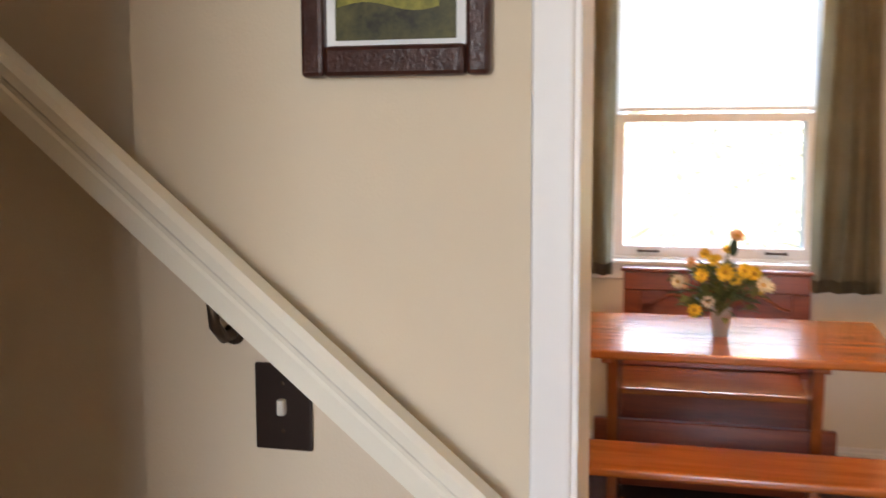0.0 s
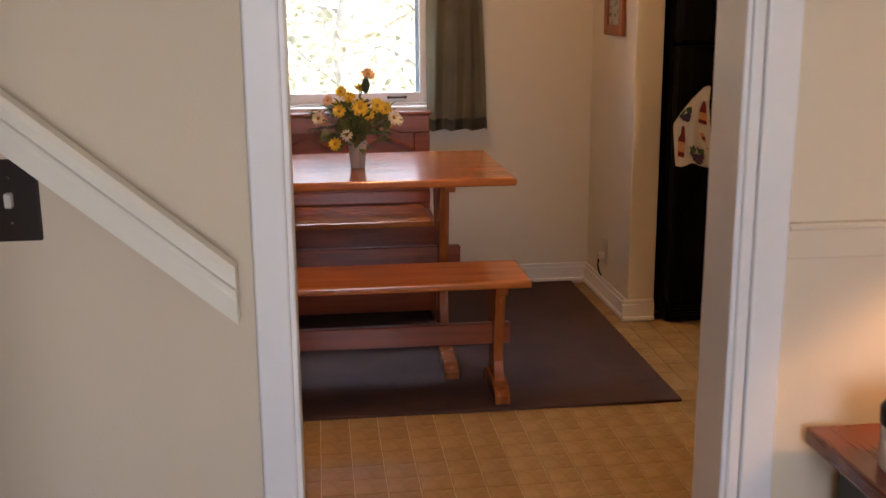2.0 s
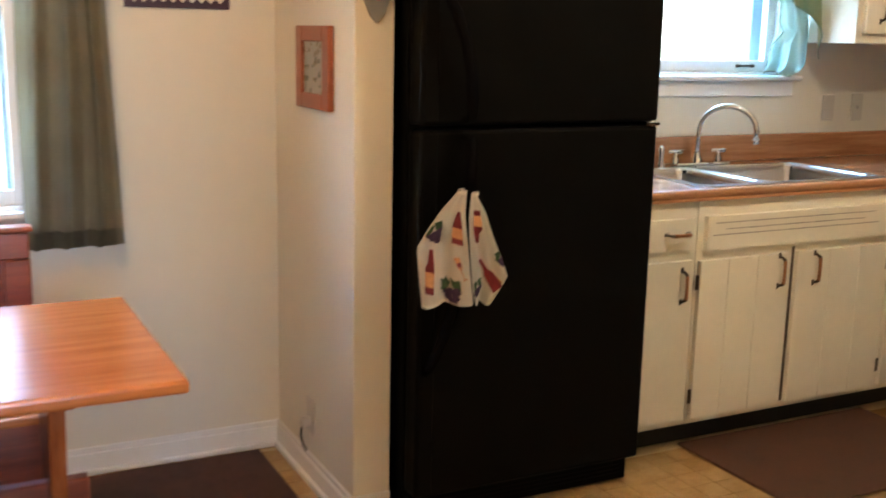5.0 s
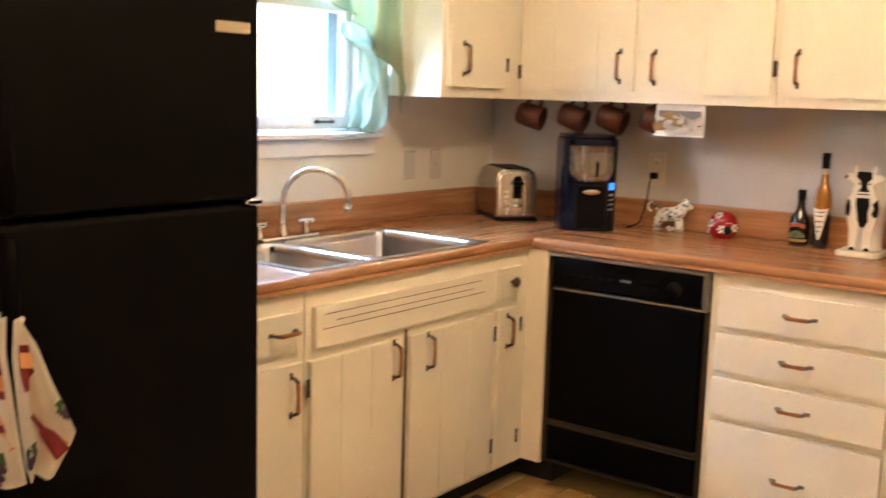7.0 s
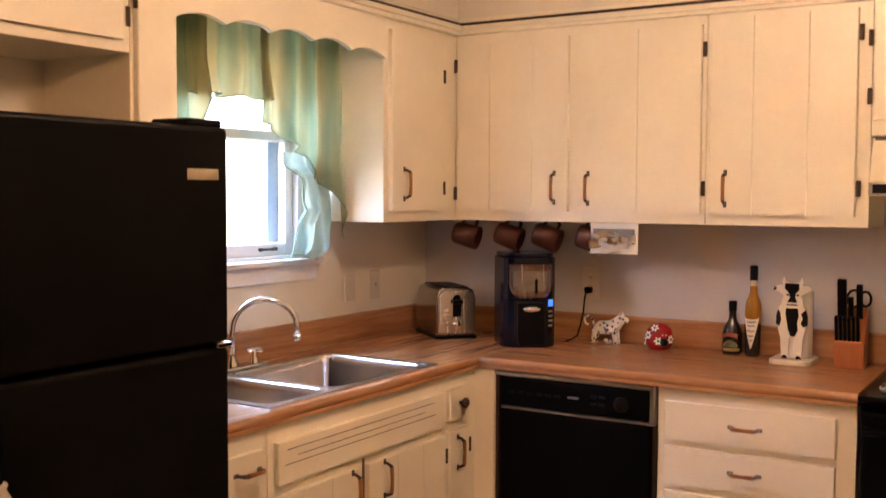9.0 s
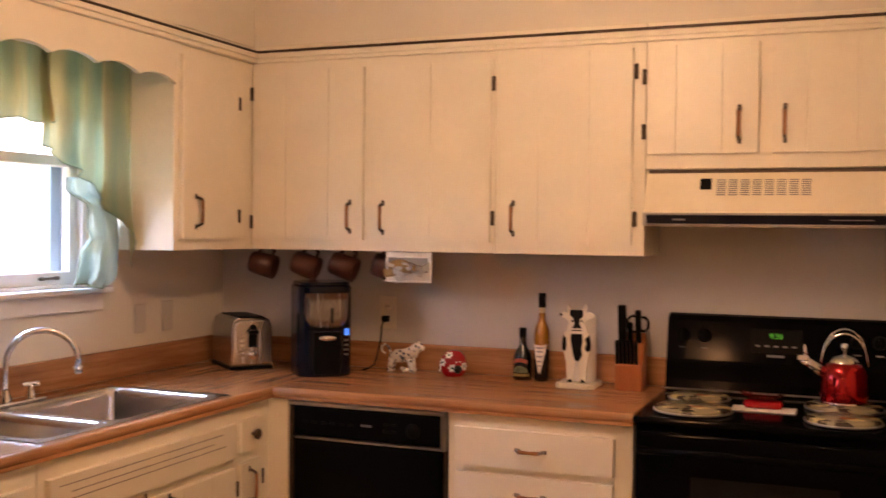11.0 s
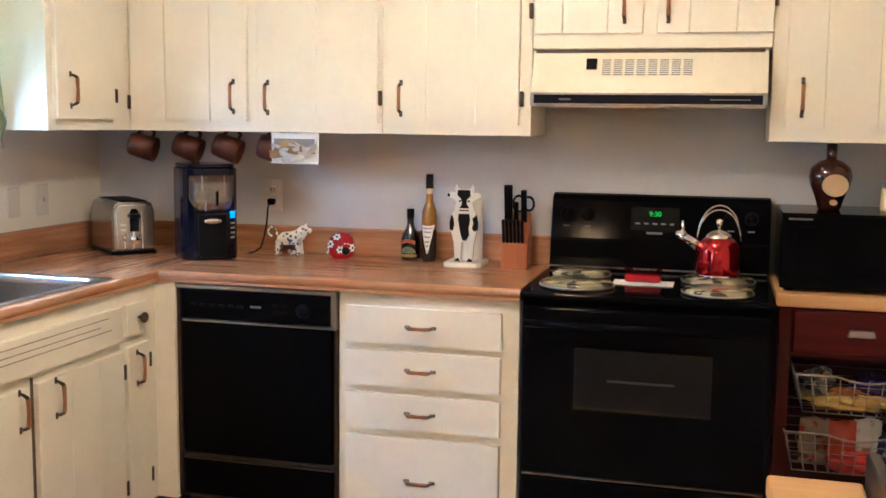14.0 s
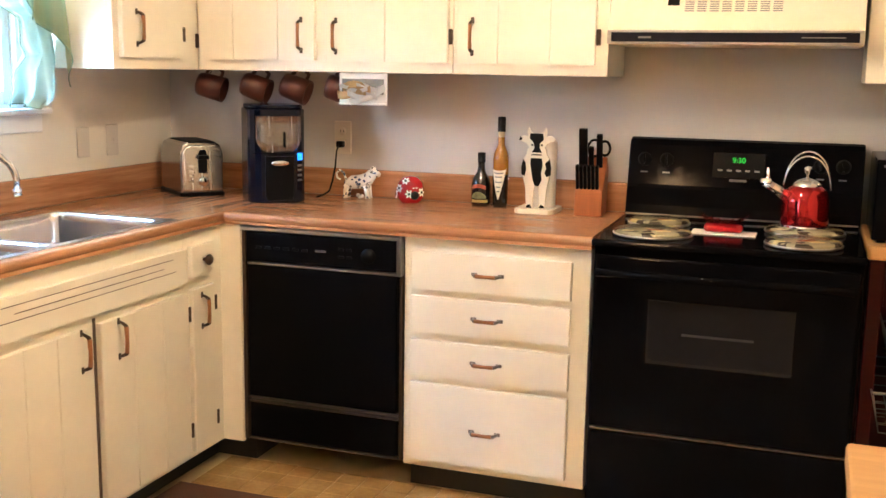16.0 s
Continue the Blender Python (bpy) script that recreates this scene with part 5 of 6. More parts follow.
# bottles
bo = thing("liqueur_bottle", (1.385, -0.075, ZC), "short dark liqueur bottle with a round label", "bottle", "bottles on the worktop")
part("glass", lathe([(0, 0), (0.034, 0), (0.036, 0.01), (0.036, 0.075), (0.031, 0.10), (0.016, 0.125), (0.013, 0.14), (0.013, 0.165)], (1.385, -0.075, ZC), 28), DKGLASS, bo)
part("cap", lathe([(0.0145, 0), (0.0145, 0.035), (0, 0.036)], (1.385, -0.075, ZC + 0.160), 18), BLACKP, bo)
part("label", join(*[sheet(lambda u, v, z0=z0, h=h, w=w: (1.385 + 0.0365 * math.sin((u - 0.5) * w + 0.1), -0.075 - 0.0365 * math.cos((u - 0.5) * w + 0.1), ZC + z0 + h * v), 10, 1) for z0, h, w in ((0.014, 0.010, 1.9),)]), mat("gold_print", (0.42, 0.30, 0.10), 0.4, 0.5), bo)
part("label", sheet(lambda u, v: (1.385 + 0.0366 * math.sin((u - 0.5) * 1.7), -0.075 - 0.0366 * math.cos((u - 0.5) * 1.7), ZC + 0.028 + 0.026 * v * (1 - (2 * u - 1) ** 2 * 0.7)), 14, 2), mat("green_print", (0.13, 0.15, 0.07), 0.5, vary=0.5, scale=60), bo)
part("label", sheet(lambda u, v: (1.385 + 0.0366 * math.sin((u - 0.5) * 1.6), -0.075 - 0.0366 * math.cos((u - 0.5) * 1.6), ZC + 0.060 + 0.014 * v + 0.008 * (1 - (2 * u - 1) ** 2)), 14, 1), mat("red_print", (0.40, 0.10, 0.06), 0.5, vary=0.6, scale=90), bo)
bx, by = 1.462, -0.085
bt = thing("syrup_bottle", (bx, by, ZC), "tall bottle of amber liquid with a cream pointed label", "bottle", "bottles on the worktop")
part("glass", lathe([(0, 0), (0.026, 0), (0.027, 0.01), (0.0285, 0.09), (0.0287, 0.12)], (bx, by, ZC), 24), DKGLASS, bt)
part("liquid", lathe([(0.0287, 0), (0.0287, 0.05), (0.026, 0.075), (0.019, 0.093), (0.0135, 0.108), (0.0125, 0.135)], (bx, by, ZC + 0.12), 24), WHISKY, bt, "amber liquid")
part("neck", lathe([(0.012, 0), (0.0115, 0.03)], (bx, by, ZC + 0.2545), 18), mat("pale_neck_glass", (0.62, 0.50, 0.30), 0.1), bt)
part("cap", lathe([(0.0142, 0), (0.0145, 0.050), (0.012, 0.054), (0, 0.054)], (bx, by, ZC + 0.275), 18), BLACKP, bt)


def on_bottle(u, v, r):
    """A place on the pointed label, u across it and v up it."""
    a = (u - 0.5) * 2.1 * (0.08 + 0.92 * v)
    return (bx + r * math.sin(a), by - r * math.cos(a), ZC + 0.03 + 0.105 * v + 0.006 * v * (2 * u - 1) ** 2)


lab = part("label", sheet(lambda u, v: on_bottle(u, v, 0.0292), 14, 8), mat("cream_label", (0.72, 0.67, 0.55), 0.6, vary=0.15, scale=70), bt)
for v0, u0 in ((0.93, 0.18), (0.80, 0.22), (0.62, 0.16), (0.45, 0.20), (0.30, 0.25)):
    part("print_bar", sheet(lambda u, v, v0=v0, u0=u0: on_bottle(u0 + (1 - 2 * u0) * u, v0 - 0.05 * v, 0.0295), 8, 1), GREY, lab, "grey printed line")

# cow paper-towel holder: one plain painted figure
cwx, cwy = 1.625, -0.14
cowb = thing("paper_towel_holder", (cwx, cwy, ZC), "white wooden paper towel holder cut out as a black-patched cow", "towel holder")
part("base", slab([(cwx - 0.07, cwy - 0.08), (cwx - 0.055, cwy - 0.095), (cwx + 0.055, cwy - 0.095), (cwx + 0.07, cwy - 0.08), (cwx + 0.07, cwy + 0.05), (cwx + 0.055, cwy + 0.065), (cwx - 0.055, cwy + 0.065), (cwx - 0.07, cwy + 0.05)], "z", ZC, ZC + 0.018, 0.003), CREAM, cowb)
half = [(0.0, 0.076), (0.008, 0.072), (0.011, 0.035), (0.010, 0.0), (0.034, 0.0), (0.036, 0.03), (0.038, 0.07), (0.046, 0.10), (0.052, 0.14), (0.046, 0.175), (0.036, 0.19), (0.034, 0.205), (0.028, 0.215), (0.040, 0.228), (0.062, 0.236), (0.064, 0.246), (0.048, 0.255), (0.032, 0.252), (0.036, 0.268), (0.030, 0.284), (0.024, 0.268), (0.012, 0.262), (0, 0.262)]
sil = half + [(-x, z) for x, z in reversed(half[1:-1])]
yy = cwy - 0.062
part("figure", slab([(cwx + x, ZC + 0.018 + z) for x, z in sil], "y", yy, yy + 0.012, 0.0015), CREAM, cowb)


def patch(pts, y=None):
    return slab([(cwx + x, ZC + 0.018 + z) for x, z in pts], "y", (y or yy) - 0.0012, (y or yy) + 0.001)


for spot in (patch([(-0.020, 0.176), (0.020, 0.176), (0.023, 0.150), (0.018, 0.125), (0.021, 0.10), (0.010, 0.078), (-0.004, 0.080), (-0.012, 0.10), (-0.017, 0.13), (-0.022, 0.155)]),
             patch([(-0.024, 0.262), (0.022, 0.262), (0.024, 0.240), (0.012, 0.228), (0.010, 0.212), (0.019, 0.196), (-0.017, 0.196), (-0.008, 0.212), (-0.012, 0.230), (-0.026, 0.244)]),
             patch([(-0.0525, 0.118), (-0.041, 0.112), (-0.036, 0.135), (-0.039, 0.160), (-0.047, 0.172), (-0.0535, 0.145)]),
             patch([(0.0525, 0.118), (0.038, 0.112), (0.030, 0.125), (0.036, 0.142), (0.031, 0.158), (0.047, 0.174), (0.0535, 0.145)]),
             patch([(-0.034, 0.001), (-0.012, 0.001), (-0.020, 0.014), (-0.030, 0.010)]), patch([(0.034, 0.001), (0.012, 0.001), (0.020, 0.014), (0.030, 0.010)]),
             patch([(-0.064, 0.238), (-0.056, 0.236), (-0.052, 0.246), (-0.060, 0.250)]), patch([(-0.018, 0.186), (0.018, 0.186), (0.018, 0.190), (-0.018, 0.190)]),
             patch(ring_of(-0.016, 0.222, 0.004, 8)), patch(ring_of(0.018, 0.222, 0.004, 8))):
    part("patch", spot, BLACKPT, cowb, "black painted patch")
part("paper_roll", lathe([(0.018, 0.0), (0.044, 0.0), (0.045, 0.005), (0.045, 0.228), (0.044, 0.233), (0.018, 0.233)], (cwx + 0.012, cwy - 0.002, ZC + 0.019), 28), PAPER, cowb, "roll of white paper towel")
part("peg", tube([(cwx + 0.012, cwy - 0.002, ZC + 0.02), (cwx + 0.012, cwy - 0.002, ZC + 0.262)], 0.011, 10), CREAM, cowb)

# knife block
kb = thing("knife_block", (1.80, -0.12, ZC), "reddish wooden knife block holding black-handled knives", "knife block")
km = pose(1.807, -0.125, ZC, 0, 0, 4)
part("block", turned(slab([(-0.075, 0.0), (0.06, 0.0), (0.085, 0.15), (0.035, 0.20), (-0.03, 0.13), (-0.075, 0.09)], "x", -0.048, 0.048, 0.004), km), BLOCK, kb)


def knife(x, y, z, ln, w, tiltx):
    return turned(join(box(-w / 2, w / 2, -0.009, 0.009, 0, ln, 0.004, 2), box(-w / 2 - 0.001, w / 2 + 0.001, -0.010, 0.010, -0.006, 0.004, 0.001)), km @ pose(x, y, z, tiltx, 0, 0))


for i in range(6):
    part("knife_handle", knife(-0.040 + i * 0.0135, -0.058, 0.085, 0.10, 0.0115, 20), BLACKP, kb)
for x, y, z, ln, w in ((-0.030, -0.005, 0.155, 0.15, 0.030), (-0.004, 0.005, 0.165, 0.075, 0.018), (0.024, 0.01, 0.17, 0.115, 0.021)):
    part("knife_handle", knife(x, y, z, ln, w, 14), BLACKP, kb)
part("scissors", turned(join(tube([(0.022 * math.cos(a * 0.524), 0, 0.03 * math.sin(a * 0.524)) for a in range(12)], 0.005, 6, True), turned(tube([(0.018 * math.cos(a * 0.524), 0, 0.026 * math.sin(a * 0.524)) for a in range(12)], 0.005, 6, True), pose(0.036, 0, 0.0)), box(0.008, 0.022, -0.003, 0.003, -0.07, -0.022, 0.001)), km @ pose(0.006, -0.002, 0.232, 10, 0, 0)), BLACKP, kb, "black scissor handles")

# mugs hanging under the wall cabinet
for i, (x, y, tip) in enumerate(((0.335, -0.215, 104), (0.530, -0.215, 109), (0.697, -0.215, 109), (0.880, -0.215, 106))):
    mg = thing("mug", (x, y, 1.33), "brown stoneware mug hanging from a hook under the cabinet", "mug", "hanging mugs")
    m = pose(x, y, 1.33, 0, 0, (12, 10, 8, 15)[i]) @ pose(0, 0, 0, 0, tip, 0) @ pose(0, 0, 0.05) @ Matrix.Scale(1.2, 4)
    part("cup", turned(lathe([(0, -0.085), (0.034, -0.085), (0.038, -0.075), (0.0405, 0.0), (0.0375, 0.0), (0.035, -0.074), (0, -0.078)], seg=24), m), MUG, mg)
    part("handle", turned(tube([(-0.037, 0, -0.018), (-0.055, 0, -0.016), (-0.064, 0, -0.032), (-0.062, 0, -0.05), (-0.05, 0, -0.064), (-0.036, 0, -0.066)], 0.006, 8), m), MUG, mg)
    solid("cup_hook", tube([(x, y, UZ + 0.002), (x, y, 1.386), (x - 0.012, y, 1.378), (x - 0.010, y, 1.366), (x + 0.002, y, 1.363)], 0.0022, 6), BRONZE, "small dark cup hook under the wall cabinet", "hook", "cup hooks")
# paper rack under the cabinet
nr = thing("napkin_rack", (1.0, -0.29, 1.28), "grey and white rack stuffed with crumpled papers under the cabinet", "rack")
part("back", join(box(0.91, 1.095, -0.288, -0.283, 1.285, 1.3925, 0.001), box(0.91, 1.095, -0.302, -0.288, 1.280, 1.286, 0.001)), PAPER, nr)
part("card", box(0.922, 1.083, -0.293, -0.2885, 1.318, 1.372, 0.001), GREY, nr, "dark grey card")
rnd = random.Random(5)
for i in range(8):
    a, b, c = rnd.uniform(0.965, 1.045), rnd.uniform(1.300, 1.348), rnd.uniform(0.012, 0.03)
    part("paper", sheet(lambda u, v, a=a, b=b, c=c, k=i: (a + (u - 0.5) * 0.11, -0.299 - 0.006 * math.sin(u * 7 + k) - 0.006 * v - k * 0.0015, b + (v - 0.5) * c + 0.009 * math.sin(u * 5 + 2 * k)), 10, 4, 0.0008), (PAPER, PAPER, TAN, WHITE)[i % 4], nr)

# ---- microwave cart ----
ct = thing("microwave_cart", (2.95, -0.28, 0), "dark red wooden cart with a maple top and wire baskets", "cart")
part("top", box(2.70, 3.185, -0.505, -0.03, 0.882, 0.924, 0.005, 2), MAPLE, ct, "maple top")
for x in (2.712, 3.135):
    for y in (-0.495, -0.075):
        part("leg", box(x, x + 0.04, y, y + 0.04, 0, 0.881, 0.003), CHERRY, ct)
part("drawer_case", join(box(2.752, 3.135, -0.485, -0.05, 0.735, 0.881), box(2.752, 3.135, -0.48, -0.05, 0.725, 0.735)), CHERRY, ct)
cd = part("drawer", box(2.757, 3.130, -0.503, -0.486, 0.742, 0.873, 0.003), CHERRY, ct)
part("handle", turned(slab([(-0.042, 0), (0.042, 0), (0.036, 0.022), (-0.036, 0.022)], "y", -0.020, 0, 0.004), pose(2.955, -0.5035, 0.80)), STEEL, cd, "steel cup pull")
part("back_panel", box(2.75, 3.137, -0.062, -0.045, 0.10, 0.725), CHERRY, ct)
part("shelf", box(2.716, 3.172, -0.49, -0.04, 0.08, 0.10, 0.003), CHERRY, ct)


def basket(x0, z0, z1, inset):
    """A wire basket: a thick dipped rim with single wires under it."""
    x1, y0, y1 = x0 + 0.35, -0.525, -0.09
    n = 24
    rim = [(x0 + (x1 - x0) * k / n, y0, z1 - 0.016 * math.sin(math.pi * min(1, max(0, (k / n - 0.35) / 0.5)))) for k in range(n + 1)] + [(x1, y1, z1), (x0, y1, z1)]
    b = part("wire_basket", tube(rim, 0.0034, 6, True), STEEL, ct, "chrome wire basket")
    for k in range(4):
        s = k / 4
        z, i = z0 + (z1 - z0) * s, inset * (1 - s)
        part("wire", tube([(x0 + i, y0 + i, z), (x1 - i, y0 + i, z), (x1 - i, y1, z), (x0 + i, y1, z)], 0.0022, 5, True), STEEL, b)
    for k in range(9):
        x = x0 + inset + (x1 - x0 - 2 * inset) * k / 8
        part("wire", tube([(x + (k - 4) * inset / 5, y0, z1 - 0.006), (x, y0 + inset, z0), (x, y1, z0)], 0.0018, 5), STEEL, b)
    for k in range(6):
        y = y0 + inset + (y1 - y0 - inset) * k / 5
        part("wire", tube([(x0, y, z1), (x0 + inset, y, z0), (x1 - inset, y, z0), (x1, y, z1)], 0.0018, 5), STEEL, b)
    return b


def packet(x, y, z, w, d, h, seed, material, name, label):
    rn = random.Random(seed)
    p = [rn.uniform(0, 6) for _ in range(4)]

    def f(u, v):
        a, b = u * 2 * math.pi, (v - 0.5) * math.pi
        k = 1 + 0.22 * math.sin(3 * a + p[0]) * math.cos(b) + 0.16 * math.sin(5 * a + 7 * b + p[1]) + 0.12 * math.sin(11 * a - 9 * b + p[3])
        return (x + w * k * math.cos(a) * math.cos(b) ** 0.6, y + d * k * math.sin(a) * math.cos(b) ** 0.6, z + h * (math.sin(b) * (1 + 0.25 * math.sin(4 * a + p[2]) + 0.2 * math.sin(9 * a + p[1])) + 1))
    return solid(name, sheet(f, 34, 18), material, label, "package", "cart packages")


basket(2.768, 0.552, 0.676, 0.03)
basket(2.745, 0.362, 0.492, 0.03)
YEL = spotted("yellow_bag", (0.55, 0.36, 0.09), ((0.62, 0.48, 0.16), (0.42, 0.25, 0.05)), 30, 0.4, 0.5)
packet(2.945, -0.41, 0.556, 0.145, 0.085, 0.022, 1, YEL, "bread_bag", "yellow bag of bread in the wire basket")
packet(2.85, -0.40, 0.585, 0.045, 0.05, 0.040, 2, spotted("blue_print_bag", (0.16, 0.17, 0.17), ((0.03, 0.05, 0.09), (0.34, 0.30, 0.22)), 40), "snack_bag", "crumpled blue printed snack bag in the basket")
packet(3.01, -0.37, 0.585, 0.06, 0.06, 0.032, 3, mat("purple_foil", (0.05, 0.025, 0.13), 0.3, 0.2, vary=0.3, scale=30), "snack_bag", "purple foil bag in the basket")
packet(2.935, -0.42, 0.585, 0.065, 0.03, 0.014, 4, mat("orange_wrap", (0.30, 0.09, 0.02), 0.4, vary=0.3, scale=30), "fruit_pack", "orange wrapped pack in the basket")


def pouch(x, y, z, w, h, lean, turn, seed, material, label):
    """A flat bag standing on end: sealed top and bottom, belly crumpled."""
    rn = random.Random(seed)
    p = [rn.uniform(0, 6) for _ in range(3)]

    def side(s):
        def f(u, v):
            belly = 0.020 * math.sin(math.pi * u) * math.sin(math.pi * v) ** 0.7
            return ((u - 0.5) * w, s * (belly + 0.0007) + 0.003 * math.sin(9 * u + 6 * v + p[0]) + 0.002 * math.sin(21 * v + p[1]), h * v + 0.004 * math.sin(7 * u + p[2]))
        return f
    return solid("crisp_bag", turned(join(sheet(side(1), 14, 14), sheet(side(-1), 14, 14)), pose(x, y, z, lean, 0, turn)), material, label, "package", "cart packages")


REDW = spotted("red_white_bag", (0.22, 0.17, 0.13), ((0.25, 0.03, 0.02), (0.06, 0.02, 0.02)), 32)
pouch(2.840, -0.41, 0.368, 0.09, 0.15, 6, 8, 5, REDW, "dark red and white bag in the lower basket")
pouch(2.925, -0.43, 0.368, 0.085, 0.145, -5, -6, 6, mat("orange_red_bag", (0.42, 0.06, 0.018), 0.35, vary=0.3, scale=25), "orange red bag in the lower basket")
pouch(3.005, -0.42, 0.368, 0.085, 0.155, -4, 10, 7, spotted("white_wrap", (0.56, 0.53, 0.45), ((0.30, 0.20, 0.12), (0.45, 0.40, 0.30)), 22, 0.3), "white printed bag in the lower basket")
packet(2.96, -0.475, 0.366, 0.085, 0.018, 0.028, 8, mat("red_foil", (0.34, 0.03, 0.025), 0.3, 0.2, vary=0.4, scale=40), "snack_bag", "flat red bag lying in the lower basket")
packet(3.06, -0.40, 0.366, 0.03, 0.05, 0.045, 9, mat("dark_blue_foil", (0.03, 0.035, 0.09), 0.3, 0.2, vary=0.4, scale=40), "snack_bag", "dark blue bag in the lower basket")

mw = thing("microwave", (2.94, -0.27, 0.925), "black countertop microwave oven", "microwave")
part("body", box(2.712, 3.178, -0.445, -0.06, 0.932, 1.170, 0.006, 2), BLACK, mw)
for x in (2.74, 3.15):
    for y in (-0.42, -0.09):
        part("foot", box(x - 0.012, x + 0.012, y - 0.012, y + 0.012, 0.9245, 0.933), BLACKP, mw)
md = part("door", box(2.714, 3.075, -0.462, -0.446, 0.936, 1.166, 0.005, 2), BLACK, mw)
part("door_window", box(2.76, 3.03, -0.4635, -0.4615, 0.975, 1.13, 0.001), BLACK, md, "smoked glass window")
part("print_bar", box(2.73, 2.80, -0.4635, -0.4618, 1.150, 1.156), BUTTON, md, "pale printed mark")
part("control_panel", box(3.078, 3.176, -0.460, -0.446, 0.936, 1.166, 0.004, 2), BLACKP, mw)

jx, jy = 2.865, -0.25
jg = thing("jug_bottle", (jx, jy, 1.171), "round-shouldered brown glass bottle with a tan oval label", "bottle")
part("glass", lathe([(0, 0), (0.034, 0), (0.037, 0.008), (0.045, 0.035), (0.062, 0.075), (0.068, 0.105), (0.062, 0.135), (0.040, 0.155), (0.017, 0.163), (0.015, 0.18)], (jx, jy, 1.1712), 32), BROWNG, jg)
part("cap", lathe([(0.017, 0), (0.017, 0.04), (0, 0.041)], (jx, jy, 1.345), 18), BROWNG, jg)
part("label", slab([(jx + 0.010 + 0.040 * math.cos(a * 0.349), 1.252 + 0.036 * math.sin(a * 0.349)) for a in range(18)], "y", jy - 0.0702, jy - 0.055), TAN, jg, "tan oval paper label")
part("label", slab([(jx + 0.008 + 0.012 * math.cos(a * 0.524), 1.196 + 0.009 * math.sin(a * 0.524)) for a in range(12)], "y", jy - 0.052, jy - 0.035), TAN, jg, "small tan label")
cj = thing("candle_jar", (3.065, -0.25, 1.171), "cream candle in a glass jar with a metal lid", "candle")
part("jar", lathe([(0, 0), (0.042, 0), (0.044, 0.006), (0.044, 0.07), (0.040, 0.074)], (3.065, -0.25, 1.1712), 26), WAX, cj)
part("lid", lathe([(0.043, 0), (0.044, 0.014), (0, 0.016)], (3.065, -0.25, 1.246), 26), STEEL, cj, "metal lid")
part("label", sheet(lambda u, v: (3.065 + 0.0448 * math.sin((u - 0.5) * 1.5), -0.25 - 0.0448 * math.cos((u - 0.5) * 1.5), 1.19 + 0.04 * v), 10, 1), mat("red_print_label", (0.55, 0.30, 0.22), 0.6, vary=0.5, scale=80), cj)

# butcher's cart in front of the range
bc = thing("island_cart", (2.88, -2.5, 0), "small kitchen cart with a pale wooden top and dark tray", "cart")
part("top", box(2.607, 2.748, -2.86, -2.212, 0.865, 0.90, 0.006, 2), MAPLE, bc, "pale maple board")
part("tray", join(box(2.752, 2.772, -2.86, -2.20, 0.865, 0.945, 0.003), box(2.772, 3.12, -2.86, -2.20, 0.862, 0.875), box(3.12, 3.14, -2.86, -2.20, 0.865, 0.945, 0.003), box(2.772, 3.12, -2.22, -2.20, 0.875, 0.945, 0.003), box(2.772, 3.12, -2.86, -2.84, 0.875, 0.945, 0.003)), DKBROWN, bc, "dark brown tray")
for x in (2.64, 3.08):
    for y in (-2.82, -2.28):
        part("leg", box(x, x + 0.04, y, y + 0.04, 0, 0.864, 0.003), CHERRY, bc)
part("shelf", box(2.665, 3.115, -2.815, -2.245, 0.25, 0.27, 0.003), MAPLE, bc)

# ceiling fixtures
x, y = 1.74, -1.72
cl = thing("ceiling_light", (x, y, 2.4), "round ceiling light with a metal pan", "ceiling light")
part("pan", lathe([(0.16, 0.0), (0.16, 0.02), (0.05, 0.024), (0, 0.024)], (x, y, 2.414), 32), BRONZE, cl)
part("stem", tube([(x, y, 2.36), (x, y, 2.414)], 0.012), BRONZE, cl)
# unseen dome, added to block the dining lamp's glow on the ceiling
x, y = 1.6, -4.0
cl = thing("fill_lamp_dome", (x, y, 2.4), "added metal dome that keeps the dining fill lamp off the ceiling", "ceiling light")
part("shade", lathe([(0.21, 0.0), (0.205, 0.02), (0.17, 0.085), (0.10, 0.13), (0.03, 0.145), (0.03, 0.14), (0.097, 0.125), (0.165, 0.08), (0.20, 0.018), (0.206, 0.0), (0.21, 0.0)], (x, y, 2.15), 36), BRONZE, cl)
part("stem", tube([(x, y, 2.29), (x, y, 2.44)], 0.008), BRONZE, cl)

# ---- dining corner ----
tb = thing("trestle_table", (1.035, -4.165, 0), "honey pine trestle table with a glossy top", "table")
part("tabletop", box(0.655, 1.365, -4.71, -3.62, 0.708, 0.736, 0.008, 3), PINE, tb)


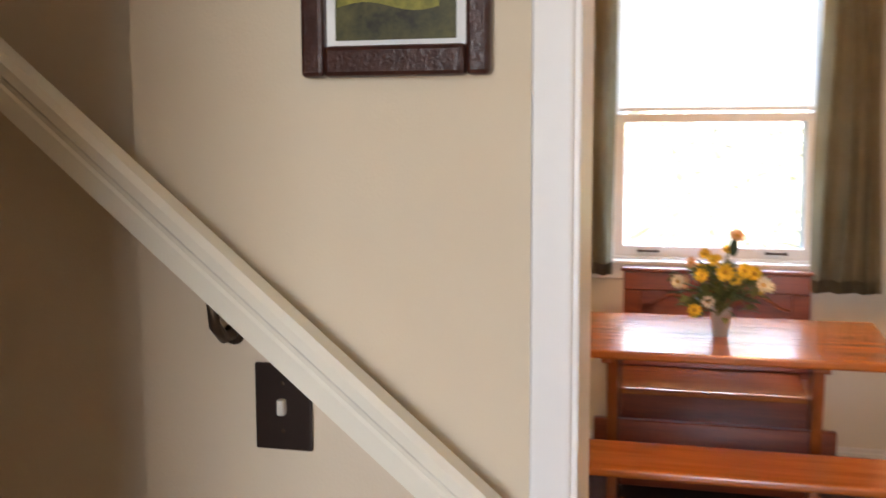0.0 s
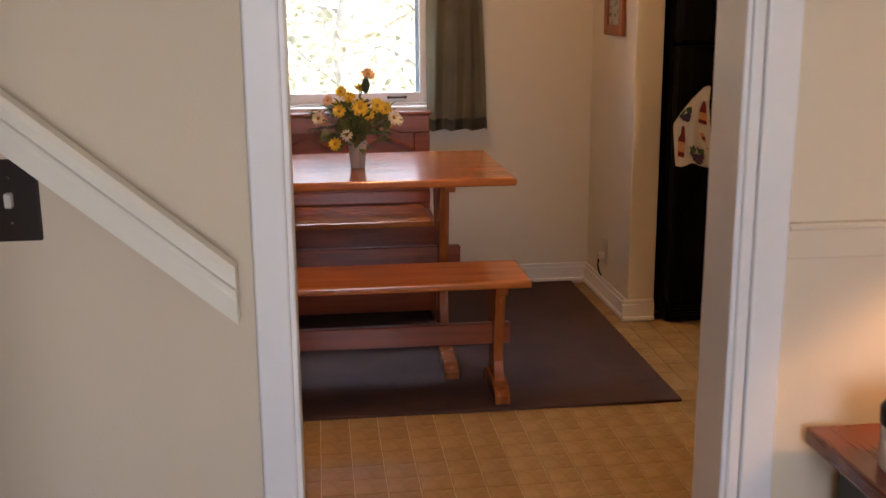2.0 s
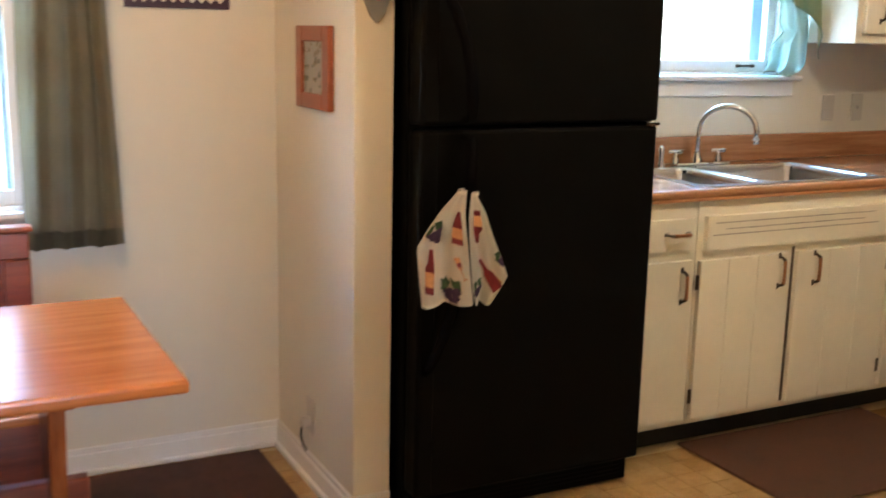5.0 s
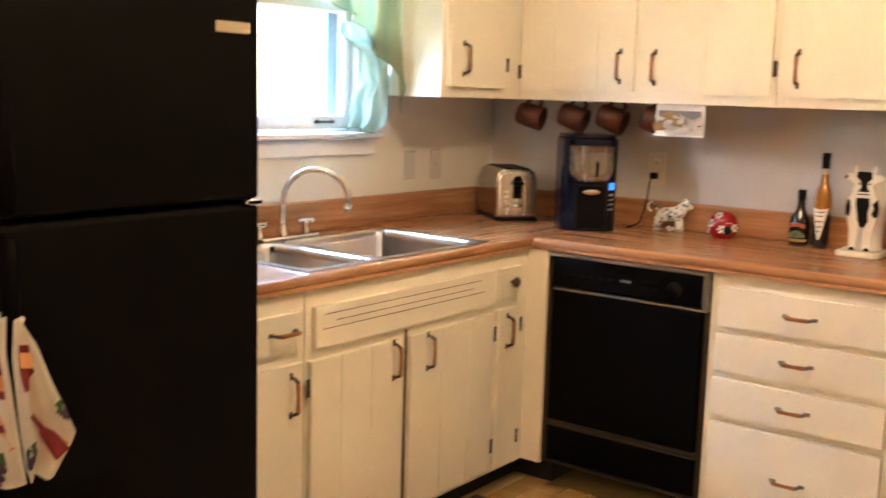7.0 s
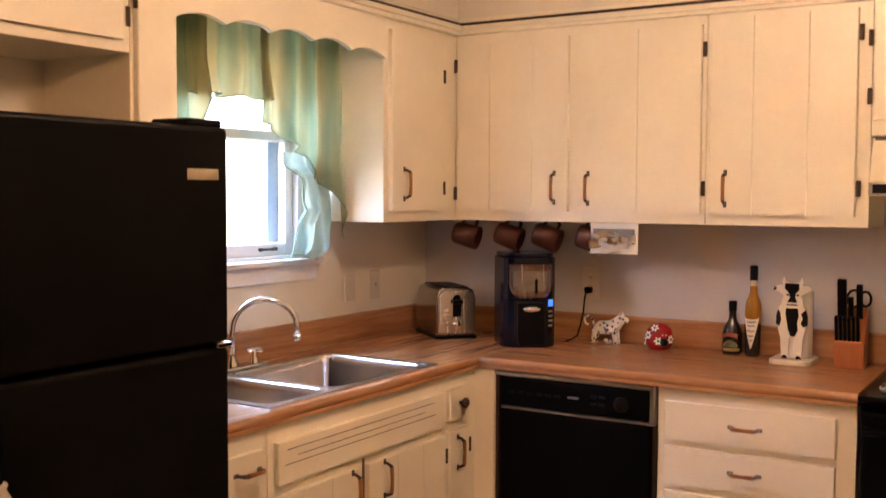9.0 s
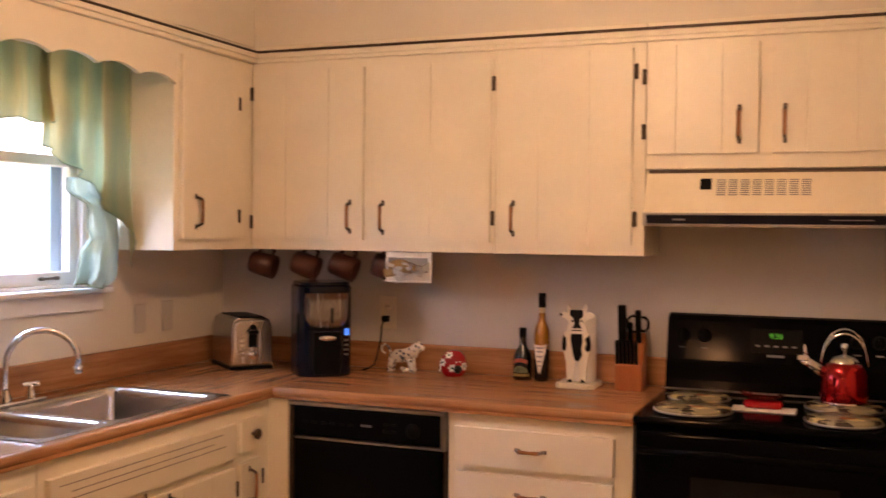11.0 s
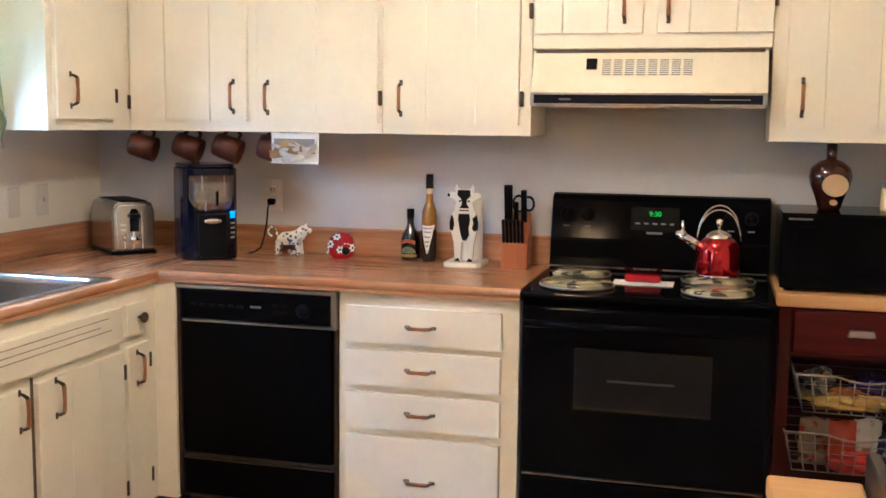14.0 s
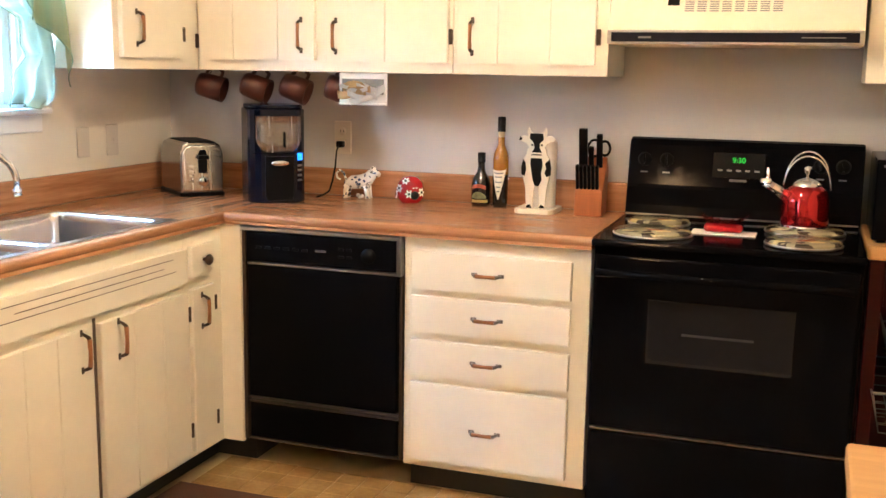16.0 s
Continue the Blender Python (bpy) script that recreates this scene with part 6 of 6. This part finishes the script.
def trestle(y, xc, h, wide, foot, material, t=0.034):
    """A shaped upright board with a foot and a top cleat."""
    pr = []
    for k in range(13):
        s = k / 12
        w = wide * (0.5 + 0.30 * (2 * s - 1) ** 2 - 0.10 * math.sin(s * math.pi * 2))
        pr.append((w, 0.05 + s * (h - 0.075)))
    pts = [(xc + w, z) for w, z in pr] + [(xc - w, z) for w, z in reversed(pr)]
    up = slab(pts, "y", y - t / 2, y + t / 2, 0.003)
    f = foot / 2
    ft = slab([(xc - f, 0.012), (xc - f * 0.9, 0.012), (xc - f * 0.75, 0.022), (xc + f * 0.75, 0.022), (xc + f * 0.9, 0.012), (xc + f, 0.012), (xc + f, 0.04), (xc + f * 0.85, 0.058), (xc + 0.06, 0.078), (xc - 0.06, 0.078), (xc - f * 0.85, 0.058), (xc - f, 0.04)], "y", y - t * 0.75, y + t * 0.75, 0.003)
    cl = box(xc - f * 0.86, xc + f * 0.86, y - t * 0.6, y + t * 0.6, h - 0.03, h, 0.004)
    return up, ft, cl


for y in (-3.84, -4.49):
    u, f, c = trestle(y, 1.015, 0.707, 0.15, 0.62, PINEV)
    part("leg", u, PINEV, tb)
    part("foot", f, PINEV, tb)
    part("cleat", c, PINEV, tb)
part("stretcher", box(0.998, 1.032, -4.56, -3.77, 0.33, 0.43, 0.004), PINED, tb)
bn = thing("bench", (1.45, -4.16, 0), "honey pine trestle bench in front of the table", "bench")
part("seat", box(1.305, 1.60, -4.71, -3.612, 0.412, 0.438, 0.008, 3), PINE, bn)
for y in (-3.705, -4.615):
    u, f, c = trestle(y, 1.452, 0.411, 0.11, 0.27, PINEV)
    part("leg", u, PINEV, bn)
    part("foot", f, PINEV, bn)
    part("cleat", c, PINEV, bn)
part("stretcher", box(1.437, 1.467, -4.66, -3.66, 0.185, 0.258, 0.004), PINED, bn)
st = thing("settle", (0.42, -4.165, 0), "dark red pine settle with a panelled back under the window", "settle")
part("seat", box(0.263, 0.655, -4.53, -3.83, 0.425, 0.45, 0.007, 2), PINE, st)
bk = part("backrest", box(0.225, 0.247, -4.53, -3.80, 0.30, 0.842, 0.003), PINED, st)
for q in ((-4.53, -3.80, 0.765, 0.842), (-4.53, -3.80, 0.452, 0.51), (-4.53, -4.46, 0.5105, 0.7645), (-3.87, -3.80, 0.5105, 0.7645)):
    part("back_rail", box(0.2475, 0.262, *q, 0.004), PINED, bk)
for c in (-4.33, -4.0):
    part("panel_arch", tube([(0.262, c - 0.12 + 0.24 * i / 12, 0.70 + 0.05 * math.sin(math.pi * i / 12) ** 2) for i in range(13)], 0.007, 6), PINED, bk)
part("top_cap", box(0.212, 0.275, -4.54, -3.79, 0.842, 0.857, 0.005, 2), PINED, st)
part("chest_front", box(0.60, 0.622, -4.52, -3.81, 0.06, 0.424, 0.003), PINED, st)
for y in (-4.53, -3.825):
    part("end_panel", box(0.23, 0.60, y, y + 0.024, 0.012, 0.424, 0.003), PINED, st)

rug = thing("rug", (0.85, -4.2, 0), "dark brown low-pile rug under the dining table", "rug")
part("carpet", sheet(lambda u, v: (0.05 + 1.565 * u, -5.3 + 2.20 * v, 0.011 + 0.0012 * math.sin(u * 31) * math.sin(v * 23)), 40, 50), RUGM, rug)
part("edge", join(box(0.05, 1.615, -3.108, -3.098, 0.001, 0.011, 0.003), box(1.607, 1.617, -5.3, -3.10, 0.001, 0.011, 0.003), box(0.05, 1.61, -5.3, -5.29, 0.001, 0.011, 0.003), box(0.05, 0.06, -5.29, -3.11, 0.001, 0.011, 0.003)), RUGM, rug)
mt = solid("kitchen_mat", box(0.575, 1.15, -1.75, -0.852, 0.0005, 0.011, 0.005, 2), MATM, "brown mat on the floor before the sink", "mat")

# potted flowers on the table
px, py = 1.042, -4.145
pf = thing("flower_pot", (px, py, 0.736), "grey-white pot of yellow and pink silk daisies on the table", "flower pot")
part("pot", lathe([(0, 0), (0.024, 0), (0.026, 0.006), (0.033, 0.08), (0.036, 0.084), (0.036, 0.095), (0.031, 0.095), (0.028, 0.07), (0, 0.07)], (px, py, 0.7355), 24), mat("pale_pot", (0.42, 0.38, 0.34), 0.5, vary=0.12, scale=20), pf)
rnd = random.Random(11)
STEM = mat("green_stem", (0.06, 0.10, 0.025), 0.6, vary=0.2, scale=30)
LEAFG = mat("silk_leaf", (0.065, 0.105, 0.026), 0.6, vary=0.3, scale=30, col2=(0.16, 0.18, 0.045))
PETY = mat("yellow_petal", (0.72, 0.47, 0.035), 0.6, vary=0.12, scale=40)
PETP = mat("pink_petal", (0.72, 0.42, 0.24), 0.6, vary=0.15, scale=40)
PETW = mat("cream_petal", (0.74, 0.66, 0.48), 0.6, vary=0.1, scale=40)
HEART = mat("flower_heart", (0.42, 0.22, 0.02), 0.8)
heads = [(-0.15, 0.10, 0.14), (-0.11, 0.02, 0.20), (-0.07, 0.10, 0.165), (-0.03, 0.06, 0.215), (0.01, 0.11, 0.18), (0.045, 0.04, 0.145), (0.075, 0.1, 0.185), (0.11, 0.02, 0.165), (0.14, 0.08, 0.135), (0.165, 0.0, 0.115), (-0.09, 0.11, 0.04), (-0.045, 0.12, 0.075),
         (0.02, -0.05, 0.24), (0.05, -0.02, 0.295), (-0.02, -0.08, 0.20), (-0.08, -0.06, 0.17), (0.09, -0.07, 0.16), (-0.13, -0.02, 0.12), (0.13, -0.04, 0.10), (-0.06, 0.04, 0.235), (0.0, 0.03, 0.155)]
for i, (dy, dx, dz) in enumerate(heads):
    c = Vector((px + dx, py + dy * 0.9, 0.80 + dz * 0.9))
    part("stem", tube([(px, py, 0.80), ((px + c.x) / 2 - dx * 0.15, (py + c.y) / 2 - dy * 0.15, 0.80 + dz * 0.65), c], 0.0022, 5), STEM, pf)
    nrm = (Vector((dx * 2 + 0.25, dy * 2.0, dz * 0.6 + rnd.uniform(-0.05, 0.15)))).normalized()
    m = Matrix.Translation(c) @ nrm.to_track_quat("Z", "Y").to_matrix().to_4x4()
    r = rnd.uniform(0.022, 0.031)
    pts = []
    for ring, (n, rr, lift) in enumerate(((11, 1.0, 0.15), (9, 0.72, 0.45))):
        for k in range(n):
            a = 6.283 * (k + 0.5 * ring) / n + rnd.uniform(-0.1, 0.1)
            pts.append(turned(sheet(lambda u, v: (r * rr * u, (v - 0.5) * r * 0.42 * math.sin(math.pi * (0.12 + 0.8 * u)), r * lift * u * u), 4, 2), m @ pose(0, 0, 0.002 * ring, 0, 0, math.degrees(a))))
    heart = turned(lathe([(r * 0.28, 0), (r * 0.24, 0.005), (0, 0.007)], seg=10), m)
    part("flower", [(join(*pts), PETP if i in (1, 13, 17) else PETW if i in (9, 11, 0, 8) else PETY), (heart, HEART)], None, pf)
lv = []
for i in range(210):
    a, e = rnd.uniform(0, 6.283), rnd.uniform(0.2, 1.0)
    d = rnd.uniform(0.02, 0.125)
    m = pose(px + d * math.cos(a), py + 1.1 * d * math.sin(a), 0.815 + rnd.uniform(0.0, 0.16) * (1 - d * 2), rnd.uniform(-50, 30), rnd.uniform(-60, 40), math.degrees(a))
    ln = rnd.uniform(0.03, 0.055)
    lv.append(turned(sheet(lambda u, v: (ln * u, (v - 0.5) * ln * 0.5 * math.sin(math.pi * (0.06 + 0.9 * u)), 0.01 * math.sin(u * 2.5) + 0.006 * abs(v - 0.5)), 5, 2), m))
part("leaves", join(*lv), LEAFG, pf)
part("tall_leaf", turned(sheet(lambda u, v: (0.0, (v - 0.5) * 0.03 * math.sin(math.pi * (0.1 + 0.8 * u)), 0.06 * u), 6, 3), pose(px - 0.01, py + 0.035, 1.0, 0, 8, 10)), mat("dark_leaf", (0.02, 0.045, 0.02), 0.6), pf)

# pictures
po = thing("coffee_poster", (0.01, -3.32, 1.6), "dark purple unframed print of a cup with a chequered border", "poster")
part("board", box(0.001, 0.012, -3.477, -3.160, 1.457, 1.745, 0.001), mat("purple_print", (0.055, 0.030, 0.050), 0.55, vary=0.25, scale=14), po)
part("border", join(*[turned(box(0.0122, 0.0132, -0.010, 0.010, -0.010, 0.010), pose(0, -3.462 + 0.0287 * (i + 0.5), 1.486, 45, 0, 0)) for i in range(10)]), CREAM, po)
part("border", box(0.0121, 0.0130, -3.474, -3.163, 1.506, 1.511), CREAM, po)
part("cup_shape", join(slab([(-3.318 + 0.082 * math.cos(a * 0.314) * (1.15 if 10 < a < 20 else 1), 1.615 + (0.05 if a > 10 else 0.042) * math.sin(a * 0.314)) for a in range(20)], "x", 0.0122, 0.0134),
                       slab([(-3.318 + 0.115 * math.cos(a * 0.314), 1.562 + 0.018 * math.sin(a * 0.314)) for a in range(20)], "x", 0.0122, 0.0130)), mat("peach_print", (0.55, 0.33, 0.22), 0.6, vary=0.2, scale=30), po)


def small_picture(z0, z1):
    p = thing("small_picture", (0.39, -3.02, z0), "small botanical print in a red-brown wooden frame on the wall stub", "picture", "small pictures")
    x0, x1, w = 0.257, 0.532, 0.052
    part("frame", join(box(x0, x0 + w, -3.030, -3.012, z0, z1, 0.003), box(x1 - w, x1, -3.030, -3.012, z0, z1, 0.003), box(x0 + w, x1 - w, -3.030, -3.012, z0, z0 + w * 0.85, 0.003), box(x0 + w, x1 - w, -3.030, -3.012, z1 - w * 0.85, z1, 0.003)), REDWOOD, p)
    part("print", box(x0 + w, x1 - w, -3.022, -3.014, z0 + 0.044, z1 - 0.044), spotted("botanical_print", (0.36, 0.35, 0.29), ((0.10, 0.11, 0.07), (0.22, 0.18, 0.10)), 38, 0.35), p)
    return p


small_picture(1.176, 1.412)
small_picture(1.525, 1.765)
op = thing("wall_bottle_opener", (0.69, -2.95, 1.42), "red and grey bottle opener fixed to a wall end", "bottle opener")
part("back_plate", slab([(-2.988, 1.66), (-2.988, 1.48), (-2.972, 1.44), (-2.951, 1.418), (-2.930, 1.44), (-2.914, 1.48), (-2.914, 1.66)], "x", 0.681, 0.692, 0.003), GREY, op)
part("front", slab([(-2.980, 1.65), (-2.980, 1.50), (-2.951, 1.475), (-2.922, 1.50), (-2.922, 1.65)], "x", 0.692, 0.712, 0.005), mat("faded_red", (0.24, 0.025, 0.018), 0.35, vary=0.2, scale=30), op)
ol4 = setting("outlet_4", box(0.30, 0.37, -3.018, -3.012, 0.16, 0.275, 0.003), PLATE)
part("plug", box(0.325, 0.345, -3.05, -3.018, 0.185, 0.215, 0.004), PLATE, ol4)
solid("plug_lead", tube([(0.335, -3.045, 0.19), (0.34, -3.05, 0.16), (0.345, -3.045, 0.13), (0.35, -3.035, 0.11)], 0.004, 6), BLACKP, "short dark lead hanging from the wall socket", "lead")

# ---- hall ----
hr = thing("handrail", (3.36, -4.7, 1.15), "cream painted wooden handrail sloping down the stair wall", "handrail")
y0, z0, y1, z1 = -4.402, 0.914, -5.45, 1.795
ang = math.degrees(math.atan2(z1 - z0, -(y1 - y0)))
ln = math.hypot(y1 - y0, z1 - z0)
prof = [(-0.018, -0.031), (0.018, -0.031), (0.019, -0.006), (0.016, -0.002), (0.017, 0.004), (0.023, 0.009), (0.023, 0.022), (0.016, 0.031), (-0.016, 0.031), (-0.023, 0.022), (-0.023, 0.009), (-0.017, 0.004), (-0.016, -0.002), (-0.019, -0.006)]
rm = Matrix.Translation((3.362, y0, z0)) @ pose(0, 0, 0, -ang, 0, 0)
shear = Matrix.Translation((3.362, y0, z0)) @ Matrix(((1, 0, 0, 0), (0, 1, 0, 0), (0, -math.tan(radians(ang)), 1 / math.cos(radians(ang)), 0), (0, 0, 0, 1)))
part("rail", turned(slab(prof, "y", y1 - y0, 0.0), shear), CAB, hr)
part("end_return", box(3.301, 3.345, y0 - 0.045, y0 - 0.012, z0 - 0.012, z0 + 0.022, 0.002), CAB, hr)
for d in (0.47, 1.1):
    c = rm @ Vector((0, -d, -0.031))
    part("bracket", join(tube([(3.301, c.y, c.z - 0.055), (3.33, c.y, c.z - 0.055), (3.355, c.y, c.z - 0.035), (3.362, c.y, c.z + 0.002)], 0.008), turned(lathe([(0.015, 0), (0.013, 0.006), (0, 0.008)], seg=16), pose(3.301, c.y, c.z - 0.055, 0, 90, 0))), BRONZE, hr, "dark bronze bracket")
sw = setting("switch_plate", box(3.301, 3.308, -4.751, -4.671, 0.986, 1.102, 0.003, 2), DKBROWN)
part("toggle", box(3.308, 3.320, -4.716, -4.705, 1.035, 1.056, 0.002), PLATE, sw)
part("screw", join(*[turned(lathe([(0.003, 0), (0, 0.001)], seg=8), pose(3.3082, -4.711, z, 0, 90, 0)) for z in (1.012, 1.076)]), BRONZE, sw)
pt = thing("framed_picture", (3.31, -4.557, 1.475), "landscape print in a dark carved frame with a white mat", "picture")
part("frame", join(box(3.302, 3.328, -4.670, -4.640, 1.470, 1.80, 0.006, 2), box(3.302, 3.328, -4.460, -4.430, 1.470, 1.80, 0.006, 2), box(3.302, 3.328, -4.640, -4.460, 1.470, 1.508, 0.006, 2), box(3.302, 3.328, -4.640, -4.460, 1.768, 1.80, 0.006, 2)), FRAMED, pt)
part("mat_board", box(3.303, 3.312, -4.640, -4.460, 1.508, 1.768), PAPER, pt)
part("print", box(3.312, 3.314, -4.628, -4.474, 1.515, 1.76), mat("dark_meadow", (0.030, 0.028, 0.012), 0.5, vary=0.4, scale=22, col2=(0.11, 0.10, 0.03)), pt)
part("print_shape", sheet(lambda u, v: (3.3146, -4.625 + 0.13 * u, 1.555 + 0.014 * v + 0.006 * math.sin(u * 6)), 12, 2), mat("sunlit_grass", (0.22, 0.20, 0.03), 0.5, vary=0.4, scale=50), pt, "sunlit meadow strip")
part("print_shape", sheet(lambda u, v: (3.3146, -4.61 + 0.085 * u, 1.58 + 0.03 * v + 0.006 * math.sin(u * 9)), 12, 2), mat("pale_house", (0.50, 0.50, 0.48), 0.5, vary=0.3, scale=60), pt, "pale house shape")

et = thing("end_table", (3.55, -3.2, 0), "dark red wooden end table against the hall wall", "table")
part("tabletop", box(3.325, 3.80, -3.53, -2.85, 0.622, 0.65, 0.005, 2), CHERRYT, et)
part("apron", box(3.345, 3.775, -3.475, -2.875, 0.53, 0.6215), mat("black_wood", (0.012, 0.009, 0.008), 0.4), et)
for x in (3.345, 3.73):
    for y in (-3.475, -2.92):
        part("leg", box(x, x + 0.045, y, y + 0.045, 0, 0.53, 0.003), MATS["black_wood"], et)
tx, ty = 3.50, -3.437
tn = thing("candle_tin", (tx, ty, 0.65), "round cream tin with a dark band and dark lid", "tin")
part("body", lathe([(0, 0), (0.058, 0), (0.060, 0.004), (0.060, 0.055)], (tx, ty, 0.6505), 32), CREAM, tn)
part("band", lathe([(0.0605, 0), (0.0605, 0.022)], (tx, ty, 0.6985), 32), STEEL, tn, "grey metal band")
part("lid", lathe([(0.062, 0), (0.063, 0.02), (0.058, 0.026), (0, 0.028)], (tx, ty, 0.718), 32), BLACKM, tn, "black lid")
part("tag", box(tx + 0.056, tx + 0.062, ty - 0.012, ty + 0.012, 0.655, 0.68, 0.001), PAPER, tn)
lx2, ly2 = 3.56, -3.06
tl = thing("table_lamp", (lx2, ly2, 0.65), "lit table lamp with a wide linen shade on the end table", "lamp")
part("base", lathe([(0, 0), (0.07, 0), (0.07, 0.012), (0.03, 0.03), (0.022, 0.08), (0.045, 0.16), (0.05, 0.21), (0.03, 0.28), (0.012, 0.31), (0.010, 0.40)], (lx2, ly2, 0.6505), 28), mat("dark_ceramic", (0.05, 0.035, 0.025), 0.3, vary=0.2), tl)
part("shade", sheet(lambda u, v: (lx2 + (0.175 - 0.075 * v) * math.cos(u * 6.2832), ly2 + (0.175 - 0.075 * v) * math.sin(u * 6.2832), 1.01 + 0.24 * v), 40, 4, 0.002), SHADE, tl, "linen shade")
part("shade_spider", join(tube([(lx2 - 0.1, ly2, 1.245), (lx2 + 0.1, ly2, 1.245)], 0.003, 6), tube([(lx2, ly2, 1.05), (lx2, ly2, 1.255)], 0.004, 6)), BRONZE, tl)

# ---- floor tiles, last ----
fl = bpy.data.objects["floor"]
S, G = 0.0915, 0.003
tile_bm = bmesh.new()
bmesh.ops.create_cube(tile_bm, size=1)
for v in tile_bm.verts:
    v.co = (v.co.x * (S - G), v.co.y * (S - G), v.co.z * 0.004)
bmesh.ops.bevel(tile_bm, geom=[e for e in tile_bm.edges if all(v.co.z > 0 for v in e.verts)], offset=0.0012, segments=1, affect="EDGES")
tile_me = mesh_of("tile", [(tile_bm, TILE)])
near, far = [], []
nx, ny = int(3.25 / S), int(5.7 / S)
for i in range(nx):
    for j in range(ny):
        x, y = 0.05 + (i + 0.5) * S, -5.68 + (j + 0.5) * S
        if x > 3.2 or (x < 0.6 and y > -3.0) or (x < 1.58 and y < -3.14) or (y > -0.56 and x > 0.6):
            continue
        (near if (1.6 < x < 2.75 and -4.75 < y < -2.75) else far).append((x, y))
far += near[300:]
for x, y in near[:300]:
    t = new("tile", tile_me)
    t.parent = fl
    t.location = (x, y, -0.002)
vs, fs = [], []
base_v = [v.co.copy() for v in tile_me.vertices]
base_f = [tuple(p.vertices) for p in tile_me.polygons]
for x, y in far:
    k = len(vs)
    vs += [(v.x + x, v.y + y, v.z - 0.002) for v in base_v]
    fs += [tuple(q + k for q in p) for p in base_f]
me = bpy.data.meshes.new("tiles")
me.from_pydata(vs, [], fs)
me.materials.append(TILE)
rest = new("tiles", me)
rest.parent = fl
tagged(rest, kind="stuff")
